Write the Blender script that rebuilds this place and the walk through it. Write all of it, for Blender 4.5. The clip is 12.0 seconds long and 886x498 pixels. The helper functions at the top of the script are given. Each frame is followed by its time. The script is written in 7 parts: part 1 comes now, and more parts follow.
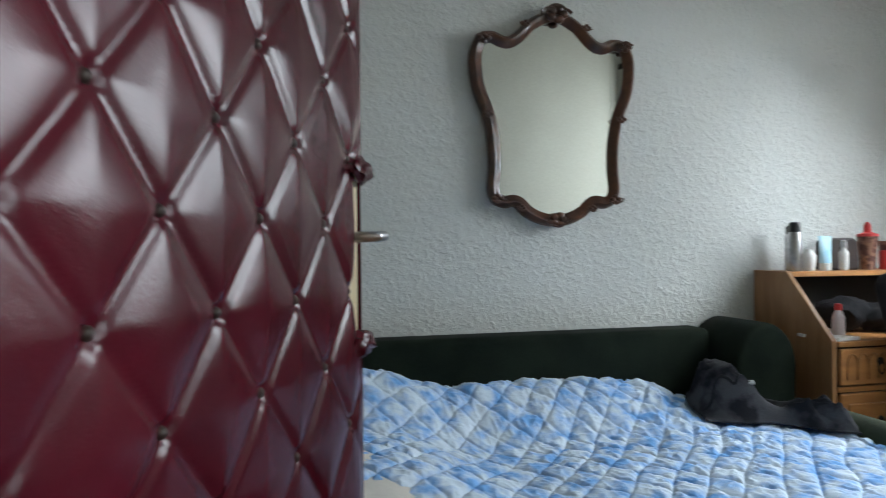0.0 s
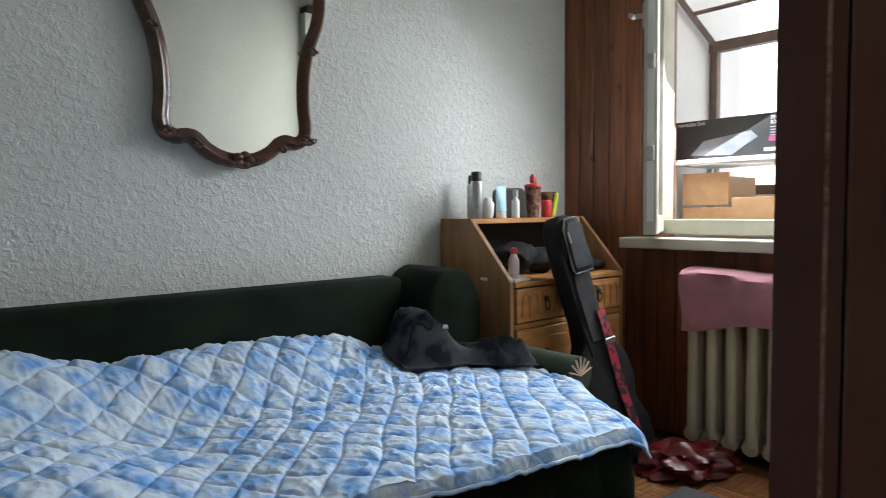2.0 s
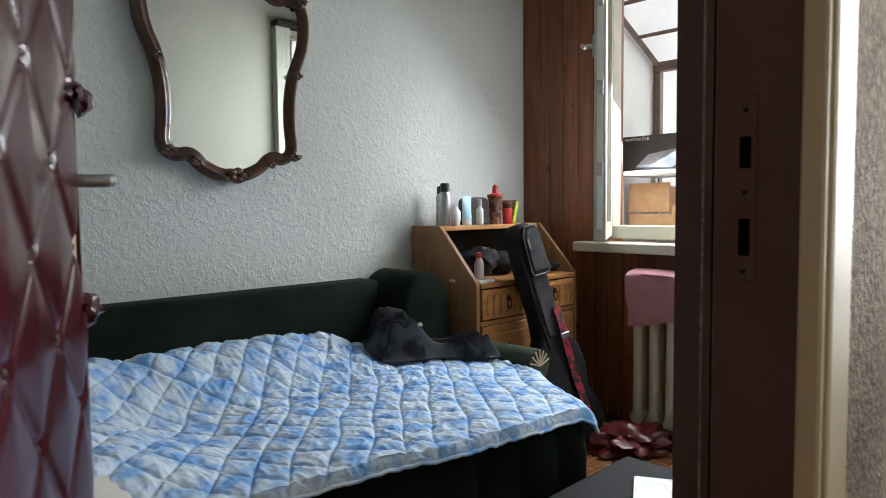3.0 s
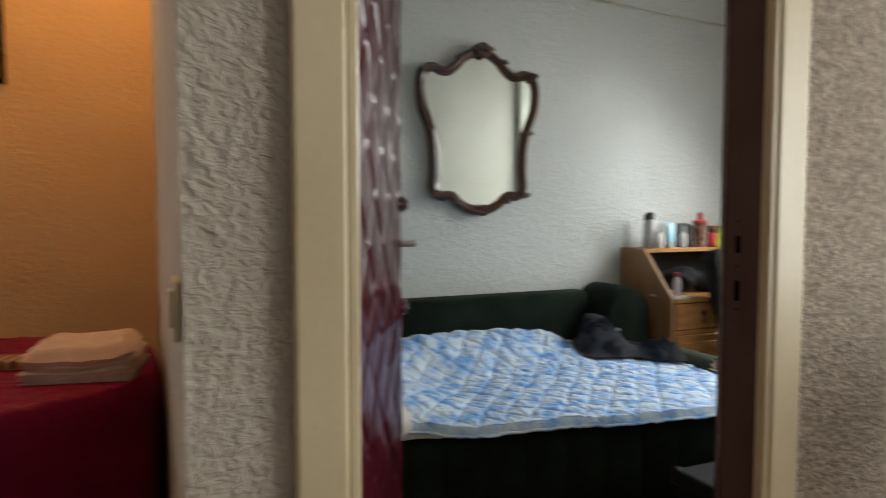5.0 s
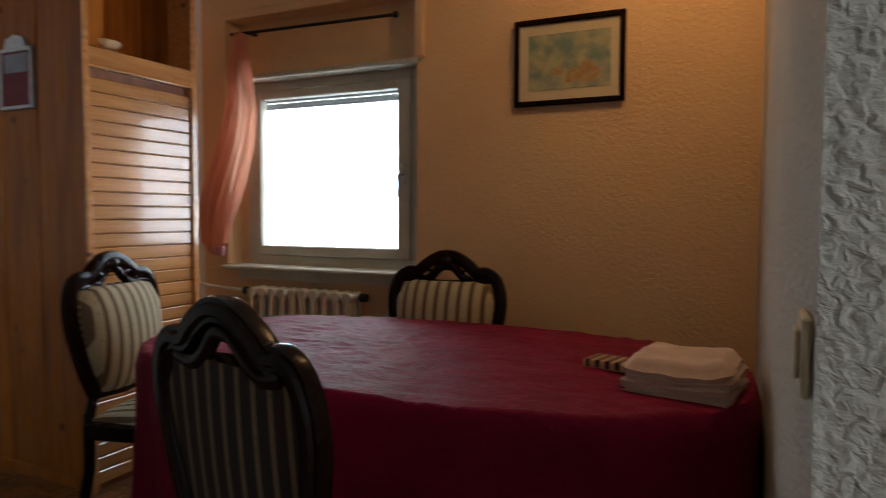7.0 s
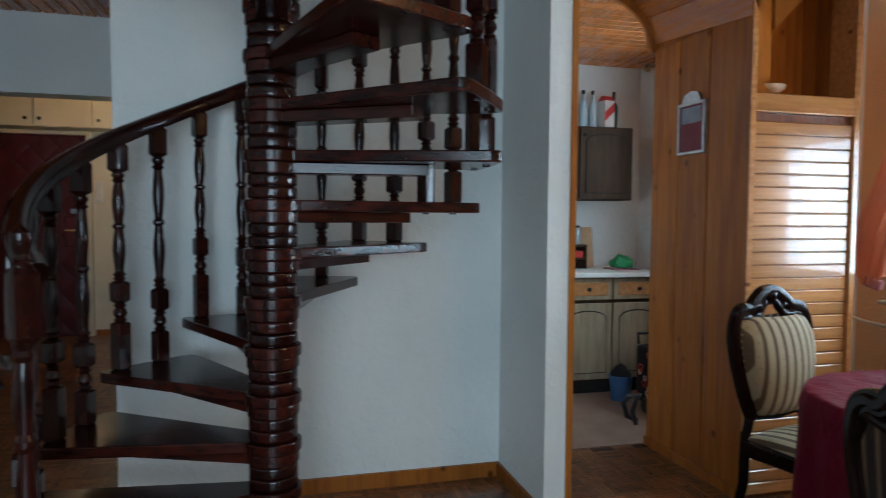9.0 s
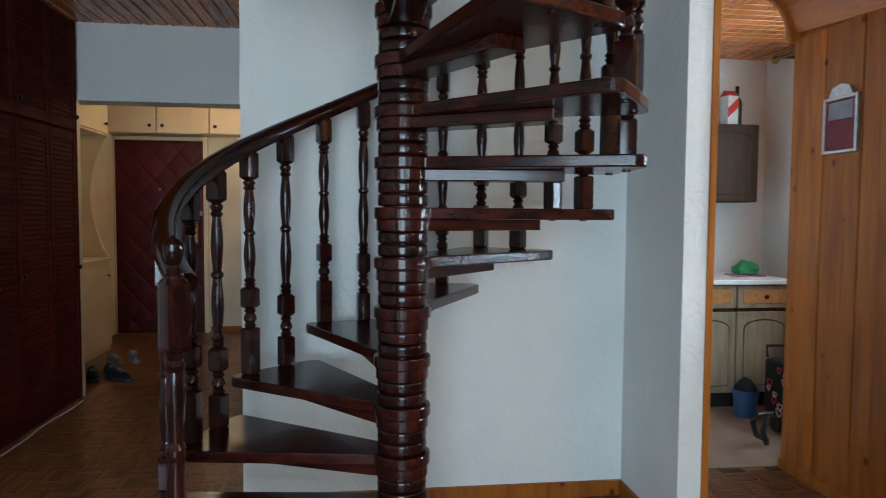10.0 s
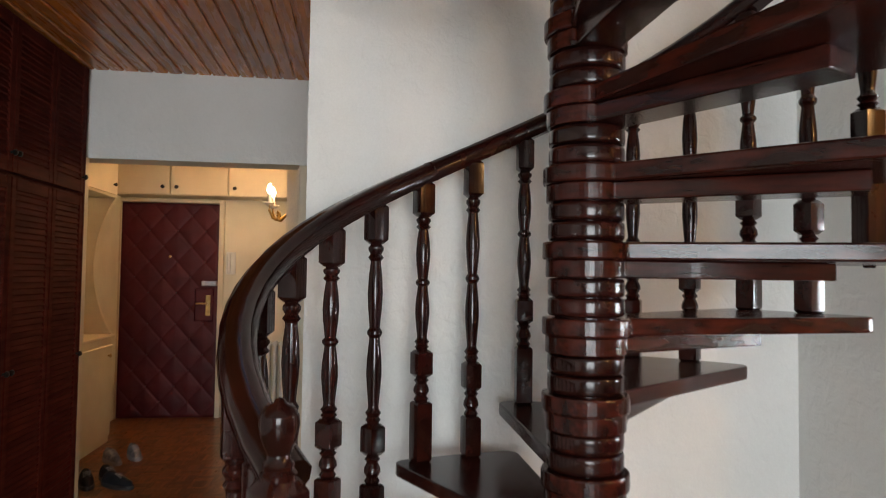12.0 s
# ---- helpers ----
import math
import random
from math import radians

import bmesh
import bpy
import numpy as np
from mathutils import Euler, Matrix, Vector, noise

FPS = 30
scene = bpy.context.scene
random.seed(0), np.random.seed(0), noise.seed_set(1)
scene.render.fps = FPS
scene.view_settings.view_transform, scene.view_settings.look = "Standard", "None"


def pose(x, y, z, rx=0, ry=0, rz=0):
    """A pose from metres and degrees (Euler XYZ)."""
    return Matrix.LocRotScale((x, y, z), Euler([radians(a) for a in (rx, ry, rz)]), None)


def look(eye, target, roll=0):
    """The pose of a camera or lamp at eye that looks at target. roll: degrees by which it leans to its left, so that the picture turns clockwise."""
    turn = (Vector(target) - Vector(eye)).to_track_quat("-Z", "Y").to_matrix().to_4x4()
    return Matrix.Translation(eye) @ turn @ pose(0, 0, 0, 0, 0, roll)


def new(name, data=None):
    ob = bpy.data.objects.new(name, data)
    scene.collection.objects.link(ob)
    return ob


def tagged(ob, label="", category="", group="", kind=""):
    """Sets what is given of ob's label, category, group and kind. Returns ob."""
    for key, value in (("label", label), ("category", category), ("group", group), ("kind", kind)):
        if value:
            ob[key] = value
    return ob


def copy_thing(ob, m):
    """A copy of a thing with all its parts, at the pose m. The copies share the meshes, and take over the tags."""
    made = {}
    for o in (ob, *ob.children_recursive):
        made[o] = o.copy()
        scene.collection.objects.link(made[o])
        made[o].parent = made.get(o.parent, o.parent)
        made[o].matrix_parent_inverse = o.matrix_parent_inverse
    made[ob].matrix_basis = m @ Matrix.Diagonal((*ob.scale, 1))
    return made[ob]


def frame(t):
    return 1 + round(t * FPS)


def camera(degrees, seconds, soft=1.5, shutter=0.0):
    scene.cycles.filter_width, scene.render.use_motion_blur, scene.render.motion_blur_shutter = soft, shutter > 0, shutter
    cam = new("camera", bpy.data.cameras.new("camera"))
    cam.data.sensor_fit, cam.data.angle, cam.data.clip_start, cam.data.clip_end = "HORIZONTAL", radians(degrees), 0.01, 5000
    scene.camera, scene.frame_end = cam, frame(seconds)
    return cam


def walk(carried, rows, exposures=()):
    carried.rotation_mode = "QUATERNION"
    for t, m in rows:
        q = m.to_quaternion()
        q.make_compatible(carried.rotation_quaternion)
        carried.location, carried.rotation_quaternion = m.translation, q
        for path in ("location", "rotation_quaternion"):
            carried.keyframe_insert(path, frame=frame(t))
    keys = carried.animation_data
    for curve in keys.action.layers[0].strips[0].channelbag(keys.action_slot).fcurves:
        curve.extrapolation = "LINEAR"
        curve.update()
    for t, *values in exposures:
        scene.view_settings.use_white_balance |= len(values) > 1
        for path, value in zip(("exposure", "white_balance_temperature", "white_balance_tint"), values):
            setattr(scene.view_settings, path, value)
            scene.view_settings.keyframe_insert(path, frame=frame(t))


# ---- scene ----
cam = camera(67.8, 12.0, soft=0.85, shutter=0.4)
PATH = [
    (0, (-0.363, 0.738, 1.046), (0.102, 2.683, 1.046), -0.5),
    (0.5, (-0.359, 0.886, 1.001), (0.427, 2.725, 1.0), -0.7),
    (1, (-0.299, 0.98, 0.976), (0.728, 2.695, 0.947), -0.8),
    (1.5, (-0.255, 1.017, 0.97), (0.931, 2.625, 0.888), -0.8),
    (2, (-0.295, 0.982, 0.981), (1.014, 2.49, 0.866), -0.6),
    (2.5, (-0.392, 0.933, 1.003), (1.017, 2.347, 0.88), -0.6),
    (4.5, (-0.81, 0.329, 1.112), (0.431, 1.893, 0.995), 0.1),
    (5, (-0.825, 0.159, 1.15), (-0.029, 1.99, 1.032), 0.0),
    (5.5, (-0.799, 0.06, 1.175), (-0.58, 2.045, 1.06), -0.2),
    (6, (-0.826, 0.124, 1.172), (-1.057, 2.108, 1.064), 0.2),
    (6.5, (-0.865, 0.271, 1.152), (-1.418, 2.19, 1.041), 0.3),
    (7, (-0.855, 0.344, 1.158), (-1.699, 2.154, 1.053), 0.2),
    (7.5, (-0.809, 0.339, 1.193), (-2.071, 1.887, 1.094), 0.2),
    (7.7, (-0.796, 0.32, 1.189), (-2.227, 1.715, 1.1), 0.3),
    (9.3, (-0.836, 0.066, 1.299), (-2.793, 0.465, 1.193), 0.4),
    (9.5, (-0.853, 0.046, 1.303), (-2.82, 0.391, 1.196), 0.4),
    (10, (-0.933, -0.011, 1.309), (-2.915, 0.237, 1.204), 0.4),
    (10.5, (-1.088, -0.095, 1.352), (-3.075, 0.109, 1.244), 0.5),
    (11, (-1.266, -0.168, 1.39), (-3.255, 0.025, 1.294), 0.5),
    (11.5, (-1.464, -0.273, 1.395), (-3.455, -0.087, 1.376), 0.5),
    (12, (-1.682, -0.352, 1.413), (-3.664, -0.095, 1.492), 0.8),
]
walk(cam, [(r[0], look(*r[1:])) for r in PATH],
     exposures=[(0.0, -0.27, 6350, 9), (1.5, -0.32, 6650, 11), (2.5, -0.28, 6650, 11), (4.5, -0.40, 6900, 10), (5.5, -0.2, 7200, 11), (6.0, -0.15, 7350, 11), (6.5, -0.45, 7000, 9), (7.0, -0.95, 5950, 4),
                (7.7, -1.35, 5550, 0), (9.3, -0.04, 5200, -4), (10.5, 0.34, 5650, 2), (12.0, 0.70, 6700, 10)])

# ---- world, sun, large lights ----
world = bpy.data.worlds.new("world")
scene.world = world
world.use_nodes = True
wn, wl = world.node_tree.nodes, world.node_tree.links
sky = wn.new("ShaderNodeTexSky")
sky.sky_type, sky.sun_disc = "NISHITA", False
sky.sun_elevation, sky.sun_rotation = radians(48), radians(60)
sky.dust_density = 4.0
wn["Background"].inputs["Strength"].default_value = 0.15
wl.new(sky.outputs["Color"], wn["Background"].inputs["Color"])


def lamp(name, kind, m, energy, color, size=None, size_y=None, angle=None):
    data = bpy.data.lights.new(name, kind)
    data.energy, data.color = energy, color
    if kind == "AREA":
        data.shape, data.size, data.size_y = "RECTANGLE", size, size_y
    elif kind == "SUN":
        data.angle = angle
    else:
        data.shadow_soft_size = size
    ob = new(name, data)
    ob.matrix_world = m
    return ob


DAY = (0.86, 0.94, 1.0)
lamp("sun", "SUN", look((6, 4, 8), (0, 0, 0)), 0.8, (1.0, 0.97, 0.93), angle=radians(15))
lamp("daylight_bedroom", "AREA", pose(2.62, 1.95, 1.62, 44, 0, 122), 84, DAY, 1.25, 1.25)
lamp("daylight_dining", "AREA", pose(-2.80, 3.34, 1.42, 90, 0, 180), 44, DAY, 1.1, 1.2)
lamp("daylight_kitchen", "AREA", pose(-4.20, 3.32, 1.75, 90, 0, 180), 38, DAY, 1.0, 1.1)
lamp("daylight_living", "AREA", pose(2.60, -0.40, 1.30, 80, 0, 90), 98, DAY, 2.2, 1.9)
lamp("dining_bulb", "POINT", pose(-1.05, 2.35, 2.42), 20, (1.0, 0.56, 0.22), 0.05)
lamp("sconce_bulb", "POINT", pose(-7.15, -1.05, 2.16), 9, (1.0, 0.66, 0.34), 0.02)
# Added warm fill for the entry hall; no fitting hangs there.
lamp("entry_bulb", "POINT", pose(-7.3, -1.45, 2.38), 4, (1.0, 0.72, 0.42), 0.06)


# ---- materials ----
def mat(name, a, b=None, scale=6.0, rough=0.6, rough2=None, metal=0.0, bump=0.0, bscale=60.0, stretch=(1, 1, 1),
        detail=6.0, spread=(0.35, 0.65), fine=0.12, fscale=90.0, vary=0.0, island=False, coat=0.0, sheen=0.0, spec=0.5, bdist=0.004):
    """Two colours mixed by a large noise, a finer grain over both, and relief."""
    m = bpy.data.materials.new(name)
    m.use_nodes = True
    n, l = m.node_tree.nodes, m.node_tree.links
    p = n["Principled BSDF"]
    b = b or tuple(c * 0.85 for c in a)
    tc = n.new("ShaderNodeTexCoord")
    mp = n.new("ShaderNodeMapping")
    mp.inputs["Scale"].default_value = stretch
    l.new(tc.outputs["Object"], mp.inputs["Vector"])
    big = n.new("ShaderNodeTexNoise")
    big.inputs["Scale"].default_value, big.inputs["Detail"].default_value = scale, detail
    l.new(mp.outputs["Vector"], big.inputs["Vector"])
    ramp = n.new("ShaderNodeValToRGB")
    ramp.color_ramp.elements[0].position, ramp.color_ramp.elements[1].position = spread
    ramp.color_ramp.elements[0].color, ramp.color_ramp.elements[1].color = (*a, 1), (*b, 1)
    l.new(big.outputs["Fac"], ramp.inputs["Fac"])
    small = n.new("ShaderNodeTexNoise")
    small.inputs["Scale"].default_value, small.inputs["Detail"].default_value = fscale, 4
    l.new(mp.outputs["Vector"], small.inputs["Vector"])
    hsv = n.new("ShaderNodeHueSaturation")
    l.new(ramp.outputs["Color"], hsv.inputs["Color"])
    val = n.new("ShaderNodeMapRange")
    val.inputs["To Min"].default_value, val.inputs["To Max"].default_value = 1 - fine, 1 + fine
    l.new(small.outputs["Fac"], val.inputs["Value"])
    if vary:
        if island:
            src = n.new("ShaderNodeNewGeometry").outputs["Random Per Island"]
        else:
            src = n.new("ShaderNodeObjectInfo").outputs["Random"]
        vr = n.new("ShaderNodeMapRange")
        vr.inputs["To Min"].default_value, vr.inputs["To Max"].default_value = 1 - vary, 1 + vary
        l.new(src, vr.inputs["Value"])
        mul = n.new("ShaderNodeMath")
        mul.operation = "MULTIPLY"
        l.new(val.outputs["Result"], mul.inputs[0])
        l.new(vr.outputs["Result"], mul.inputs[1])
        l.new(mul.outputs["Value"], hsv.inputs["Value"])
    else:
        l.new(val.outputs["Result"], hsv.inputs["Value"])
    l.new(hsv.outputs["Color"], p.inputs["Base Color"])
    rr = n.new("ShaderNodeMapRange")
    rr.inputs["To Min"].default_value, rr.inputs["To Max"].default_value = rough, rough2 if rough2 is not None else min(1, rough + 0.12)
    l.new(big.outputs["Fac"], rr.inputs["Value"])
    l.new(rr.outputs["Result"], p.inputs["Roughness"])
    p.inputs["Metallic"].default_value = metal
    p.inputs["Coat Weight"].default_value = coat
    p.inputs["Sheen Weight"].default_value = sheen
    p.inputs["Specular IOR Level"].default_value = spec
    if bump:
        bn = n.new("ShaderNodeTexNoise")
        bn.inputs["Scale"].default_value, bn.inputs["Detail"].default_value = bscale, 5
        bn.inputs["Distortion"].default_value = 0.6
        l.new(mp.outputs["Vector"], bn.inputs["Vector"])
        bp = n.new("ShaderNodeBump")
        bp.inputs["Strength"].default_value, bp.inputs["Distance"].default_value = bump, bdist
        l.new(bn.outputs["Fac"], bp.inputs["Height"])
        l.new(bp.outputs["Normal"], p.inputs["Normal"])
    return m


def plaster(name, a, b, scale, depth, rough=0.85, lump=0.5, worm=0.5, speck=0.06, sscale=170):
    """Troweled plaster: ridges and dabs in relief."""
    m = mat(name, a, b, 1.6, rough, fine=speck, fscale=sscale)
    n, l = m.node_tree.nodes, m.node_tree.links
    p = n["Principled BSDF"]
    tc = n.new("ShaderNodeTexCoord")
    w = n.new("ShaderNodeTexNoise")
    w.inputs["Scale"].default_value, w.inputs["Detail"].default_value = scale, 3
    w.inputs["Distortion"].default_value = worm
    l.new(tc.outputs["Object"], w.inputs["Vector"])
    r = n.new("ShaderNodeValToRGB")
    r.color_ramp.elements[0].position, r.color_ramp.elements[1].position = lump - 0.14, lump + 0.2
    l.new(w.outputs["Fac"], r.inputs["Fac"])
    g = n.new("ShaderNodeTexNoise")
    g.inputs["Scale"].default_value, g.inputs["Detail"].default_value = scale * 5, 4
    l.new(tc.outputs["Object"], g.inputs["Vector"])
    mx = n.new("ShaderNodeMath")
    mx.operation, mx.inputs[1].default_value = "MULTIPLY_ADD", 0.35
    l.new(g.outputs["Fac"], mx.inputs[0])
    l.new(r.outputs["Color"], mx.inputs[2])
    bp = n.new("ShaderNodeBump")
    bp.inputs["Strength"].default_value, bp.inputs["Distance"].default_value = 0.9, depth
    l.new(mx.outputs["Value"], bp.inputs["Height"])
    l.new(bp.outputs["Normal"], p.inputs["Normal"])
    return m


def glass(name, tint=(0.97, 0.99, 1.0), rough=0.0):
    m = bpy.data.materials.new(name)
    m.use_nodes = True
    p = m.node_tree.nodes["Principled BSDF"]
    p.inputs["Base Color"].default_value = (*tint, 1)
    p.inputs["Roughness"].default_value = rough
    p.inputs["Transmission Weight"].default_value = 1.0
    p.inputs["IOR"].default_value = 1.45
    return m


def glow(name, color, strength):
    m = bpy.data.materials.new(name)
    m.use_nodes = True
    p = m.node_tree.nodes["Principled BSDF"]
    p.inputs["Base Color"].default_value = (*color, 1)
    p.inputs["Emission Color"].default_value = (*color, 1)
    p.inputs["Emission Strength"].default_value = strength
    return m


WHITE_PLASTER = plaster("white_dabbed_plaster", (0.66, 0.675, 0.655), (0.60, 0.615, 0.595), 52, 0.0030, lump=0.56, worm=0.45)
INNER_WALL = mat("grey_olive_wall_paint", (0.37, 0.37, 0.315), (0.33, 0.33, 0.28), 2, 0.7, bump=0.1)
ROUGH_PLASTER = plaster("rough_trowelled_plaster", (0.57, 0.51, 0.42), (0.50, 0.44, 0.355), 62, 0.0047, lump=0.5, worm=0.7)
SPRAY_PLASTER = plaster("grainy_sprayed_plaster", (0.45, 0.375, 0.30), (0.37, 0.295, 0.225), 105, 0.007, worm=0.0, speck=0.85, sscale=62)
SMOOTH_WALL = plaster("whitewashed_wall", (0.80, 0.80, 0.78), (0.73, 0.74, 0.72), 22, 0.0025)
PEACH_WALL = plaster("peach_wallpaper", (0.70, 0.46, 0.25), (0.64, 0.41, 0.22), 60, 0.0015)
CREAM_WALL = mat("cream_wall", (0.70, 0.64, 0.50), (0.62, 0.56, 0.43), 3, 0.7, bump=0.15, bscale=80)
CEIL_WHITE = mat("white_ceiling_paint", (0.75, 0.75, 0.73), None, 2, 0.85, bump=0.1)
PINE = mat("varnished_pine", (0.40, 0.140, 0.022), (0.25, 0.078, 0.012), 4, 0.22, 0.36, stretch=(7, 7, 0.5), fine=0.14, vary=0.18, bump=0.12, bscale=40, spec=0.22)
PINE_DARK = mat("dark_varnished_pine", (0.22, 0.075, 0.028), (0.13, 0.042, 0.018), 5, 0.35, 0.5, stretch=(9, 9, 0.8), fine=0.16, vary=0.22, bump=0.12, bscale=40)
PINE_SLAT = mat("pine_slat", (0.52, 0.245, 0.085), (0.40, 0.170, 0.052), 5, 0.16, 0.26, stretch=(9, 0.8, 9), fine=0.12, vary=0.14, bump=0.1, bscale=40, coat=1.0)
PINE_CEIL = mat("pine_ceiling_board", (0.62, 0.215, 0.042), (0.44, 0.135, 0.026), 4, 0.2, 0.35, stretch=(0.8, 9, 9), fine=0.14, vary=0.25, island=True, bump=0.1)
MAHOGANY = mat("lacquered_dark_mahogany", (0.030, 0.006, 0.004), (0.012, 0.0035, 0.0028), 5, 0.10, 0.22, stretch=(2, 2, 2), fine=0.22, vary=0.25, coat=0.12, bump=0.06, bscale=30, spec=0.30)
TREAD_WOOD = mat("lacquered_tread_wood", (0.050, 0.009, 0.005), (0.014, 0.004, 0.003), 5, 0.12, 0.26, stretch=(1.2, 9, 9), fine=0.2, vary=0.2, coat=0.08, bump=0.05, bscale=30, spec=0.28)
LOUVRE = mat("dark_brown_louvre_wood", (0.092, 0.015, 0.010), (0.060, 0.010, 0.007), 4, 0.55, 0.75, stretch=(1, 6, 8), fine=0.2, vary=0.1, spec=0.03)
OAK = mat("oak_veneer", (0.36, 0.19, 0.085), (0.26, 0.125, 0.05), 4, 0.38, 0.5, stretch=(6, 6, 1), fine=0.16, bump=0.1, bscale=50)
HONEY = mat("honey_carved_oak", (0.46, 0.22, 0.075), (0.34, 0.15, 0.05), 5, 0.32, 0.45, stretch=(1.5, 6, 6), fine=0.15, vary=0.08, bump=0.1)
WALNUT = mat("carved_walnut", (0.105, 0.036, 0.014), (0.035, 0.012, 0.006), 16, 0.22, 0.42, fine=0.35, bump=0.35, bscale=70, coat=0.3)
CHAIR_WOOD = mat("dark_polished_chair_wood", (0.014, 0.005, 0.0035), (0.007, 0.003, 0.0022), 9, 0.14, 0.26, fine=0.25, bump=0.1, spec=0.16)
LEATHER = mat("oxblood_leatherette", (0.074, 0.006, 0.013), (0.048, 0.004, 0.009), 5, 0.17, 0.30, fine=0.12, fscale=60, bump=0.12, bscale=220, spec=0.29, bdist=0.002)
FRONT_LEATHER = mat("dark_red_leatherette", (0.075, 0.006, 0.008), (0.048, 0.004, 0.006), 4, 0.42, 0.55, fine=0.12, fscale=60, bump=0.12, bscale=220, spec=0.25, bdist=0.002)
BUTTON = mat("dull_dark_stud", (0.045, 0.030, 0.022), (0.03, 0.02, 0.016), 30, 0.45, metal=0.5)
CREAM_PAINT = mat("cream_gloss_paint", (0.66, 0.56, 0.36), (0.58, 0.48, 0.29), 3, 0.3, 0.45, fine=0.05, bump=0.06)
CREAM_UNIT = mat("cream_cupboard_paint", (0.68, 0.60, 0.44), (0.60, 0.52, 0.37), 3, 0.4, fine=0.05)
BROWN_JAMB = mat("worn_brown_jamb_paint", (0.125, 0.066, 0.050), (0.088, 0.045, 0.035), 5, 0.45, 0.6, fine=0.12, bump=0.1)
WINDOW_PAINT = mat("aged_white_window_paint", (0.52, 0.50, 0.42), (0.43, 0.41, 0.33), 6, 0.4, 0.6, fine=0.08, bump=0.1)
WHITE_METAL = mat("white_enamel", (0.74, 0.74, 0.70), (0.66, 0.65, 0.60), 8, 0.35, fine=0.05)
RADIATOR = mat("ivory_radiator_enamel", (0.60, 0.55, 0.44), (0.52, 0.47, 0.36), 8, 0.35, fine=0.06)
STEEL = mat("brushed_steel", (0.55, 0.55, 0.56), (0.42, 0.42, 0.43), 40, 0.25, metal=1.0)
BRASS = mat("aged_brass", (0.55, 0.36, 0.13), (0.35, 0.22, 0.08), 30, 0.3, metal=1.0)
IRON = mat("black_iron", (0.02, 0.018, 0.016), None, 30, 0.45, metal=0.6)
VELVET = mat("dark_green_velvet", (0.014, 0.020, 0.014), (0.008, 0.012, 0.009), 7, 0.85, 0.95, fine=0.2, sheen=0.02, spec=0.06, bump=0.15, bscale=120)
SHEET = mat("white_cotton_sheet", (0.72, 0.70, 0.66), (0.64, 0.61, 0.57), 9, 0.85, fine=0.05, bump=0.2, bscale=40)
DENIM = mat("washed_black_denim", (0.066, 0.066, 0.072), (0.016, 0.016, 0.020), 10, 0.8, spread=(0.44, 0.56), fine=0.25, fscale=240, bump=0.3, bscale=180, spec=0.1)
PINK = mat("pink_terry_towel", (0.46, 0.20, 0.24), (0.38, 0.155, 0.19), 12, 0.95, fine=0.15, fscale=200, bump=0.6, bscale=260, sheen=0.3)
BURGUNDY = mat("burgundy_tablecloth", (0.200, 0.003, 0.030), (0.155, 0.0025, 0.022), 7, 0.52, 0.66, fine=0.14, fscale=260, bump=0.6, bscale=42, spec=0.11, bdist=0.010)
FOLDED = mat("folded_cream_linen", (0.62, 0.46, 0.35), (0.54, 0.36, 0.27), 12, 0.9, fine=0.1, bump=0.4, bscale=60)
NYLON = mat("black_nylon", (0.012, 0.012, 0.014), (0.02, 0.02, 0.023), 20, 0.65, fine=0.2, fscale=300, bump=0.3, bscale=320, spec=0.15)
GREY_PIPING = mat("grey_piping", (0.24, 0.24, 0.25), None, 20, 0.5)
BLACK = mat("black_plastic", (0.014, 0.014, 0.015), (0.022, 0.022, 0.024), 12, 0.4, fine=0.15)
HOLE = mat("dark_hole", (0.004, 0.003, 0.003), None, 12, 0.95, spec=0.0)
# Near-black: shade put into the colour of recesses, grooves and set-back plinths.
RECESS_SHADE = mat("dark_underside", (0.02, 0.017, 0.015), None, 12, 0.8)
PARQUET = mat("parquet_finger", (0.22, 0.092, 0.034), (0.145, 0.056, 0.021), 9, 0.22, 0.38, stretch=(3, 3, 3), fine=0.14, vary=0.5, island=True, coat=0.15)
PARQUET_PIECE = mat("parquet_piece", (0.22, 0.092, 0.034), (0.145, 0.056, 0.021), 9, 0.22, 0.38, stretch=(3, 3, 3), fine=0.14, vary=0.5, coat=0.15)
SUBFLOOR = mat("dark_joint_screed", (0.05, 0.025, 0.014), None, 8, 0.7)
LINO = mat("brown_linoleum", (0.30, 0.20, 0.15), (0.23, 0.15, 0.11), 5, 0.4, fine=0.1)
KITCHEN_DOOR = mat("grey_brown_kitchen_oak", (0.34, 0.28, 0.19), (0.24, 0.19, 0.125), 4, 0.4, stretch=(6, 6, 1), fine=0.15, spec=0.3)
KITCHEN_TOP = mat("dark_kitchen_oak", (0.060, 0.034, 0.018), (0.040, 0.022, 0.012), 4, 0.5, stretch=(6, 6, 1), fine=0.15, spec=0.12)
WORKTOP = mat("white_worktop", (0.76, 0.76, 0.74), None, 6, 0.3, fine=0.04)
DRAWER_WOOD = mat("pale_beech_laminate", (0.58, 0.36, 0.19), (0.52, 0.31, 0.155), 4, 0.45, stretch=(1, 5, 5), fine=0.08)
SALMON = mat("salmon_curtain_voile", (0.66, 0.32, 0.21), (0.56, 0.25, 0.16), 9, 0.8, fine=0.1, fscale=200, bump=0.2, bscale=70)
LEAF = mat("dusty_fern_leaf", (0.115, 0.150, 0.062), (0.070, 0.100, 0.040), 20, 0.6, fine=0.2, vary=0.3, island=True)
CLEAR = glass("clear_glass")
MIRROR = mat("silvered_mirror", (0.90, 0.91, 0.90), (0.88, 0.89, 0.88), 2, 0.0, 0.015, metal=1.0, fine=0.0)


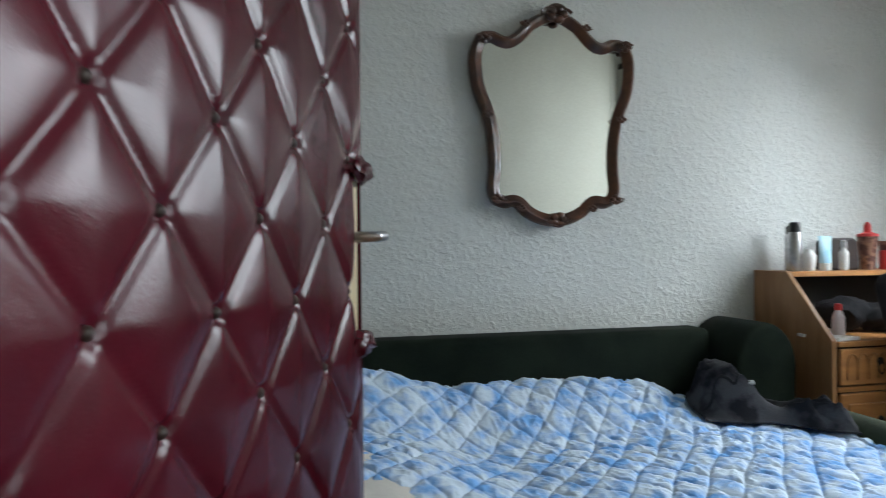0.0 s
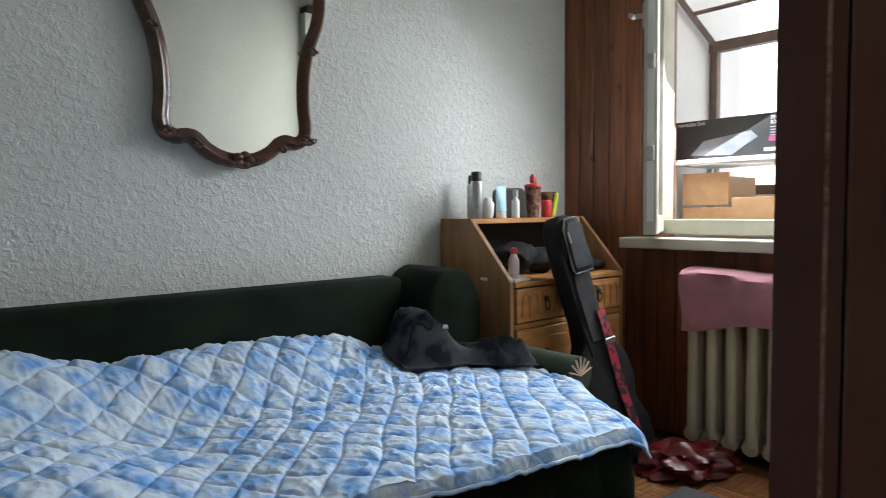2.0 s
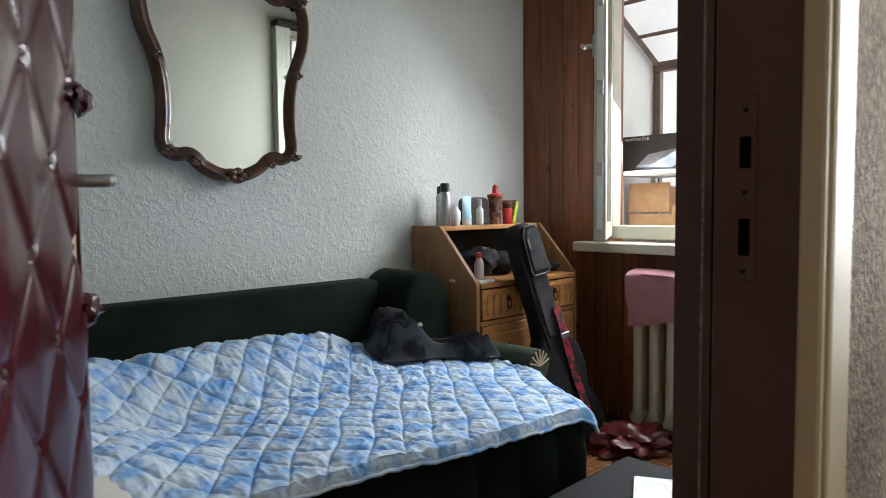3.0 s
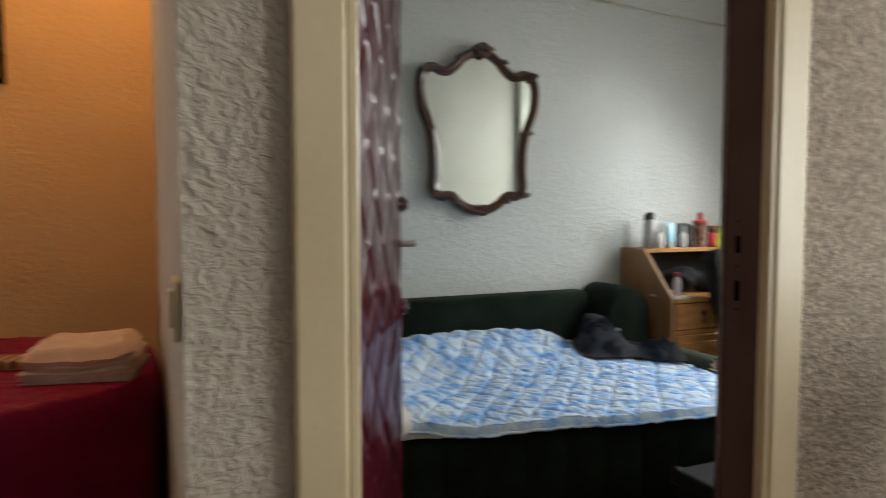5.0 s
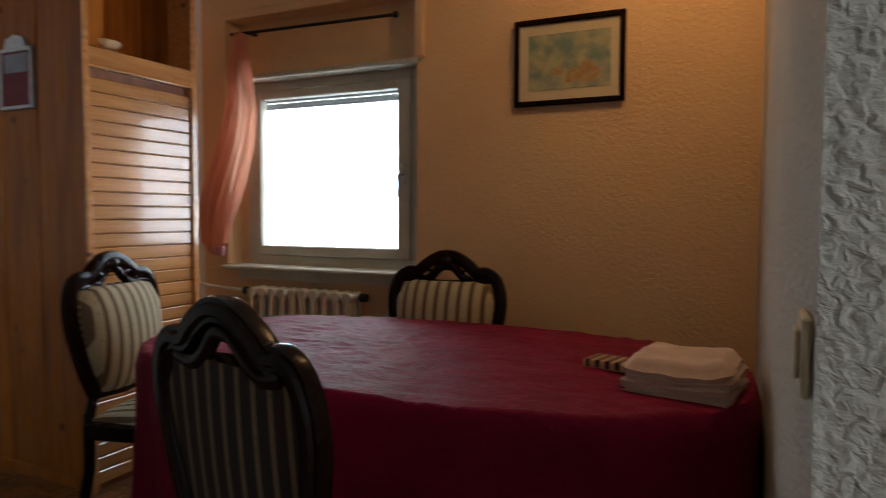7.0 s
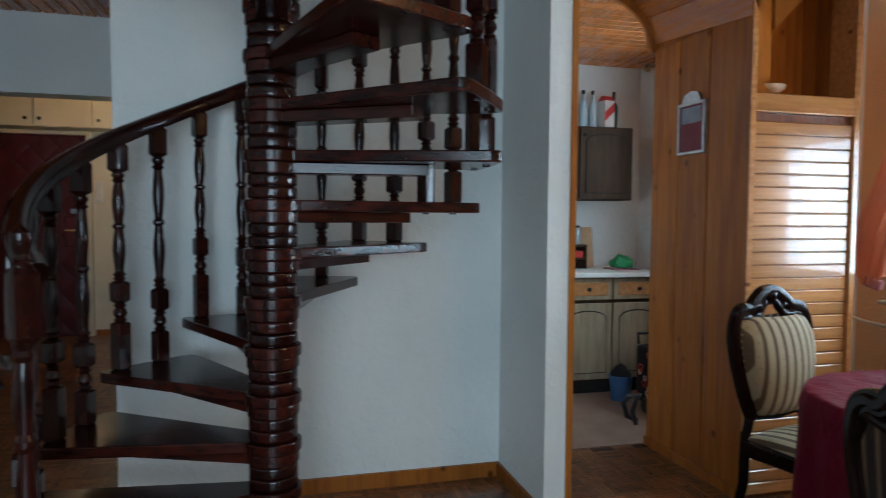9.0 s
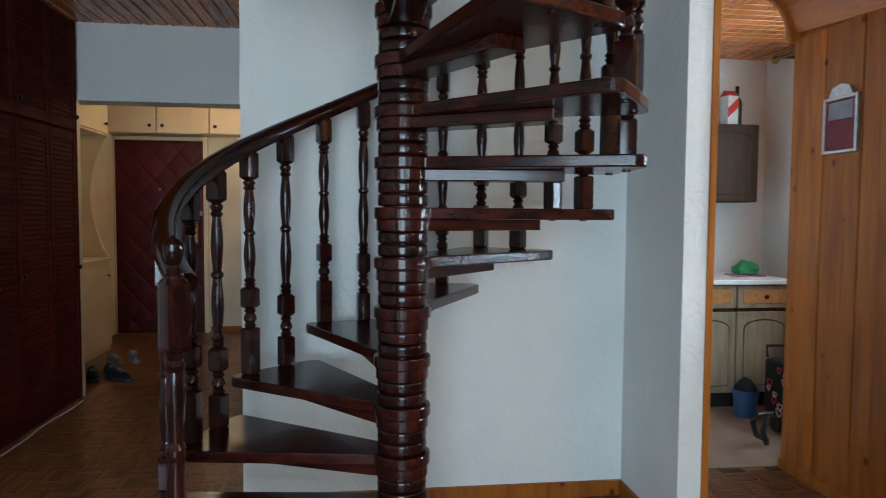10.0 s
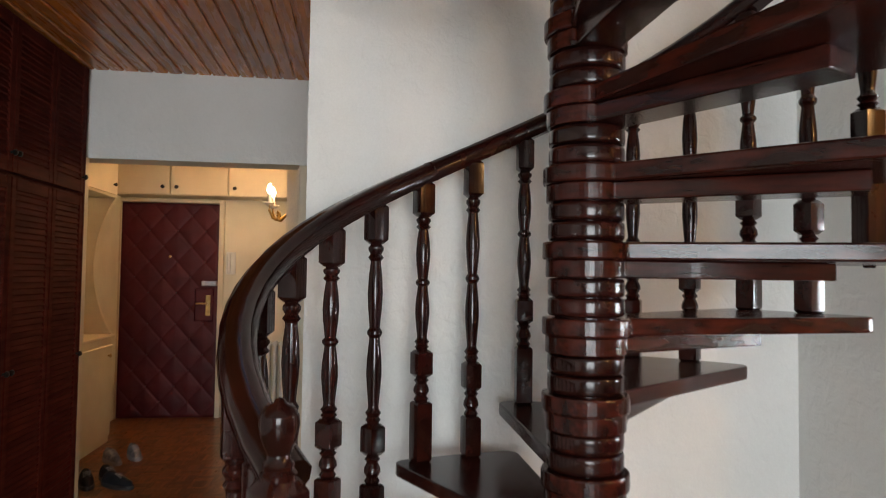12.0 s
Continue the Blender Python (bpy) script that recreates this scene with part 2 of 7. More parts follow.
def knots(m, scale, dark, stretch=(1, 1, 1)):
    """Scattered round knots darken a board's colour."""
    n, l = m.node_tree.nodes, m.node_tree.links
    p = n["Principled BSDF"]
    src = p.inputs["Base Color"].links[0].from_socket
    tc, mp, vo = n.new("ShaderNodeTexCoord"), n.new("ShaderNodeMapping"), n.new("ShaderNodeTexVoronoi")
    mp.inputs["Scale"].default_value = stretch
    vo.inputs["Scale"].default_value, vo.inputs["Randomness"].default_value = scale, 1.0
    l.new(tc.outputs["Object"], mp.inputs["Vector"])
    l.new(mp.outputs["Vector"], vo.inputs["Vector"])
    r = n.new("ShaderNodeValToRGB")
    r.color_ramp.elements[0].position, r.color_ramp.elements[1].position = 0.05, 0.13
    r.color_ramp.elements[0].color, r.color_ramp.elements[1].color = (*dark, 1), (1, 1, 1, 1)
    l.new(vo.outputs["Distance"], r.inputs["Fac"])
    mx = n.new("ShaderNodeMix")
    mx.data_type, mx.blend_type = "RGBA", "MULTIPLY"
    mx.inputs["Factor"].default_value = 1.0
    l.new(src, mx.inputs["A"])
    l.new(r.outputs["Color"], mx.inputs["B"])
    l.new(mx.outputs["Result"], p.inputs["Base Color"])


knots(PINE, 6.5, (0.30, 0.20, 0.18), (1, 1, 0.8))
knots(PINE_SLAT, 7.0, (0.35, 0.32, 0.34), (1, 0.8, 1.3))
knots(PINE_DARK, 6.0, (0.30, 0.25, 0.25), (1, 1, 0.8))


def stripe(name, a, b, count, axis=0, rough=0.75):
    """Woven stripes with small flecks, over the thing's own width."""
    m = mat(name, a, None, 30, rough, fine=0.15, fscale=300, bump=0.2, bscale=200)
    n, l = m.node_tree.nodes, m.node_tree.links
    p = n["Principled BSDF"]
    tc = n.new("ShaderNodeTexCoord")
    sep = n.new("ShaderNodeSeparateXYZ")
    l.new(tc.outputs["Object"], sep.inputs[0])
    sn = n.new("ShaderNodeMath")
    sn.operation, sn.inputs[1].default_value = "MULTIPLY", count * 2 * math.pi
    l.new(sep.outputs[axis], sn.inputs[0])
    si = n.new("ShaderNodeMath")
    si.operation = "SINE"
    l.new(sn.outputs[0], si.inputs[0])
    r = n.new("ShaderNodeValToRGB")
    r.color_ramp.elements[0].position, r.color_ramp.elements[1].position = 0.42, 0.58
    r.color_ramp.elements[0].color, r.color_ramp.elements[1].color = (*a, 1), (*b, 1)
    mr = n.new("ShaderNodeMapRange")
    mr.inputs["From Min"].default_value = -1
    l.new(si.outputs[0], mr.inputs["Value"])
    l.new(mr.outputs["Result"], r.inputs["Fac"])
    vo = n.new("ShaderNodeTexVoronoi")
    vo.inputs["Scale"].default_value = 45
    l.new(tc.outputs["Object"], vo.inputs["Vector"])
    fr = n.new("ShaderNodeValToRGB")
    fr.color_ramp.elements[0].position, fr.color_ramp.elements[1].position = 0.12, 0.2
    fr.color_ramp.elements[0].color, fr.color_ramp.elements[1].color = (0.45, 0.36, 0.30, 1), (1, 1, 1, 1)
    l.new(vo.outputs["Distance"], fr.inputs["Fac"])
    mx = n.new("ShaderNodeMix")
    mx.data_type, mx.blend_type = "RGBA", "MULTIPLY"
    mx.inputs["Factor"].default_value = 0.7
    l.new(r.outputs["Color"], mx.inputs["A"])
    l.new(fr.outputs["Color"], mx.inputs["B"])
    l.new(mx.outputs["Result"], p.inputs["Base Color"])
    return m


def stripe_width(m, lo, hi):
    for nd in m.node_tree.nodes:
        if nd.bl_idname == "ShaderNodeValToRGB" and abs(nd.color_ramp.elements[0].position - 0.42) < 1e-3:
            nd.color_ramp.elements[0].position, nd.color_ramp.elements[1].position = lo, hi
    return m


BACKING = stripe_width(stripe("dark_striped_backing", (0.18, 0.115, 0.06), (0.022, 0.011, 0.007), 22), 0.16, 0.24)
UPHOLSTERY = stripe_width(stripe("striped_damask", (0.44, 0.36, 0.22), (0.13, 0.085, 0.045), 22), 0.62, 0.76)


# ---- mesh helpers ----
def part(name, bm, material, parent=None, label="", smooth=False, m=None):
    me = bpy.data.meshes.new(name)
    bm.normal_update()
    bm.to_mesh(me)
    bm.free()
    if smooth:
        for f in me.polygons:
            f.use_smooth = True
        me.set_sharp_from_angle(angle=radians(48))
    if material is not None:
        me.materials.append(material)
    ob = new(name, me)
    if parent is not None:
        ob.parent = parent
    if m is not None:
        ob.matrix_basis = m
    if label:
        ob["label"] = label
    return ob


def again(ob, m, parent=None):
    """Another object on the same mesh."""
    o = new(ob.name, ob.data)
    o.parent = parent if parent is not None else ob.parent
    o.matrix_basis = m
    return o


def thing(name, label, category, m=None, group="", kind=""):
    ob = new(name)
    ob.empty_display_size = 0.1
    if m is not None:
        ob.matrix_basis = m
    return tagged(ob, label, category, group, kind)


def box(bm, x0, x1, y0, y1, z0, z1, bevel=0.0, seg=1):
    v = [bm.verts.new((x, y, z)) for x in (x0, x1) for y in (y0, y1) for z in (z0, z1)]
    fs = [bm.faces.new([v[i] for i in q]) for q in ((0, 1, 3, 2), (4, 6, 7, 5), (0, 4, 5, 1), (2, 3, 7, 6), (0, 2, 6, 4), (1, 5, 7, 3))]
    if bevel:
        es = list({e for f in fs for e in f.edges})
        bmesh.ops.bevel(bm, geom=es, offset=bevel, segments=seg, affect="EDGES", profile=0.5)
    return bm


def boxes(rows, bevel=0.0):
    bm = bmesh.new()
    for r in rows:
        box(bm, *r, bevel=bevel)
    return bm


def bx(*a, bevel=0.0, seg=1):
    return box(bmesh.new(), *a, bevel=bevel, seg=seg)


def lathe(profile, segs=20, bm=None, x=0, y=0, z=0, close=True):
    """A turned shape from (radius, height) rows."""
    bm = bm or bmesh.new()
    rings = []
    for r, h in profile:
        rings.append([bm.verts.new((x + r * math.cos(2 * math.pi * i / segs), y + r * math.sin(2 * math.pi * i / segs), z + h)) for i in range(segs)])
    for a, b in zip(rings, rings[1:]):
        for i in range(segs):
            bm.faces.new((a[i], a[(i + 1) % segs], b[(i + 1) % segs], b[i]))
    if close:
        bm.faces.new(list(reversed(rings[0])))
        bm.faces.new(rings[-1])
    return bm


def sweep(points, section, bm=None, closed=False, up=(0, 0, 1), scale=None):
    """A section (across, up) swept along points."""
    bm = bm or bmesh.new()
    pts = [Vector(p) for p in points]
    n, rings = len(pts), []
    up = Vector(up)
    for i, p in enumerate(pts):
        a = pts[(i - 1) % n] if (closed or i) else p
        b = pts[(i + 1) % n] if (closed or i < n - 1) else p
        t = (b - a).normalized()
        s = t.cross(up)
        s = s.normalized() if s.length > 1e-5 else Vector((1, 0, 0))
        u = s.cross(t).normalized()
        k = scale[i] if scale else 1.0
        rings.append([bm.verts.new(p + s * (x * k) + u * (y * k)) for x, y in section])
    m = len(section)
    for i in range(n if closed else n - 1):
        a, b = rings[i], rings[(i + 1) % n]
        for j in range(m):
            bm.faces.new((a[j], a[(j + 1) % m], b[(j + 1) % m], b[j]))
    if not closed:
        bm.faces.new(list(reversed(rings[0])))
        bm.faces.new(rings[-1])
    bmesh.ops.recalc_face_normals(bm, faces=bm.faces[:])
    return bm


def ring(r, n=8, ry=None):
    return [(r * math.cos(2 * math.pi * i / n), (ry or r) * math.sin(2 * math.pi * i / n)) for i in range(n)]


def tube(points, r, n=8, bm=None, closed=False):
    return sweep(points, ring(r, n), bm, closed)


def prism(outline, y0, y1, axis="y", bevel=0.0):
    """An outline of (a, b) pulled out between two planes. axis y: a is x and b is z; axis x: a is y and b is z; axis z: a is x and b is y."""
    bm = bmesh.new()

    def at(a, b, c):
        return (a, c, b) if axis == "y" else (c, a, b) if axis == "x" else (a, b, c)
    lo = [bm.verts.new(at(a, b, y0)) for a, b in outline]
    hi = [bm.verts.new(at(a, b, y1)) for a, b in outline]
    n = len(outline)
    bm.faces.new(lo)
    bm.faces.new(list(reversed(hi)))
    for i in range(n):
        bm.faces.new((lo[(i + 1) % n], lo[i], hi[i], hi[(i + 1) % n]))
    bmesh.ops.recalc_face_normals(bm, faces=bm.faces[:])
    if bevel:
        bmesh.ops.bevel(bm, geom=[e for e in bm.edges if e.calc_face_angle(0) > 0.5], offset=bevel, segments=2, affect="EDGES", profile=0.5)
    return bm


def smoothstep(a, b, x):
    t = min(1.0, max(0.0, (x - a) / (b - a)))
    return t * t * (3 - 2 * t)


def sheet(nx, ny, place, thick=0.0):
    """A grid of (u, v) in 0..1 put where place(u, v) says; thick adds a back."""
    bm = bmesh.new()
    g = [[bm.verts.new(place(i / nx, j / ny)) for j in range(ny + 1)] for i in range(nx + 1)]
    for i in range(nx):
        for j in range(ny):
            bm.faces.new((g[i][j], g[i + 1][j], g[i + 1][j + 1], g[i][j + 1]))
    if thick:
        bm.normal_update()
        bmesh.ops.solidify(bm, geom=bm.faces[:], thickness=thick)
    return bm


def structure(name, bm, material, label, category="wall", smooth=False):
    return tagged(part(name, bm, material, None, "", smooth), label, category, "", "structure")


# ---- large structure ----
NORTH = 3.05
structure("floor", bx(-8.6, 2.6, -3.4, 3.3, -0.12, -0.008), SUBFLOOR, "dark screed under the brown mosaic parquet floor", "floor")
structure("kitchen_floor", bx(-5.70, -4.10, 1.25, 3.1, -0.009, -0.001), LINO, "brown linoleum kitchen floor", "floor")
structure("wall_north_bedroom", bx(-0.70, 2.30, NORTH, 3.3, 0, 2.6), WHITE_PLASTER, "white dabbed plaster bedroom wall behind the bed")
structure("wall_north_dining", boxes([(-3.55, -3.36, NORTH, 3.3, 0, 2.6), (-2.25, -0.70, NORTH, 3.3, 0, 2.6), (-3.36, -2.25, NORTH, 3.3, 0, 0.88),
                                      (-3.36, -2.25, NORTH, 3.3, 2.16, 2.6), (-3.36, -2.25, 3.14, 3.3, 1.86, 2.16), (-3.36, -3.31, 3.14, 3.3, 0.88, 1.86)]), PEACH_WALL, "peach papered dining wall with a window recess")
structure("wall_north_kitchen", boxes([(-5.9, -4.65, NORTH, 3.3, 0, 2.6), (-3.75, -3.55, NORTH, 3.3, 0, 2.6), (-4.65, -3.75, NORTH, 3.3, 0, 1.25), (-4.65, -3.75, NORTH, 3.3, 2.25, 2.6)]), SMOOTH_WALL, "white kitchen wall with a window opening")
wall_east = structure("wall_east", boxes([(2.315, 2.55, 1.0, 1.30, 0, 2.6), (2.315, 2.55, 2.60, 3.3, 0, 2.6), (2.315, 2.55, 1.30, 2.60, 0, 0.85), (2.315, 2.55, 1.30, 2.60, 2.2, 2.6)]), PINE_DARK, "bedroom wall clad in dark varnished pine boards")
structure("wall_partition", prism([(-0.797, 1.045), (-0.685, 1.045), (-0.70, NORTH), (-0.826, NORTH)], 0, 2.6, axis="z"), ROUGH_PLASTER, "rough trowelled plaster partition beside the dining table")
structure("wall_bedroom_front", boxes([(-0.686, -0.585, 1.0451, 1.165, 0, 2.6), (-0.585, 0.235, 1.0451, 1.165, 2.06, 2.6)]), ROUGH_PLASTER, "rough trowelled plaster strip beside the bedroom door")
structure("wall_bedroom_inner", boxes([(0.302, 2.30, 1.165, 1.185, 0, 2.6), (-0.69, -0.60, 1.165, 1.185, 0, 2.6), (-0.60, 0.302, 1.165, 1.185, 2.13, 2.6), (-0.699, -0.684, 1.185, NORTH, 0, 2.6)]), INNER_WALL, "plain grey-olive painted wall inside the bedroom")
structure("wall_living_north", bx(0.235, 2.315, 1.045, 1.165, 0, 2.6), SPRAY_PLASTER, "grainy brown-grey sprayed plaster wall")
structure("wall_living_east", boxes([(2.3, 2.55, -3.4, -1.5, 0, 2.6), (2.3, 2.55, 0.7, 1.0, 0, 2.6), (2.3, 2.55, -1.5, 0.7, 0, 0.3), (2.3, 2.55, -1.5, 0.7, 2.2, 2.6)]), SPRAY_PLASTER, "living room wall with a wide window opening")
structure("wall_living_south", bx(-4.2, 2.3, -3.4, -3.2, 0, 2.6), SMOOTH_WALL, "plain white living room wall")
structure("wall_living_west", bx(-4.4, -4.2, -3.4, -1.95, 0, 2.6), SMOOTH_WALL, "plain white wall beside the wardrobe")
structure("wall_stair_back", boxes([(-4.0, -3.85, -0.52, 1.31, 0, 4.4)]), SMOOTH_WALL, "white plastered wall behind the spiral stair")
structure("wall_stair_side", bx(-3.85, -3.30, 1.205, 1.30, 0, 4.4), SMOOTH_WALL, "white plastered side wall of the stair niche")
structure("wall_hall_side", boxes([(-5.95, -4.0, -0.52, -0.40, 0, 2.7)]), CREAM_WALL, "cream hall wall beside the stair")
structure("wall_beam", boxes([(-6.05, -5.85, -2.6, -0.52, 2.085, 2.7)]), SMOOTH_WALL, "white plastered beam over the hall opening")
structure("wall_entry_side", boxes([(-8.5, -6.85, -0.90, -0.62, 0, 2.7), (-6.85, -5.95, -0.74, -0.62, 0, 2.7)]), CREAM_WALL, "cream entry hall wall with a lit sconce")
structure("wall_entry_end", boxes([(-8.55, -8.40, -2.75, -2.62, 0, 2.7), (-8.55, -8.40, -1.69, -0.62, 0, 2.7), (-8.55, -8.40, -2.62, -1.69, 2.09, 2.7), (-8.6, -8.55, -2.75, -0.62, 0, 2.7)]), CREAM_WALL, "cream entry hall wall round the front door")
structure("wall_entry_south", bx(-8.5, -4.4, -2.75, -2.62, 0, 2.7), CREAM_WALL, "cream wall behind wardrobe and hall cupboards")
structure("wall_kitchen_west", bx(-5.80, -5.66, 1.20, 3.05, 0, 2.6), SMOOTH_WALL, "white kitchen wall behind the cabinets")
structure("wall_kitchen_south", bx(-5.66, -4.0, 1.20, 1.31, 0, 2.6), SMOOTH_WALL, "white kitchen wall")

# overcast sky beyond the windows
SKY_GLOW = glow("overcast_sky", (0.93, 0.97, 1.0), 2.0)
sb = bmesh.new()
for q in (((5.0, -7, -2), (5.0, 7, -2), (5.0, 7, 7), (5.0, -7, 7)), ((5.0, -7, 7), (5.0, 7, 7), (2.9, 7, 7), (2.9, -7, 7)), ((-8, 5.5, -2), (5.0, 5.5, -2), (5.0, 5.5, 7), (-8, 5.5, 7))):
    sb.faces.new([sb.verts.new(p) for p in q])
structure("backdrop", sb, SKY_GLOW, "bright white overcast sky", "sky")

# ceilings
structure("ceiling_bedroom", bx(-0.82, 2.55, 1.0, 3.3, 2.6, 2.7), CEIL_WHITE, "white painted bedroom ceiling", "ceiling")
structure("ceiling_dining", bx(-3.26, -0.82, 1.0, 3.3, 2.6, 2.7), CEIL_WHITE, "white painted dining ceiling", "ceiling")
structure("ceiling_living", boxes([(-2.15, 2.55, -3.4, 1.0, 2.6, 2.7), (-4.4, -2.15, -3.4, -1.0, 2.72, 2.8)]), CEIL_WHITE, "white painted living room ceiling", "ceiling")


def board_ceiling(name, x0, x1, y0, y1, z, width, along, label):
    bm = bmesh.new()
    n = round(((y1 - y0) if along == "x" else (x1 - x0)) / width)
    for i in range(n):
        if along == "x":
            a = y0 + i * width
            box(bm, x0, x1, a + 0.006, a + width - 0.006, z, z + 0.014, bevel=0.004)
        else:
            a = x0 + i * width
            box(bm, a + 0.004, a + width - 0.004, y0, y1, z, z + 0.014, bevel=0.004)
    box(bm, x0, x1, y0, y1, z + 0.012, z + 0.06)
    return structure(name, bm, PINE_CEIL, label, "ceiling")


board_ceiling("ceiling_hall", -5.85, -3.90, -2.62, -0.40, 2.62, 0.085, "x", "glossy orange pine board ceiling of the hall")
board_ceiling("ceiling_stair", -3.90, -2.15, -2.62, -0.66, 2.62, 0.085, "x", "glossy orange pine board ceiling beside the stair")
board_ceiling("ceiling_entry", -8.5, -5.95, -2.7, -0.62, 2.50, 0.085, "x", "pine board ceiling of the entry hall")
board_ceiling("ceiling_kitchen", -5.70, -4.08, 1.25, 3.05, 2.49, 0.09, "y", "pine board kitchen ceiling")
# shaft over the stair
structure("wall_shaft", boxes([(-2.15, -2.05, -0.66, 1.30, 2.6, 4.4), (-3.85, -2.15, -0.76, -0.66, 2.6, 4.4), (-3.34, -2.15, 1.205, 1.30, 2.6, 4.4), (-4.0, -2.05, -0.76, 1.31, 4.4, 4.5)]), SMOOTH_WALL, "white walls of the stair opening above")
structure("baseboard_stair", boxes([(-3.85, -3.835, -0.52, 1.205, 0, 0.07), (-3.835, -3.30, 1.19, 1.205, 0, 0.07)]), PINE, "brown wooden baseboard in the stair niche", "baseboard")

# ---- kitchen passage: pine boards, arch, divider ----
column = structure("wall_pine_column", bx(-4.08, -3.316, 2.185, 2.27, 0, 2.6), PINE, "tall varnished pine board wall between kitchen and dining room")
for i, (a, b) in enumerate([(-4.08, -3.84), (-3.84, -3.60), (-3.60, -3.285)]):
    part("board", bx(a + 0.003, b - 0.003, 2.17, 2.186, 0.0, 2.2, bevel=0.004), PINE, column)
part("corner_post", bx(-3.284, -3.270, 2.140, 2.170, 0, 2.6, bevel=0.003), PINE_SLAT, column)
# arched pine lining over the passage
SPRING, APEX = 2.2, 2.52


def arch_z(y):
    t = (y - 1.31) / (2.17 - 1.31)
    return SPRING + (APEX - SPRING) * math.sqrt(max(0.0, 1 - (2 * t - 1) ** 2))


arch = bmesh.new()
NB = 14
for i in range(NB):
    y0, y1 = 1.31 + 0.86 * i / NB + 0.002, 1.31 + 0.86 * (i + 1) / NB - 0.002
    z0, z1 = arch_z(y0), arch_z(y1)
    v = [arch.verts.new(p) for p in ((-4.06, y0, z0), (-3.27, y0, z0 - 0.06), (-3.27, y1, z1 - 0.06), (-4.06, y1, z1), (-4.06, y0, z0 + 0.02), (-3.27, y0, z0 + 0.02), (-3.27, y1, z1 + 0.02), (-4.06, y1, z1 + 0.02))]
    for q in ((0, 3, 2, 1), (4, 5, 6, 7), (0, 1, 5, 4), (1, 2, 6, 5), (2, 3, 7, 6), (3, 0, 4, 7)):
        arch.faces.new([v[k] for k in q])
structure("ceiling_passage", arch, PINE_CEIL, "arched pine board ceiling of the kitchen passage", "ceiling")
ARCHLINE = [(1.31 + 0.86 * i / 24, arch_z(1.31 + 0.86 * i / 24)) for i in range(25)]
trim = bmesh.new()
sweep([(-4.07, y, z - 0.01) for y, z in ARCHLINE], [(-0.03, -0.012), (0.03, -0.012), (0.03, 0.012), (-0.03, 0.012)], trim, up=(1, 0, 0))
box(trim, -3.36, -3.292, 1.300, 1.328, 0, 2.2, bevel=0.003)
structure("trim", trim, PINE, "orange varnished wooden trim round the arched kitchen opening", "trim")
span = bmesh.new()
for x0, x1 in ((-4.10, -4.062), (-3.26, -3.22)):
    drop = 0.0 if x0 < -4 else 0.10
    for (ya, za), (yb, zb) in zip(ARCHLINE, ARCHLINE[1:]):
        box(span, x0, x1, ya, yb, min(za, zb) + 0.005 + drop, 2.66)
structure("wall_arch", span, PINE, "pine boarding over the arched kitchen opening")

divider = thing("room_divider", "pine slatted room divider with an open shelf on top", "divider")
NS = 29
slat = None
for i in range(NS):
    z = 0.02 + i * 0.0585
    if slat is None:
        slat = part("slat", bx(-0.012, 0.0, -0.2745, 0.2745, 0.0, 0.0555, bevel=0.004), PINE_SLAT, divider, m=pose(-3.30, 2.4455, z))
    else:
        again(slat, pose(-3.30, 2.4455, z))
part("body", bx(-3.44, -3.313, 2.172, 2.72, 0, 1.75), PINE_DARK, divider)
part("top_rail", bx(-3.47, -3.280, 2.172, 2.714, 1.752, 1.835, bevel=0.005), PINE_SLAT, divider)
part("post", bx(-3.44, -3.285, 2.715, 2.75, 0, 2.6, bevel=0.004), PINE_SLAT, divider)
part("back_panel", bx(-3.66, -3.63, 2.272, 2.75, 1.836, 2.6), PINE, divider)
part("side_panel", bx(-3.63, -3.441, 2.73, 2.749, 1.75, 2.6), PINE, divider)
part("shelf", bx(-3.63, -3.471, 2.272, 2.729, 1.81, 1.834), PINE, divider)
part("niche_roof", prism([(2.275, 2.6), (2.275, 2.12), (2.46, 2.3), (2.71, 2.42), (2.71, 2.6)], -3.62, -3.30, axis="x"), PINE, divider)
part("side_board", bx(-3.49, -3.445, 2.752, 2.80, 0, 0.98), WINDOW_PAINT, divider, "white painted end board")

bowl = part("bowl", lathe([(0.03, 0), (0.045, 0.004), (0.075, 0.03), (0.08, 0.045), (0.074, 0.045), (0.04, 0.012)], 20), DRAWER_WOOD, m=pose(-3.37, 2.30, 1.836), smooth=True)
tagged(bowl, "small wooden bowl on the pine divider shelf", "bowl")

# ---- bedroom door and its frame ----
frame_thing = thing("door_frame", "cream painted door frame with a worn brown inner edge", "door frame")
part("architrave", bx(-0.662, -0.587, 1.025, 1.0452, 0, 2.12, bevel=0.006, seg=2), CREAM_PAINT, frame_thing)
part("architrave", bx(0.220, 0.297, 1.025, 1.0452, 0, 2.12, bevel=0.006, seg=2), CREAM_PAINT, frame_thing)
part("architrave", bx(-0.587, 0.220, 1.025, 1.0452, 2.045, 2.12, bevel=0.006, seg=2), CREAM_PAINT, frame_thing)
part("jamb", bx(-0.587, -0.570, 1.030, 1.150, 0, 2.06, bevel=0.003), CREAM_PAINT, frame_thing)
jamb = part("jamb", bx(0.220, 0.2355, 1.053, 1.1455, 0, 2.06, bevel=0.003), BROWN_JAMB, frame_thing, "worn brown painted jamb")
part("stop", bx(0.208, 0.232, 1.030, 1.053, 0, 2.06, bevel=0.003), CREAM_PAINT, frame_thing)
part("head", bx(-0.587, 0.235, 1.030, 1.175, 2.045, 2.06), CREAM_PAINT, frame_thing)
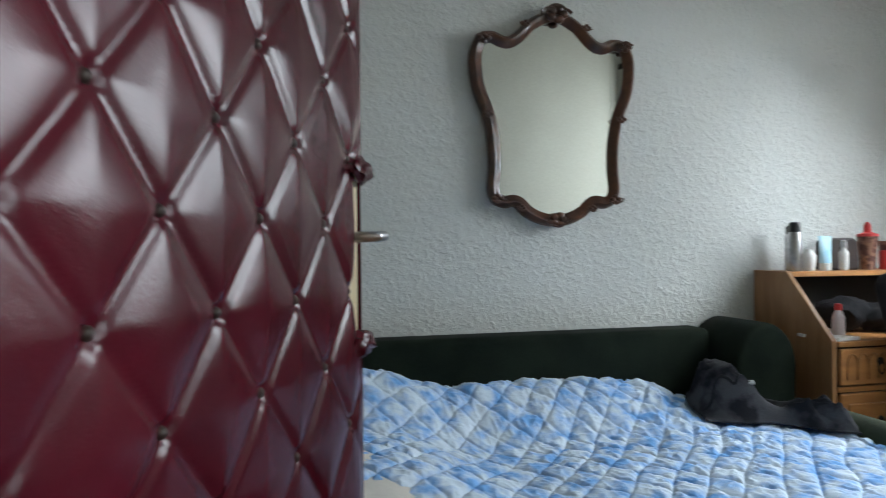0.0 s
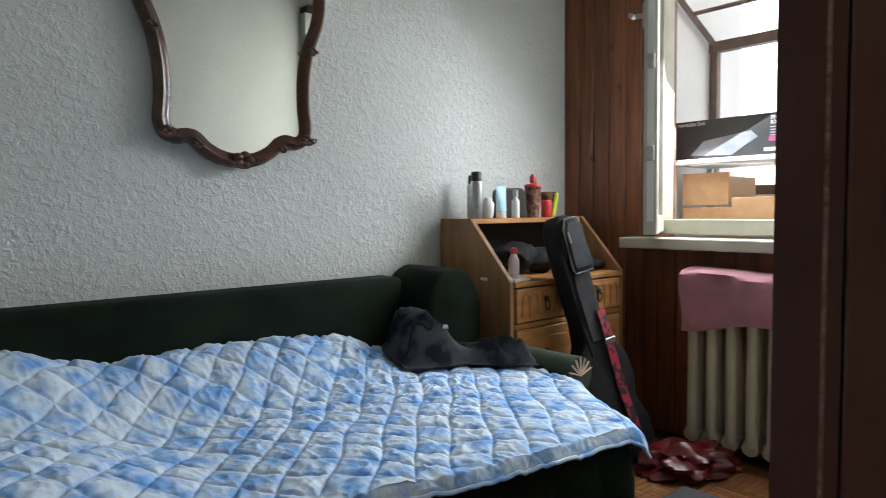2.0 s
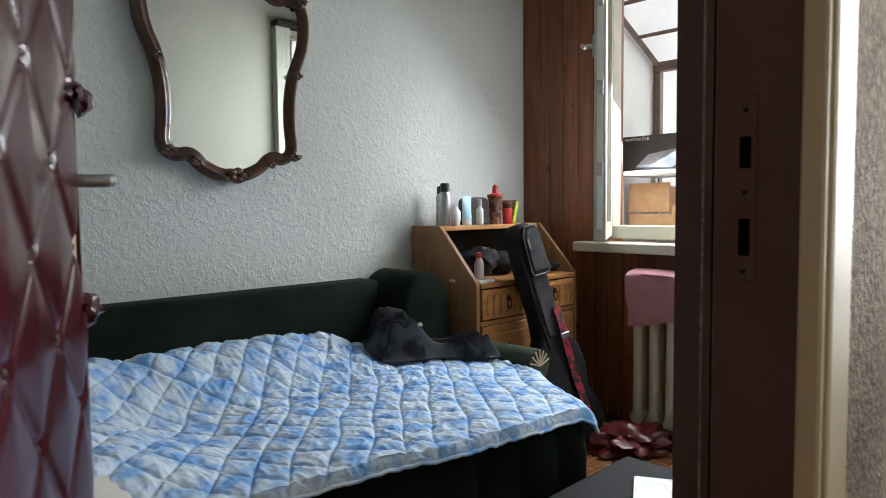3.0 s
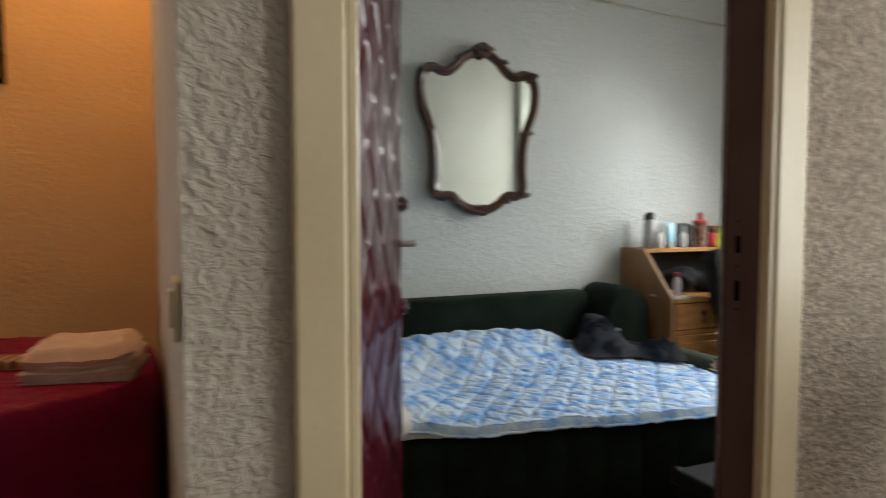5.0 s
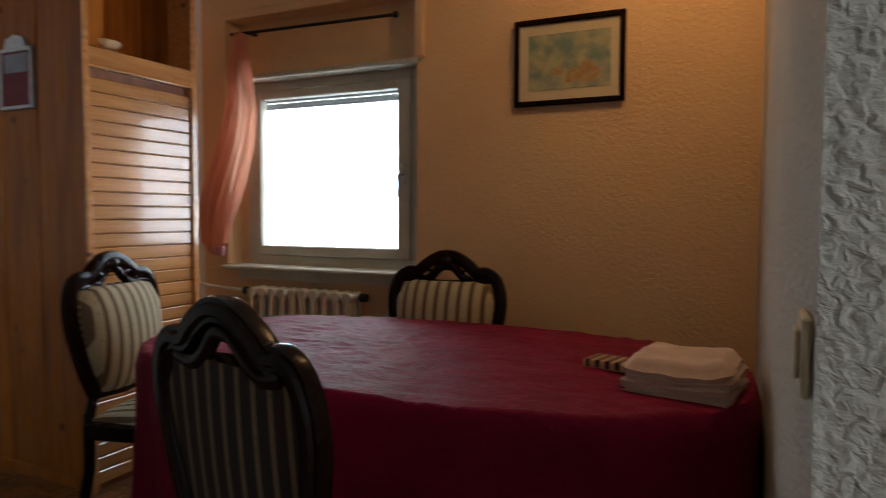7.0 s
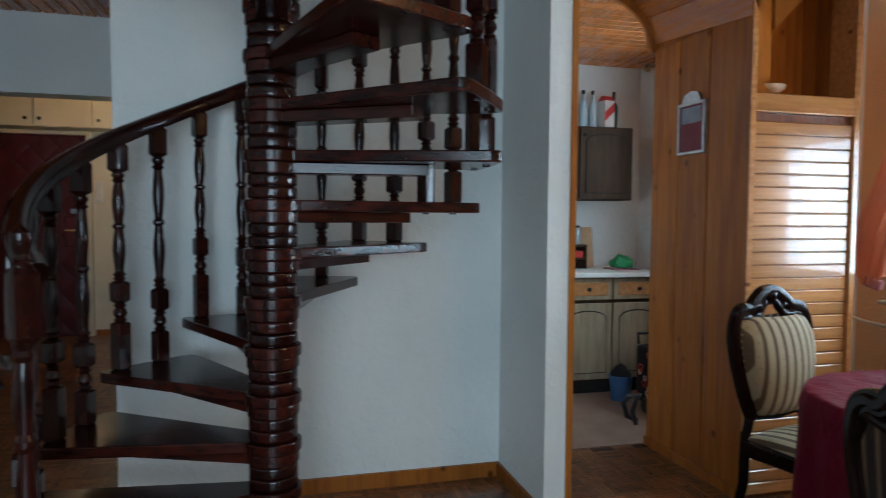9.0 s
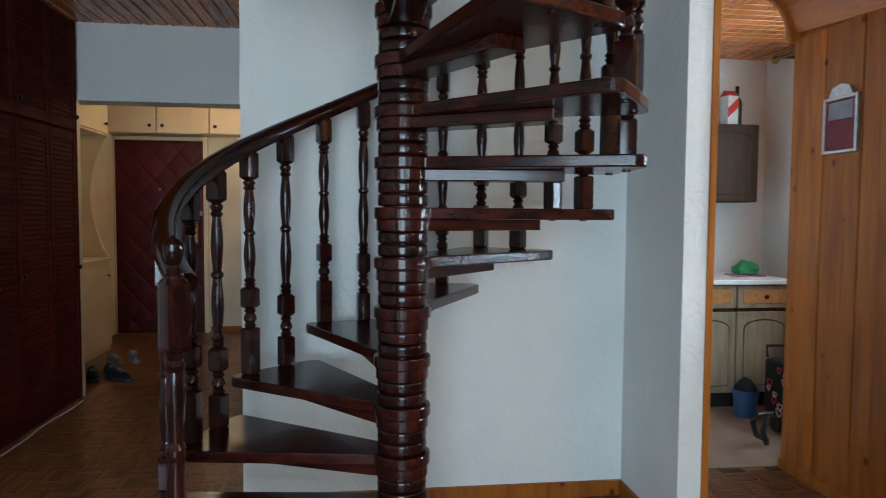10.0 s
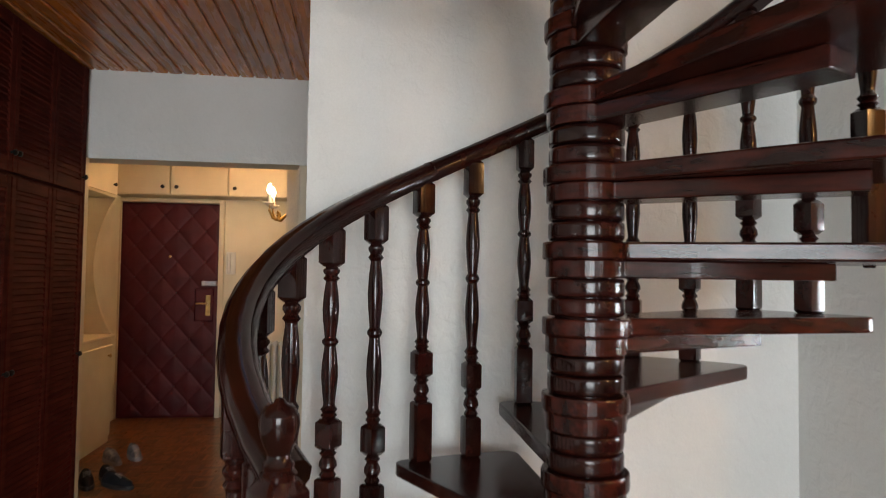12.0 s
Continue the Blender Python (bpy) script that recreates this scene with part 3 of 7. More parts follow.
part("inner_casing", prism([(0.2225, 1.1475), (0.288, 1.222), (0.3015, 1.222), (0.3015, 1.1655), (0.2360, 1.1655), (0.2360, 1.150)], 0, 2.06, axis="z"), mat("mauve_brown_paint", (0.130, 0.066, 0.050), (0.095, 0.048, 0.037), 5, 0.7, 0.8, fine=0.12, bump=0.1, spec=0.1), frame_thing, "mauve brown inner casing")
plate = part("strike_plate", bx(0.2175, 0.2203, 1.098, 1.122, 0.945, 1.145, bevel=0.001), BROWN_JAMB, frame_thing)
part("latch_hole", bx(0.2168, 0.2178, 1.104, 1.116, 1.066, 1.100, bevel=0.0004), HOLE, plate)
part("bolt_hole", bx(0.2168, 0.2178, 1.104, 1.116, 0.972, 1.012, bevel=0.0004), HOLE, plate)
for z in (1.128, 1.04, 0.955):
    part("screw", lathe([(0.003, 0), (0.003, 0.0008), (0.001, 0.0011)], 8), IRON, plate, m=pose(0.2174, 1.110, z, 0, -90, 0), smooth=True)


def tufted(w, h, step_x, step_z, depth, parent, notch=None, ox=0.0, oz=0.0, leather=None):
    """A quilted upholstered face in the plane y=0, w across and h up, puffed between diagonal pleats with a stud at each crossing."""
    nx, nz = int(w / 0.0055), int(h / 0.0055)
    bm = bmesh.new()
    g = {}

    def puff(x, z):
        a, b = (x - ox) / step_x, (z - oz) / step_z
        p, q = (a + b) % 1.0, (a - b) % 1.0
        d = max(0.0, math.sqrt(min(p, 1 - p, q, 1 - q) ** 2 + 0.0004) - 0.02)
        e = min(x, w - x, z, h - z)
        cr = math.hypot(min(p, 1 - p), min(q, 1 - q))
        s = depth * (0.34 * math.sin(min(1.0, d / 0.085) * math.pi / 2) ** 0.8 + 0.66 * math.sin(min(1.0, d / 0.48) * math.pi / 2)) * smoothstep(0, 0.03, e) - 0.006 * math.exp(-(cr / 0.07) ** 2)
        return 0.008 + s + 0.003 * noise.noise((x * 9, z * 9, 1.7)) * min(1, d * 5)
    for i in range(nx + 1):
        for k in range(nz + 1):
            x, z = w * i / nx, h * k / nz
            if notch and notch[0] < x and notch[1] < z < notch[2]:
                continue
            g[i, k] = bm.verts.new((x, -puff(x, z), z))
    for i in range(nx):
        for k in range(nz):
            c = [(i, k), (i + 1, k), (i + 1, k + 1), (i, k + 1)]
            if all(q in g for q in c):
                bm.faces.new([g[q] for q in c])
    pad = part("padding", bm, leather or LEATHER, parent, "tufted oxblood leatherette padding", smooth=True)
    stud = None
    na = int(w / step_x * 2) + 3
    nbb = int(h / step_z * 2) + 3
    for i in range(-2, na):
        for k in range(-2, nbb):
            if (i + k) % 2:
                continue
            x, z = ox + i * step_x / 2, oz + k * step_z / 2
            if not (0.02 < x < w - 0.02 and 0.02 < z < h - 0.02) or (notch and notch[0] < x and notch[1] < z < notch[2]):
                continue
            mm = pose(x, -0.003, z)
            if stud is None:
                sb = bmesh.new()
                bmesh.ops.create_uvsphere(sb, u_segments=10, v_segments=6, radius=0.007)
                stud = part("stud", sb, BUTTON, pad, smooth=True, m=mm)
            else:
                again(stud, mm, pad)
    return pad


HINGE, SWING = (-0.572, 1.172), math.degrees(math.atan2(0.603, 0.326))
door = thing("door_1", "open bedroom door padded with tufted oxblood leatherette", "door", pose(HINGE[0], HINGE[1], 0.01, 0, 0, SWING), kind="structure")
LEAF_W = 0.668
part("leaf", bx(0.0, LEAF_W, 0.0, 0.038, 0, 2.02, bevel=0.002), CREAM_PAINT, door, "cream painted door leaf")
tufted(LEAF_W - 0.004, 2.0, 0.163, 0.193, 0.0080, door, notch=(LEAF_W - 0.045, 0.905, 1.14), ox=0.125, oz=0.010)
part("edge_strip", bx(LEAF_W, LEAF_W + 0.006, -0.004, 0.012, 0, 2.02, bevel=0.002), LEATHER, door)
# rucked leatherette above and below the lock
for z, s in ((1.155, 1), (0.895, -1)):
    bm = bmesh.new()
    bmesh.ops.create_icosphere(bm, subdivisions=3, radius=1)
    for v in bm.verts:
        k = 1 + 0.35 * noise.noise(v.co * 2.3 + Vector((z * 7, 0, 0)))
        k *= 1 + 0.12 * noise.noise(v.co * 5)
        k *= 1 + 0.16 * (1 - 2 * abs(noise.noise(v.co * 4.2 + Vector((3, 1, z)))))
        v.co = Vector((v.co.x * 0.036 * k, v.co.y * 0.013 * k, v.co.z * 0.019 * k))
    part("ruck", bm, LEATHER, door, smooth=True, m=pose(LEAF_W - 0.02, -0.013, z))
lock = part("lock_plate", bx(LEAF_W + 0.0005, LEAF_W + 0.004, 0.006, 0.032, 0.90, 1.15, bevel=0.001), CREAM_PAINT, door, "cream painted lock edge plate")
part("bolt", bx(LEAF_W + 0.004, LEAF_W + 0.012, 0.013, 0.025, 1.06, 1.085), STEEL, lock)
handle = part("handle", tube([(LEAF_W - 0.06, 0.035, 1.05), (LEAF_W - 0.06, 0.088, 1.05), (LEAF_W - 0.075, 0.097, 1.05), (LEAF_W - 0.17, 0.099, 1.047)], 0.009, 10), BRASS, door, "brass lever handle", smooth=True)
part("rosette", bx(LEAF_W - 0.085, LEAF_W - 0.035, 0.0385, 0.045, 0.93, 1.12, bevel=0.004), BRASS, handle)
out = part("handle", tube([(LEAF_W - 0.025, 0.0, 1.055), (LEAF_W - 0.025, -0.030, 1.055), (LEAF_W - 0.022, -0.040, 1.055), (LEAF_W + 0.004, -0.042, 1.057)], 0.0085, 10), STEEL, door, "worn steel lever handle", smooth=True)

# ---- tall cupboard on the inner bedroom wall, seen in the mirror ----
tall = thing("tall_cupboard", "tall white cupboard with a grey-green frame on the bedroom wall", "cupboard")
GREEN_GREY = mat("grey_green_paint", (0.34, 0.35, 0.29), (0.29, 0.30, 0.25), 3, 0.5, fine=0.06)
part("frame", bx(1.865, 1.975, 1.186, 1.245, 0, 2.26, bevel=0.004), GREEN_GREY, tall)
part("body", bx(1.976, 2.285, 1.186, 1.236, 0, 2.20, bevel=0.003), GREEN_GREY, tall)
tall_door = part("door", bx(1.980, 2.282, 1.2365, 1.252, 0.06, 2.18, bevel=0.004), WHITE_METAL, tall, "white cupboard door")
part("handle", tube([(1.985, 1.252, 1.52), (1.985, 1.285, 1.52), (2.0, 1.29, 1.52), (2.09, 1.29, 1.518)], 0.008, 8), IRON, tall_door, "dark lever handle", smooth=True)
part("top_rail", bx(1.865, 2.285, 1.186, 1.27, 2.262, 2.30, bevel=0.004), IRON, tall, "dark top rail")

# ---- bedroom window, sill, sash ----
window = thing("window_1", "aged white wooden window, one sash swung into the room", "window", kind="structure")
WZ0, WZ1 = 0.87, 2.18
fr = part("window_frame", boxes([(2.34, 2.42, 2.535, 2.60, WZ0, WZ1), (2.34, 2.42, 1.30, 1.365, WZ0, WZ1), (2.34, 2.42, 1.365, 2.535, WZ1 - 0.06, WZ1), (2.34, 2.42, 1.365, 2.535, WZ0, WZ0 + 0.065)], 0.004), WINDOW_PAINT, window)
part("sill", bx(2.190, 2.40, 1.28, 2.665, 0.812, 0.858, bevel=0.006, seg=2), WINDOW_PAINT, window)
SASH_A = math.degrees(math.atan2(-0.25, -0.47))
sash = part("sash", boxes([(0, 0.06, -0.025, 0.025, 0, 1.25), (0.46, 0.53, -0.025, 0.025, 0, 1.25), (0.06, 0.46, -0.025, 0.025, 0, 0.07), (0.06, 0.46, -0.025, 0.025, 1.18, 1.25)], 0.004),
            WINDOW_PAINT, window, m=pose(2.325, 2.555, 0.885, 0, 0, SASH_A))
pane = part("pane", bx(0.055, 0.465, -0.003, 0.003, 0.06, 1.19), CLEAR, sash)
pane.visible_shadow = False
hb = bmesh.new()
tube([(0.50, -0.025, 0.80), (0.50, -0.055, 0.80), (0.505, -0.065, 0.795), (0.575, -0.068, 0.785)], 0.009, 10, hb)
box(hb, 0.485, 0.515, -0.033, -0.025, 0.755, 0.845, bevel=0.003)
part("handle", hb, STEEL, sash, "steel window handle", smooth=False)
for z in (0.27, 0.60, 0.95):
    part("catch", boxes([(0.530, 0.540, -0.014, 0.014, z, z + 0.055)], 0.003), STEEL, sash)
part("edge_rail", bx(0.5302, 0.534, -0.012, 0.012, 0.05, 1.2), WHITE_METAL, sash)

# pine boards of the east wall
for i in range(22):
    a = 1.17 + i * 0.0855
    b = min(a + 0.0835, NORTH)
    zr = [(0.0, 2.6)]
    if b > 1.29 and a < 2.61:
        zr = [(0.0, 0.82), (2.2, 2.6)]
    for z0, z1 in zr:
        part("board", bx(2.300, 2.3152, a, b, z0, z1, bevel=0.005), PINE_DARK, wall_east)

# ---- glazed loggia outside the bedroom window ----
structure("wall_loggia_end", bx(2.55, 3.6, 2.79, 2.95, -0.2, 3.0), mat("loggia_white_wall", (0.78, 0.78, 0.76), (0.70, 0.70, 0.67), 3, 0.8, bump=0.2), "white plastered end wall of the loggia")
structure("loggia_floor", bx(2.55, 3.6, 0.6, 2.79, -0.2, 0.0), LINO, "loggia floor", "floor")
structure("wall_loggia_parapet", bx(3.22, 3.32, 0.6, 2.79, 0.0, 1.05), SMOOTH_WALL, "loggia parapet wall")
loggia = thing("glazed_roof", "grey-brown metal frame of the glazed loggia with a sloping roof", "glazing", kind="structure")
FRAME_PAINT = mat("weathered_brown_frame", (0.22, 0.16, 0.13), (0.15, 0.11, 0.09), 9, 0.6, fine=0.15)


def roof_z(x):
    return 1.87 + 0.47 * (3.23 - x)


for y in (2.765, 2.2, 1.6, 1.0):
    part("rafter", tube([(2.56, y, roof_z(2.56)), (3.26, y, roof_z(3.26))], 0.020, 4), FRAME_PAINT, loggia)
    part("mullion", bx(3.225, 3.265, y - 0.02, y + 0.02, 1.05, 1.88), FRAME_PAINT, loggia)
for x in (2.72, 2.98):
    part("purlin", tube([(x, 0.7, roof_z(x)), (x, 2.78, roof_z(x))], 0.011, 6), FRAME_PAINT, loggia)
part("eaves_rail", bx(3.22, 3.27, 0.6, 2.79, 1.83, 1.885), FRAME_PAINT, loggia)
part("sill_rail", bx(3.22, 3.27, 0.6, 2.79, 1.05, 1.10), FRAME_PAINT, loggia)

rack = thing("shelf_rack", "white metal rack holding loose beech drawers", "rack", pose(0, 0, 0))
for x, y in ((2.70, 2.70), (3.08, 2.70), (2.70, 1.95), (3.08, 1.95)):
    part("post", bx(x - 0.013, x + 0.013, y - 0.013, y + 0.013, 0.0, 1.19), WHITE_METAL, rack)
part("top", bx(2.68, 3.10, 1.93, 2.72, 1.19, 1.215, bevel=0.003), WHITE_METAL, rack)
part("shelf", bx(2.68, 3.10, 1.93, 2.72, 0.86, 0.88, bevel=0.003), WHITE_METAL, rack)


def drawer(x0, x1, y0, y1, z0, z1, pull=False):
    d = thing("drawer", "loose pale beech drawer box stored on the rack", "drawer", group="stored drawers")
    part("front", bx(x0, x0 + 0.016, y0, y1, z0, z1, bevel=0.002), DRAWER_WOOD, d)
    part("side", bx(x0 + 0.016, x1, y0 + 0.01, y0 + 0.022, z0 + 0.008, z1 - 0.02), DRAWER_WOOD, d)
    part("side", bx(x0 + 0.016, x1, y1 - 0.022, y1 - 0.01, z0 + 0.008, z1 - 0.02), DRAWER_WOOD, d)
    part("base", bx(x0 + 0.016, x1, y0 + 0.022, y1 - 0.022, z0 + 0.008, z0 + 0.016), WHITE_METAL, d)
    part("back", bx(x1 - 0.012, x1, y0 + 0.022, y1 - 0.022, z0 + 0.016, z1 - 0.02), DRAWER_WOOD, d)
    if pull:
        part("handle", tube([(x0, (y0 + y1) / 2 - 0.04, (z0 + z1) / 2), (x0 - 0.02, (y0 + y1) / 2 - 0.035, (z0 + z1) / 2), (x0 - 0.02, (y0 + y1) / 2 + 0.035, (z0 + z1) / 2), (x0, (y0 + y1) / 2 + 0.04, (z0 + z1) / 2)], 0.004, 6), STEEL, d)
    return d


drawer(2.74, 3.05, 2.44, 2.67, 0.995, 1.15)
drawer(2.74, 3.05, 2.42, 2.67, 0.881, 0.985)
drawer(2.69, 3.0, 2.16, 2.40, 0.881, 1.03)
drawer(2.71, 3.05, 1.98, 2.13, 0.881, 1.02, True)

carton = thing("appliance_carton", "black printed cardboard carton on the white rack", "box")
part("body", bx(2.72, 3.0, 2.12, 2.70, 1.216, 1.40, bevel=0.003), mat("black_printed_card", (0.030, 0.032, 0.036), (0.05, 0.052, 0.058), 4, 0.4, fine=0.1), carton)
PRINT_GREY = mat("grey_print", (0.30, 0.32, 0.36), (0.20, 0.22, 0.26), 12, 0.45)
PRINT_WHITE = mat("white_print", (0.75, 0.75, 0.75), None, 12, 0.45)
PRINT_PINK = mat("magenta_print", (0.35, 0.06, 0.16), None, 12, 0.45)
part("picture", prism([(2.62, 1.235), (2.42, 1.225), (2.30, 1.30), (2.33, 1.33), (2.55, 1.30)], 2.7175, 2.7195, axis="x"), PRINT_GREY, carton)
part("band", bx(2.7178, 2.7196, 2.125, 2.25, 1.275, 1.295), PRINT_PINK, carton)
part("emblem", bx(2.7178, 2.7196, 2.13, 2.27, 1.232, 1.248), PRINT_WHITE, carton)


def writing(text, m, size, material, parent, name="lettering"):
    c = bpy.data.curves.new(name, "FONT")
    c.body, c.size, c.extrude = text, size, 0.0006
    tmp = bpy.data.objects.new(name, c)
    scene.collection.objects.link(tmp)
    me = bpy.data.meshes.new_from_object(tmp.evaluated_get(bpy.context.evaluated_depsgraph_get()))
    bpy.data.objects.remove(tmp)
    me.materials.append(material)
    ob = new(name, me)
    ob.parent, ob.matrix_basis = parent, m
    return ob


WEST = Matrix(((0, 0, -1, 0), (-1, 0, 0, 0), (0, 1, 0, 0), (0, 0, 0, 1)))
writing("NAMIZNI ŽAR", Matrix.Translation((2.7192, 2.685, 1.375)) @ WEST, 0.022, PRINT_WHITE, carton)
writing("2000W.", Matrix.Translation((2.7192, 2.245, 1.372)) @ WEST, 0.022, PRINT_WHITE, carton)
writing("XXL", Matrix.Translation((2.7192, 2.245, 1.350)) @ WEST, 0.022, PRINT_WHITE, carton)
for i in range(4):
    part("text_bar", bx(2.7178, 2.7196, 2.16, 2.245, 1.298 + i * 0.012, 1.303 + i * 0.012), PRINT_GREY, carton)

# ---- radiators ----
def radiator(n, pitch, h, depth, label, m, mat_):
    r = thing("radiator", label, "radiator", m)
    seg = None
    for i in range(n):
        if seg is None:
            b = bmesh.new()
            for y in (-depth / 2 + 0.018, 0, depth / 2 - 0.018):
                tube([(0, y, 0.03), (0, y, h - 0.03)], pitch * 0.27, 8, b)
            for z in (0.03, h - 0.03):
                tube([(0, -depth / 2 + 0.006, z), (0, depth / 2 - 0.006, z)], pitch * 0.40, 8, b)
            bmesh.ops.scale(b, vec=(1.05, 1, 1), verts=b.verts[:])
            seg = part("section", b, mat_, r, smooth=True, m=pose(0, 0, 0))
        else:
            again(seg, pose(i * pitch, 0, 0))
    part("nipple_pipe", tube([(-0.05, 0, h - 0.03), ((n - 1) * pitch + 0.05, 0, h - 0.03)], 0.013, 8), mat_, r)
    part("nipple_pipe", tube([(-0.03, 0, 0.03), ((n - 1) * pitch + 0.03, 0, 0.03)], 0.013, 8), mat_, r)
    return r


rad1 = radiator(8, 0.078, 0.60, 0.13, "ivory cast-iron radiator under the bedroom window", pose(2.208, 2.295, 0.05, 0, 0, -90), RADIATOR)
for x in (0.03, 0.51):
    part("foot", bx(x - 0.012, x + 0.012, -0.03, 0.03, -0.05, 0.012), RADIATOR, rad1)
towel = part("towel", sheet(60, 44, lambda u, v: (
    2.208 + (0.082 if v < 0.42 else 0.082 * math.cos((v - 0.42) / 0.16 * math.pi) if v < 0.58 else -0.082) + 0.006 * math.sin(u * 26 + 2) * (1 - abs(2 * v - 1) * 0.2) - 0.004 * (abs(2 * v - 1)) * math.cos(u * 9) - (0.012 if v > 0.58 else 0) * math.sin(u * 14),
    1.67 + 0.66 * u + 0.008 * math.sin(v * 12),
    0.72 - 0.025 * math.sin(u * 5) * 0.3 + (0.02 * math.sin((v - 0.42) / 0.16 * math.pi) if 0.42 <= v <= 0.58 else -(0.20 + 0.03 * math.sin(u * 7 + 1)) * (abs(2 * v - 1) - 0.16) / 0.84)), 0.006), PINK, smooth=True)
tagged(towel, "pink terry towel draped over the radiator", "towel")

# ---- sofa bed ----
sofa = thing("sofa_bed", "dark green velvet sofa bed, folded out", "bed")
BX0, BX1, BF, BB = -0.42, 1.34, 1.955, 2.93
FX1 = 1.12


def front_y(x):
    return 1.890 + (1.10 - x) * 0.165


def right_x(y):
    return min(1.335, 1.085 + max(0.0, y - 1.85) * 0.62)


b = bmesh.new()
nx = 150
prof = [(0.10, 0.0), (0.12, -0.022), (0.2, -0.030), (0.32, -0.030), (0.39, -0.018), (0.415, 0.02), (0.42, 0.06)]
rows_ = []
for i in range(nx + 1):
    u = i / nx
    x = BX0 + (FX1 - BX0) * u
    chn = abs(math.sin(u * math.pi * 11))
    g = 0.016 * (1 - chn ** 0.35) + 0.05 * smoothstep(0.975, 1.0, u)
    rows_.append([b.verts.new((x, front_y(x) + y + g, z)) for z, y in prof])
for a, c in zip(rows_, rows_[1:]):
    for k in range(len(prof) - 1):
        b.faces.new((a[k], c[k], c[k + 1], a[k + 1]))
part("front_panel", b, VELVET, sofa, "channelled velvet front", smooth=True)
PLAN = [(BX0 + 0.01, front_y(BX0) + 0.03), (FX1 - 0.01, front_y(FX1) + 0.03), (right_x(2.3) - 0.01, 2.3), (1.33, 2.6), (1.33, BB), (BX0 + 0.01, BB)]
part("base", prism(PLAN, 0.10, 0.40, axis="z", bevel=0.015), VELVET, sofa)
part("mattress", prism([(x, y - 0.012) for x, y in PLAN], 0.376, 0.432, axis="z", bevel=0.015), SHEET, sofa, "white sheeted mattress", smooth=True)
part("headboard", bx(BX0 - 0.05, 1.18, 2.90, 3.035, 0.10, 0.742, bevel=0.025, seg=3), VELVET, sofa, smooth=True)
ARM = [(1.165, 0.08), (1.410, 0.08), (1.416, 0.62)] + [(1.290 + 0.126 * math.cos(a), 0.62 + 0.155 * math.sin(a)) for a in [math.pi * i / 16 for i in range(1, 16)]] + [(1.164, 0.62)]
part("arm", prism(ARM, 2.735, 3.03, bevel=0.022), VELVET, sofa, "round-topped velvet arm", smooth=True)
b = bmesh.new()
sweep([(1.385, 2.26 + 0.38 * i / 6, 0.455) for i in range(7)], ring(0.06, 14), b)
# Lighter olive copy of the velvet; the bolster's lit look is in the colour.
LIT_VELVET = mat("olive_green_velvet", (0.050, 0.062, 0.036), (0.034, 0.044, 0.026), 7, 0.85, 0.95, fine=0.2, sheen=0.1, spec=0.1, bump=0.15, bscale=120)
part("arm_rest", b, LIT_VELVET, sofa, "velvet bolster painted olive green as if lit", smooth=True)
for i in range(7):
    a = math.pi * (0.1 + 0.8 * i / 6)
    part("pleat", tube([(1.385, 2.257, 0.455), (1.385 + 0.058 * math.cos(a), 2.258, 0.455 + 0.058 * math.sin(a))], 0.003, 6), FOLDED, sofa)
for x in (BX0 + 0.15, FX1 - 0.08):
    for y in (BF + 0.32, BB - 0.1):
        part("foot", lathe([(0.03, 0), (0.035, 0.02), (0.028, 0.11)], 12, x=x, y=y), CHAIR_WOOD, sofa)


def quilt_z(x, y):
    back = smoothstep(2.55, 2.88, y) * smoothstep(1.16, 0.84, x)
    z = 0.450 + (0.115 + 0.03 * noise.noise((x * 1.6, 3.1, 0))) * back
    z += 0.085 * smoothstep(0.25, -0.20, x) * smoothstep(2.02, 2.25, y)
    z += 0.010 * noise.noise((x * 3.0, y * 3.0, 4.2)) + 0.018 * abs(noise.noise((x * 6 + 3 * y, y * 9, 9.0))) * (0.3 + back)
    z += 0.014 * noise.noise((x * 14, y * 7, 2.0)) * smoothstep(2.4, 2.8, y)
    return z


def quilt_lim(x):
    """Where the cover ends towards the room: drawn back at the pillow end."""
    return front_y(x) - 0.035 + 0.05 * smoothstep(0.15, -0.15, x) + 0.008 * math.sin(x * 7)


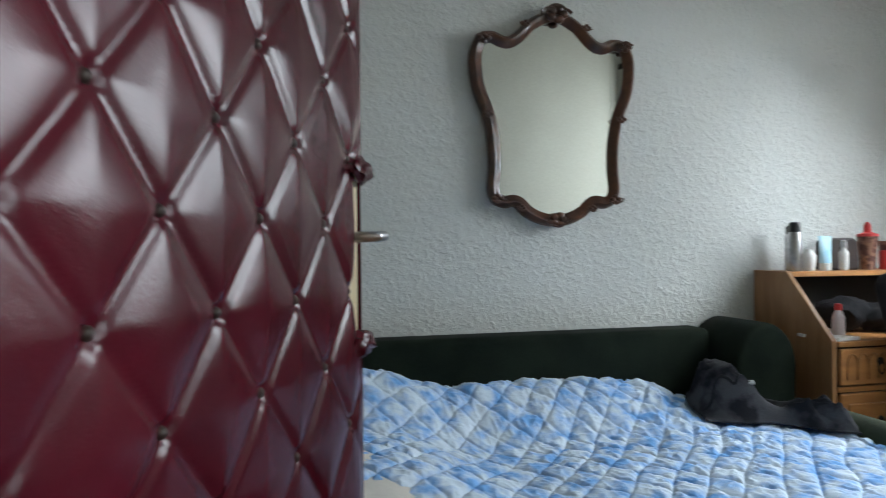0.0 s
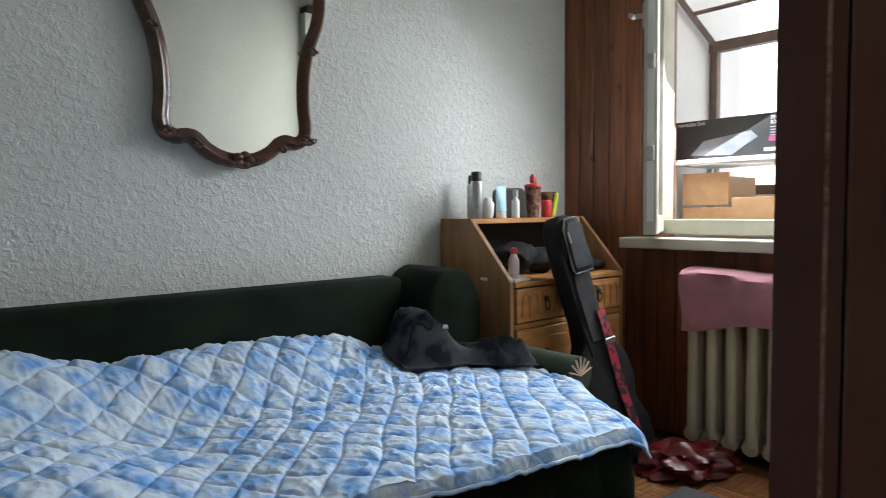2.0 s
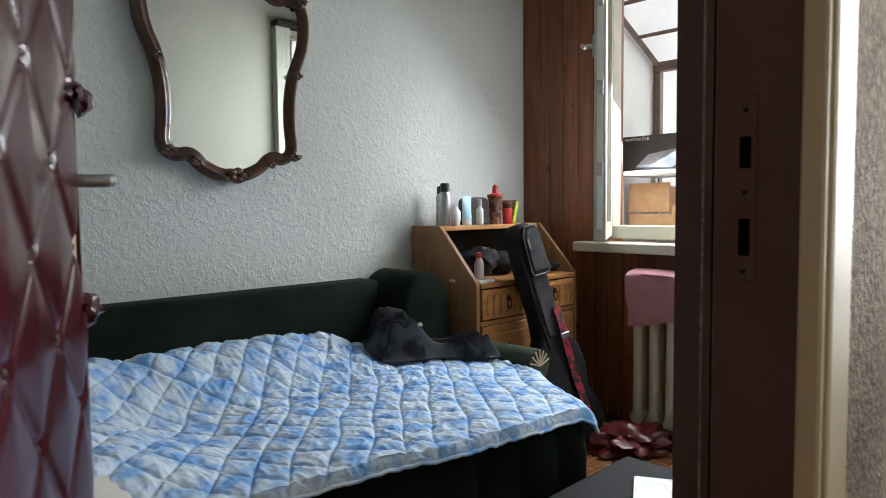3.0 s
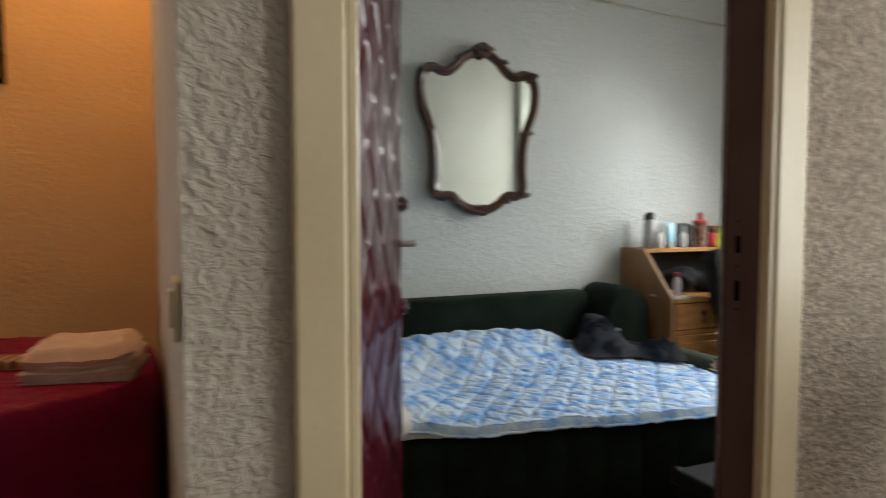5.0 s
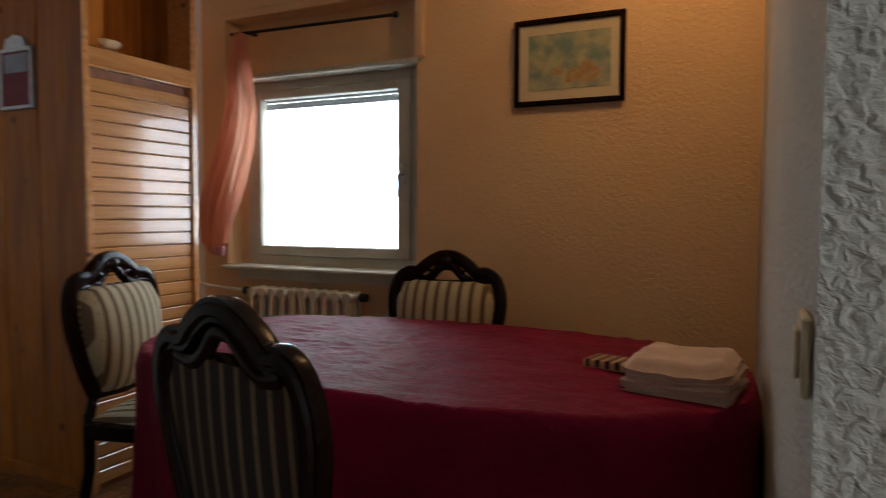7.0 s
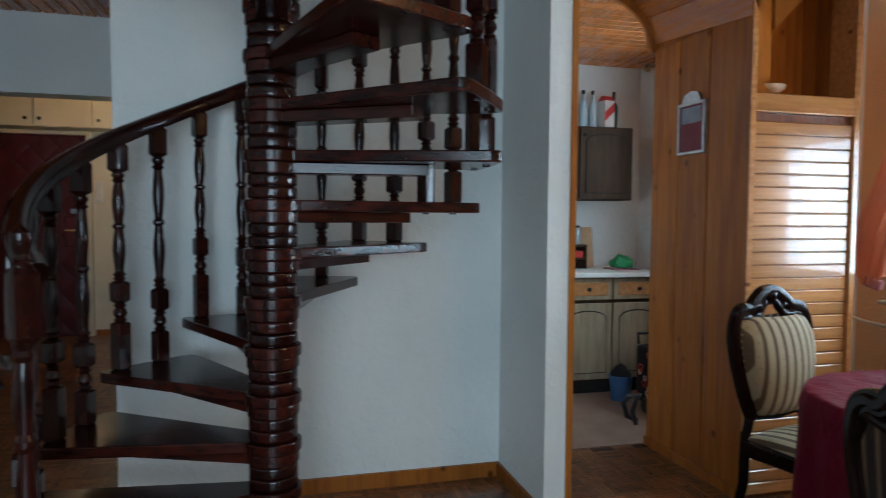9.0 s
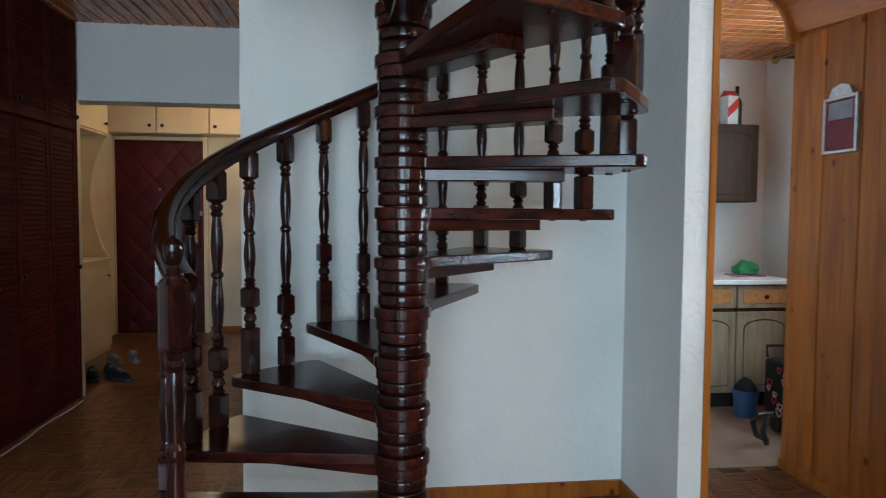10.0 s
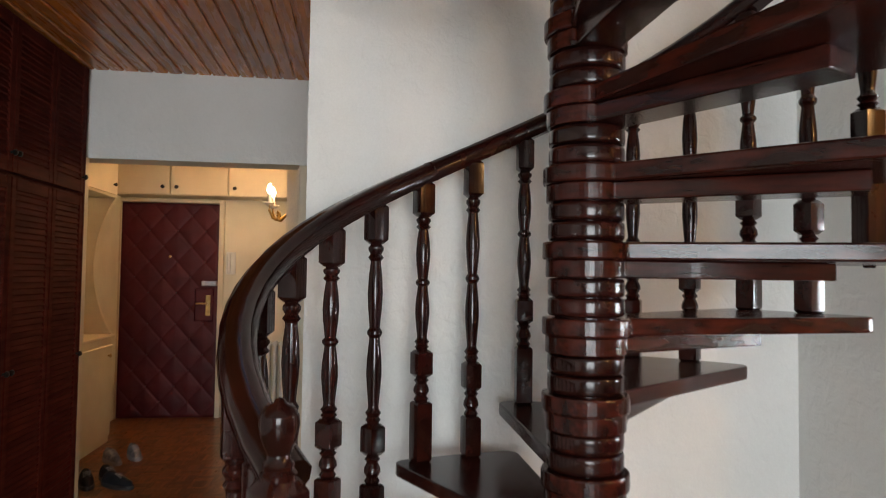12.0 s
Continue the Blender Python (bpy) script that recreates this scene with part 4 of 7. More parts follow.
def quilt_place(u, v):
    x = -0.46 + u * 1.60
    lim = quilt_lim(min(x, 1.1))
    y = 2.945 - v * (2.945 - lim + 0.035)
    xr = right_x(y) + 0.015
    x = -0.46 + u * (xr + 0.05 + 0.46)
    s, t = x, 2.945 - y
    z = quilt_z(min(x, xr), max(y, lim))
    flat = 1 - 0.5 * smoothstep(lim + 0.05, lim, y)
    if y < lim:
        d = lim - y
        z -= d * 0.9
        y = lim - 0.010 * math.sin(d / 0.035 * math.pi / 2) - 0.003 * math.sin(s * 24)
    if x > xr - 0.05:
        k = x - (xr - 0.05)
        fwd = smoothstep(2.45, 2.1, y)
        z -= k * k * (4.0 * fwd + 1.5) - 0.010 * (1 - fwd)
        x -= k * 0.25 * fwd
    ws, wt = s + 0.026 * noise.noise((s * 5, t * 5, 1.1)), t + 0.026 * noise.noise((s * 4.5, t * 4.5, 6.1))
    a, c = (ws * 0.80 + wt * 0.66) / 0.086, (ws * 0.80 - wt * 0.66) / 0.086
    p, q = a % 1.0, c % 1.0
    d = min(p, 1 - p, q, 1 - q)
    z += flat * (0.0052 * min(1.0, d / 0.10) ** 0.6 + 0.0046 * math.sin(min(1.0, d / 0.45) * math.pi / 2))
    r1, r2 = noise.noise((s * 26 + 8 * t, t * 44, 0.5)), noise.noise((s * 44, t * 22 - 9 * s, 3.5))
    z += flat * 0.0062 * (1 - abs(r1) * 2.2) * (0.35 + 0.65 * min(1, d * 4)) * (0.7 + noise.noise((s * 3, t * 3, 7.7))) + 0.0030 * (1 - abs(r2) * 2)
    return (x, y, z)


BLUE = mat("blue_watercolour_cotton", (0.17, 0.40, 0.80), (0.62, 0.73, 0.86), 15, 0.8, detail=10, spread=(0.36, 0.58), fine=0.08, fscale=60, bump=0.35, bscale=55, bdist=0.006)
spread_ob = part("bedspread", sheet(520, 340, quilt_place), BLUE, smooth=True)
part("hem", tube([quilt_place(i / 160, 1.0) for i in range(161)], 0.005, 6), BLUE, spread_ob, "stitched blue hem", smooth=True)
tagged(spread_ob, "rumpled blue and white quilted bedspread on the sofa bed", "bedspread")

b = bmesh.new()
bmesh.ops.create_icosphere(b, subdivisions=4, radius=1)
for v in b.verts:
    c = v.co.copy()
    sx, sy = (abs(c.x) ** 0.6) * (1 if c.x > 0 else -1), (abs(c.y) ** 0.6) * (1 if c.y > 0 else -1)
    v.co = Vector((sx * 0.20, sy * 0.24, c.z * 0.075 + 0.008 * noise.noise(c * 3)))
pil = part("pillow", b, SHEET, smooth=True, m=pose(-0.245, 2.30, 0.470, 3, 3, 8))
tagged(pil, "white pillow at the end of the sofa bed", "pillow")

# dark jeans thrown on the bed
def jeans_fold(u, v):
    """Ridged creases, long across the thrown legs, short at the bunched waist."""
    wu, wv = u + 0.12 * noise.noise((u * 3, v * 3, 2.2)), v + 0.12 * noise.noise((u * 3, v * 3, 8.8))
    r1 = 1 - abs(noise.noise((wu * 3.4 + wv * 2.2, wv * 3.0 - wu * 1.6, 3.3))) * 2.6
    r2 = 1 - abs(noise.noise((wu * 7.0 - wv * 3.0, wv * 6.5, 5.1))) * 2.2
    return 0.034 * r1 + 0.009 * r2


def jeans_place(u, v):
    w = 0.25 - 0.11 * smoothstep(0.25, 0.6, u) + 0.03 * smoothstep(0.85, 1.0, u)
    ax, ay = 0.985 + 0.375 * u, 2.735 - 0.255 * u + 0.03 * math.sin(u * 5)
    k = (0.5 - v) * w
    x = ax + 0.30 * k + 0.014 * math.sin(v * 8 + 1) + 0.016 * noise.noise((v * 4, 1.5, 0.3))
    y = ay + 0.95 * k + 0.018 * noise.noise((u * 5, 7.0, 0.3))
    e = min(1.0, smoothstep(0.0, 0.16, min(u, 1 - u)) * smoothstep(0.0, 0.22, min(v, 1 - v)) * 1.05)
    hump = 0.120 * math.exp(-((u - 0.26) / 0.20) ** 2) * (0.55 + 0.45 * math.sin(v * math.pi)) + 0.030 * math.exp(-((u - 0.62) / 0.16) ** 2) + 0.036 * math.exp(-((u - 0.90) / 0.10) ** 2)
    return (x, y, quilt_z(x, y) + 0.022 + max(0.0, hump + jeans_fold(u, v) + 0.012) * e)


jeans = part("jeans", sheet(130, 84, jeans_place, 0.006), DENIM, smooth=True)
part("waistband", tube([tuple(Vector(jeans_place(0.05 + 0.30 * i / 24, 0.80 + 0.03 * math.sin(i * 0.5))) + Vector((0, 0, 0.004))) for i in range(25)], 0.0075, 6), NYLON, jeans, "black waistband", smooth=True)
part("buckle", bx(-0.018, 0.018, -0.010, 0.010, 0, 0.006, bevel=0.002), STEEL, jeans, "steel belt buckle", m=Matrix.Translation(Vector(jeans_place(0.36, 0.80)) + Vector((0, 0, 0.003))) @ pose(0, 0, 0, 25, 0, -30))
tagged(jeans, "crumpled black jeans thrown on the bedspread", "jeans")

# ---- mirror ----
HALF = [(0.0, 1.926), (0.05, 1.912), (0.105, 1.880), (0.145, 1.838), (0.185, 1.815), (0.235, 1.832), (0.280, 1.822), (0.308, 1.785), (0.318, 1.72), (0.306, 1.625), (0.268, 1.525),
        (0.250, 1.43), (0.248, 1.34), (0.254, 1.262), (0.236, 1.215), (0.195, 1.196), (0.155, 1.200), (0.115, 1.165), (0.06, 1.138), (0.0, 1.130)]
loop = [Vector((0.612 + x * 1.015, 0, z)) for x, z in HALF] + [Vector((0.612 - x * 1.015, 0, z)) for x, z in reversed(HALF[1:-1])]


def smooth_loop(pts, k=5):
    res, n = [], len(pts)
    for i in range(n):
        p0, p1, p2, p3 = pts[i - 1], pts[i], pts[(i + 1) % n], pts[(i + 2) % n]
        for j in range(k):
            t = j / k
            res.append(0.5 * ((2 * p1) + (p2 - p0) * t + (2 * p0 - 5 * p1 + 4 * p2 - p3) * t * t + (3 * p1 - p0 - 3 * p2 + p3) * t ** 3))
    return res


loop = smooth_loop(loop)
mirror = thing("mirror", "ornate carved walnut mirror hung on the white plaster wall", "mirror")
inset = []
cen = Vector((0.607, 0, 1.53))
n = len(loop)
for i, p in enumerate(loop):
    t = (loop[(i + 1) % n] - loop[i - 1]).normalized()
    nrm = Vector((-t.z, 0, t.x))
    if nrm.dot(cen - p) < 0:
        nrm = -nrm
    inset.append(p + nrm * 0.020)
part("frame", sweep([(p.x, 3.022, p.z) for p in inset], [(0.021, 0.026), (0.024, 0.0), (0.018, -0.018), (0.007, -0.026), (-0.006, -0.022), (-0.013, -0.012), (-0.021, -0.006), (-0.023, 0.024)], closed=True, up=(0, 1, 0)), WALNUT, mirror, smooth=True)
bm = bmesh.new()
bm.faces.new([bm.verts.new((p.x, 3.020, p.z)) for p in inset])
bmesh.ops.triangulate(bm, faces=bm.faces[:])
part("mirror_glass", bm, MIRROR, mirror, "silvered mirror glass")


def ornament(x, z, s, lobes, seed):
    b = bmesh.new()
    for i in range(lobes):
        a = 2 * math.pi * i / lobes
        t = bmesh.new()
        bmesh.ops.create_icosphere(t, subdivisions=2, radius=1)
        for v in t.verts:
            v.co = Vector((x + s * 0.62 * math.cos(a) + v.co.x * s * 0.55, 2.992 + v.co.y * s * 0.42, z + s * 0.5 * math.sin(a) + v.co.z * s * 0.42))
        me = bpy.data.meshes.new("t")
        t.to_mesh(me)
        t.free()
        b.from_mesh(me)
        bpy.data.meshes.remove(me)
    for k in range(2):
        tube([(x + s * (1 + 0.5 * k) * math.cos(a), 2.988, z + s * 0.8 * math.sin(a) * (1 - 0.3 * k)) for a in [i * math.pi / 7 + seed for i in range(8)]], s * 0.16, 6, b)
    return part("carving", b, WALNUT, mirror, smooth=True)


ornament(0.612, 1.905, 0.040, 5, 0.2)
ornament(0.612, 1.150, 0.032, 5, 3.3)
for sx in (-1, 1):
    ornament(0.612 + sx * 0.278, 1.800, 0.023, 4, 0.6)
    ornament(0.612 + sx * 0.232, 1.226, 0.021, 4, 3.6)
    ornament(0.612 + sx * 0.262, 1.528, 0.017, 4, 1.6)
    ornament(0.612 + sx * 0.14, 1.192, 0.015, 4, 2.0)
    ornament(0.612 + sx * 0.12, 1.862, 0.016, 4, 2.6)

# cable along the top of the bedroom wall
cab = part("cable", tube([(1.1 + 1.19 * i / 10, 3.040, 2.245 - 0.04 * smoothstep(0, 1, i / 10) - 0.012 * math.sin(i / 10 * math.pi)) for i in range(11)] + [(2.29, 2.9, 2.215), (2.29, 2.75, 2.24)], 0.007, 6), WINDOW_PAINT, smooth=True)
tagged(cab, "white cable strung along the bedroom wall", "cable")

# ---- secretary desk ----
desk = thing("secretary_desk", "oak secretary desk with a sloping open front and carved drawers", "desk")
SX0, SX1, SY0, SY1 = 1.475, 2.195, 2.645, 3.035
side = [(SY1, 0.0), (SY1, 0.95), (2.858, 0.95), (SY0, 0.715), (SY0, 0.0)]
part("side_panel", prism(side, SX0, SX0 + 0.02, axis="x", bevel=0.002), OAK, desk)
part("side_panel", prism(side, SX1 - 0.02, SX1, axis="x", bevel=0.002), OAK, desk)
part("top", bx(SX0 + 0.021, SX1 - 0.021, 2.862, SY1, 0.928, 0.948, bevel=0.002), HONEY, desk)
# Back and carcass are near-black: the desk's inner shade as colour.
part("back_panel", bx(SX0 + 0.021, SX1 - 0.021, SY1 - 0.012, SY1, 0.02, 0.927), RECESS_SHADE, desk)
part("writing_board", bx(SX0 + 0.021, SX1 - 0.021, SY0 - 0.006, SY1 - 0.013, 0.692, 0.712, bevel=0.003), HONEY, desk)
part("carcass", bx(SX0 + 0.021, SX1 - 0.021, SY0 + 0.012, SY1 - 0.013, 0.06, 0.691), RECESS_SHADE, desk)
part("rail", bx(SX0 + 0.021, SX1 - 0.021, SY0 - 0.002, SY0 + 0.011, 0.535, 0.553), HONEY, desk)
part("plinth", bx(SX0 + 0.021, SX1 - 0.021, SY0 + 0.002, SY0 + 0.012, 0.0, 0.06), HONEY, desk)
for x0, x1 in ((SX0 + 0.03, (SX0 + SX1) / 2 - 0.006), ((SX0 + SX1) / 2 + 0.006, SX1 - 0.03)):
    d = part("drawer", bx(x0, x1, SY0 - 0.006, SY0 + 0.011, 0.558, 0.686, bevel=0.004), HONEY, desk, "carved oak drawer front")
    nA = 6
    for i in range(nA):
        c = x0 + 0.025 + (x1 - x0 - 0.05) * (i + 0.5) / nA
        w = (x1 - x0 - 0.05) / nA * 0.46
        pts = [(c - w, SY0 - 0.008, 0.578), (c - w, SY0 - 0.008, 0.63)] + [(c + w * math.cos(math.pi * (1 - k / 6)), SY0 - 0.008, 0.63 + 0.038 * math.sin(math.pi * k / 6)) for k in range(1, 6)] + [(c + w, SY0 - 0.008, 0.63), (c + w, SY0 - 0.008, 0.578)]
        part("arch_carving", tube(pts, 0.0032, 5), HONEY, d)
    dz = part("drawer_door", bx(x0, x1, SY0 - 0.006, SY0 + 0.011, 0.075, 0.53, bevel=0.004), HONEY, desk)
    part("panel", bx(x0 + 0.03, x1 - 0.03, SY0 - 0.011, SY0 - 0.005, 0.11, 0.495, bevel=0.004), HONEY, dz)
    for p_, zc in ((d, 0.625), (dz, 0.42)):
        cx = (x0 + x1) / 2
        hb = lathe([(0.014, 0), (0.012, 0.004), (0.006, 0.008)], 10)
        bmesh.ops.rotate(hb, verts=hb.verts[:], matrix=Matrix.Rotation(math.pi / 2, 3, "X"))
        bmesh.ops.translate(hb, verts=hb.verts[:], vec=(cx, SY0 - 0.011, zc + 0.015))
        tube([(cx + 0.013 * math.sin(a), SY0 - 0.017, zc - 0.008 + 0.022 * math.cos(a)) for a in [i * math.pi / 5 for i in range(10)]], 0.003, 5, hb, closed=True)
        part("ring_pull", hb, IRON, p_, "black iron ring pull", smooth=True)

# ---- things on the desk ----
def turned(name, profile, material, x, y, z, label, category, cap=None, cap_mat=None, group="bottles on the desk"):
    t = thing(name, label, category, pose(x, y, z), group)
    part("body", lathe(profile, 18), material, t, smooth=True)
    if cap:
        part("cap", lathe(cap, 16), cap_mat, t, smooth=True)
    return t


PLASTIC_BLUE = mat("pale_blue_plastic", (0.30, 0.58, 0.72), (0.55, 0.72, 0.80), 20, 0.35)
RED = mat("red_plastic", (0.55, 0.03, 0.03), (0.40, 0.02, 0.02), 20, 0.35)
COLA = mat("printed_paper_cup", (0.36, 0.20, 0.14), (0.12, 0.05, 0.04), 45, 0.45, spread=(0.45, 0.55))
LIME = mat("lime_plastic", (0.45, 0.58, 0.04), None, 20, 0.4)
PORCELAIN = mat("white_porcelain", (0.74, 0.73, 0.70), None, 20, 0.2)
BROWN_LEATHER = mat("dark_brown_leather", (0.035, 0.020, 0.016), (0.022, 0.012, 0.01), 20, 0.4, bump=0.2, bscale=160)
ZT = 0.949
turned("spray_can", [(0.024, 0), (0.026, 0.004), (0.026, 0.135), (0.022, 0.15)], STEEL, 1.552, 2.90, ZT, "grey metal spray can on the desk top", "spray can", [(0.021, 0.151), (0.0215, 0.18), (0.018, 0.188), (0.004, 0.189)], BLACK)
turned("spray_can", [(0.020, 0), (0.022, 0.004), (0.022, 0.130), (0.018, 0.142)], STEEL, 1.590, 2.965, ZT, "slim grey metal spray can on the desk top", "spray can", [(0.0175, 0.143), (0.0175, 0.172), (0.012, 0.178), (0.004, 0.179)], BLACK)
turned("porcelain_cup", [(0.018, 0), (0.024, 0.02), (0.026, 0.06), (0.018, 0.07), (0.012, 0.085)], PORCELAIN, 1.622, 2.905, ZT, "small white porcelain pot on the desk top", "pot")
tb = thing("cream_tube", "pale blue cosmetic tube standing on its cap", "tube", pose(1.692, 2.90, ZT), "bottles on the desk")
part("cap", lathe([(0.022, 0), (0.022, 0.028)], 16), PORCELAIN, tb)
bm = bmesh.new()
sec = []
for k in range(9):
    t = k / 8
    rx, ry = 0.023 + 0.009 * t, 0.020 * (1 - t) + 0.002
    sec.append([bm.verts.new((rx * math.cos(a), ry * math.sin(a), 0.029 + 0.105 * t)) for a in [2 * math.pi * i / 16 for i in range(16)]])
for a, c in zip(sec, sec[1:]):
    for i in range(16):
        bm.faces.new((a[i], a[(i + 1) % 16], c[(i + 1) % 16], c[i]))
bm.faces.new(sec[-1])
part("body", bm, PLASTIC_BLUE, tb, smooth=True)
turned("glass_bottle", [(0.015, 0), (0.017, 0.004), (0.017, 0.07), (0.009, 0.082), (0.009, 0.09)], PORCELAIN, 1.765, 2.885, ZT, "small clear bottle on the desk top", "bottle", [(0.011, 0.09), (0.011, 0.115), (0.006, 0.118)], STEEL)
bag = part("leather_case", prism([(-0.075, 0), (0.075, 0), (0.068, 0.115), (0.05, 0.128), (-0.05, 0.128), (-0.07, 0.115)], -0.03, 0.03, bevel=0.008), BROWN_LEATHER, smooth=False, m=pose(1.80, 2.955, ZT, 0, 0, -14))
tagged(bag, "dark brown leather case standing on the desk", "case")
turned("paper_cup", [(0.026, 0), (0.037, 0.13), (0.039, 0.132)], COLA, 1.915, 2.92, ZT, "printed paper cup with a red topped lid", "cup", [(0.039, 0.132), (0.038, 0.142), (0.014, 0.15), (0.013, 0.178), (0.006, 0.19)], RED)
turned("paper_cup", [(0.026, 0), (0.037, 0.11), (0.039, 0.114)], COLA, 2.04, 2.94, ZT, "printed paper cup holding a folded note", "cup")
turned("red_can", [(0.022, 0), (0.024, 0.004), (0.024, 0.07), (0.02, 0.076)], RED, 1.975, 2.893, ZT, "small red tin on the desk top", "tin")
lm = part("lighter", bx(-0.012, 0.012, -0.006, 0.006, 0, 0.11, bevel=0.004), LIME, m=pose(2.012, 2.888, ZT, 0, 16, 0))
tagged(lm, "lime green plastic stick leaning on a cup", "stick")
turned("water_bottle", [(0.020, 0), (0.022, 0.006), (0.021, 0.075), (0.014, 0.092), (0.011, 0.10)], mat("milky_plastic", (0.52, 0.44, 0.46), (0.6, 0.55, 0.55), 20, 0.25), 1.575, 2.72, 0.713, "small plastic bottle with a red cap", "bottle", [(0.012, 0.10), (0.012, 0.122), (0.008, 0.124)], RED)
bk = part("notebook", bx(-0.055, 0.055, -0.04, 0.04, 0, 0.012, bevel=0.001), PORCELAIN, m=pose(1.545, 2.690, 0.713, 0, 0, 8))
tagged(bk, "white notebook lying on the writing board", "notebook", "notebooks on the desk")
copy_thing(bk, pose(1.53, 2.80, 0.713, 0, 0, -6))
for k, (x, y, s) in enumerate(((1.75, 2.88, 0.085), (1.86, 2.84, 0.07), (2.10, 2.78, 0.07))):
    b = bmesh.new()
    bmesh.ops.create_icosphere(b, subdivisions=3, radius=1)
    for v in b.verts:
        q = 1 + 0.3 * noise.noise(v.co * 2 + Vector((k * 5, 0, 0)))
        v.co = Vector((v.co.x * s * 1.25 * q, v.co.y * s * q, max(-1.0, v.co.z * 1.0) * s * (0.75 if k < 2 else 0.4) * q))
    low = min(v.co.z for v in b.verts)
    o = part("black_pouch", b, NYLON, smooth=True, m=pose(x, y, 0.713 - low))
    tagged(o, "black cloth pouch stuffed inside the desk", "pouch", "pouches in the desk")

# ---- gig bag leaning on the desk ----
gig = thing("guitar_bag", "black nylon guitar bag with grey piping leaning on the desk", "guitar bag", pose(1.845, 2.40, 0.015, -13, -9, -6) @ Matrix.Diagonal((0.94, 1, 0.955, 1)))
outl = [(-0.03, 1.02), (0.03, 1.02), (0.062, 0.985), (0.07, 0.82), (0.062, 0.60), (0.075, 0.50), (0.14, 0.42), (0.155, 0.32), (0.13, 0.23), (0.17, 0.14), (0.175, 0.06), (0.13, 0.005), (-0.13, 0.005), (-0.175, 0.06), (-0.17, 0.14), (-0.13, 0.23), (-0.155, 0.32), (-0.14, 0.42), (-0.075, 0.50), (-0.062, 0.60), (-0.07, 0.82), (-0.062, 0.985)]
part("body", prism(outl, -0.045, 0.045, bevel=0.018), NYLON, gig, smooth=True)
pk = [(-0.05, 0.78), (0.05, 0.78), (0.058, 0.80), (0.052, 0.96), (0.03, 1.0), (-0.03, 1.0), (-0.052, 0.96), (-0.058, 0.80)]
pocket = part("pocket", prism(pk, -0.075, -0.04, bevel=0.01), NYLON, gig, smooth=True)
part("piping", tube([(a, -0.072, c) for a, c in pk], 0.0035, 6, closed=True), GREY_PIPING, pocket)
part("zip_tag", bx(-0.045, -0.038, -0.085, -0.078, 0.90, 0.945, bevel=0.002), STEEL, pocket)
STRAP = mat("red_patterned_webbing", (0.30, 0.012, 0.03), (0.02, 0.012, 0.014), 40, 0.6, spread=(0.48, 0.54))
GREY_NYLON = mat("charcoal_nylon", (0.050, 0.050, 0.054), (0.034, 0.034, 0.038), 20, 0.6, fine=0.2, fscale=300, bump=0.3, bscale=320, spec=0.2)
part("neck_panel", prism([(-0.040, 0.50), (0.044, 0.50), (0.052, 0.775), (-0.048, 0.775)], -0.051, -0.040, bevel=0.004), GREY_NYLON, gig, "charcoal neck panel")
part("pocket_panel", prism([(a * 0.80, 0.89 + (c - 0.89) * 0.84) for a, c in pk], -0.0790, -0.070, bevel=0.003), GREY_NYLON, pocket, "charcoal pocket face")
strap = part("strap", sweep([(0.035 + 0.012 * i / 8 * (i > 3), -0.062 - 0.006 * math.sin(i), 0.62 - 0.065 * i) for i in range(9)], [(-0.022, -0.002), (0.022, -0.002), (0.022, 0.002), (-0.022, 0.002)], up=(0, 1, 0)), STRAP, gig, "red patterned strap")
part("buckle", bx(0.01, 0.065, -0.074, -0.066, 0.475, 0.50, bevel=0.003), STEEL, strap)
part("side_strap", tube([(-0.075, -0.05, 0.86), (-0.10, -0.075, 0.70), (-0.10, -0.08, 0.55), (-0.07, -0.06, 0.45)], 0.006, 6), NYLON, gig)

b = bmesh.new()
bmesh.ops.create_icosphere(b, subdivisions=4, radius=1)
for v in b.verts:
    q = 1 + 0.45 * noise.noise(v.co * 2.4) + 0.2 * noise.noise(v.co * 7)
    v.co = Vector((v.co.x * 0.17 * q, v.co.y * 0.11 * q, max(-0.35, v.co.z) * 0.075 * q))
low = min(v.co.z for v in b.verts)
tagged(part("carrier_bag", b, mat("glossy_red_film", (0.12, 0.004, 0.006), (0.05, 0.003, 0.004), 12, 0.25, 0.4, bump=0.5, bscale=30), smooth=True, m=pose(1.96, 2.20, -low, 0, 0, -30)), "crumpled red plastic carrier bag on the floor", "bag")
trunk = thing("trunk", "black trunk with papers on it beside the bed", "trunk")
part("body", bx(0.72, 1.18, 1.30, 1.79, 0.0, 0.25, bevel=0.012, seg=2), NYLON, trunk)
part("lid", bx(0.712, 1.188, 1.292, 1.798, 0.25, 0.305, bevel=0.012, seg=2), NYLON, trunk)
part("corner", bx(0.708, 0.74, 1.77, 1.802, 0.255, 0.309, bevel=0.004), IRON, trunk)
tagged(part("papers", bx(-0.10, 0.10, -0.07, 0.07, 0, 0.012, bevel=0.001), PORCELAIN, m=pose(0.98, 1.58, 0.306, 0, 0, 28)), "white papers lying on the black trunk", "papers")

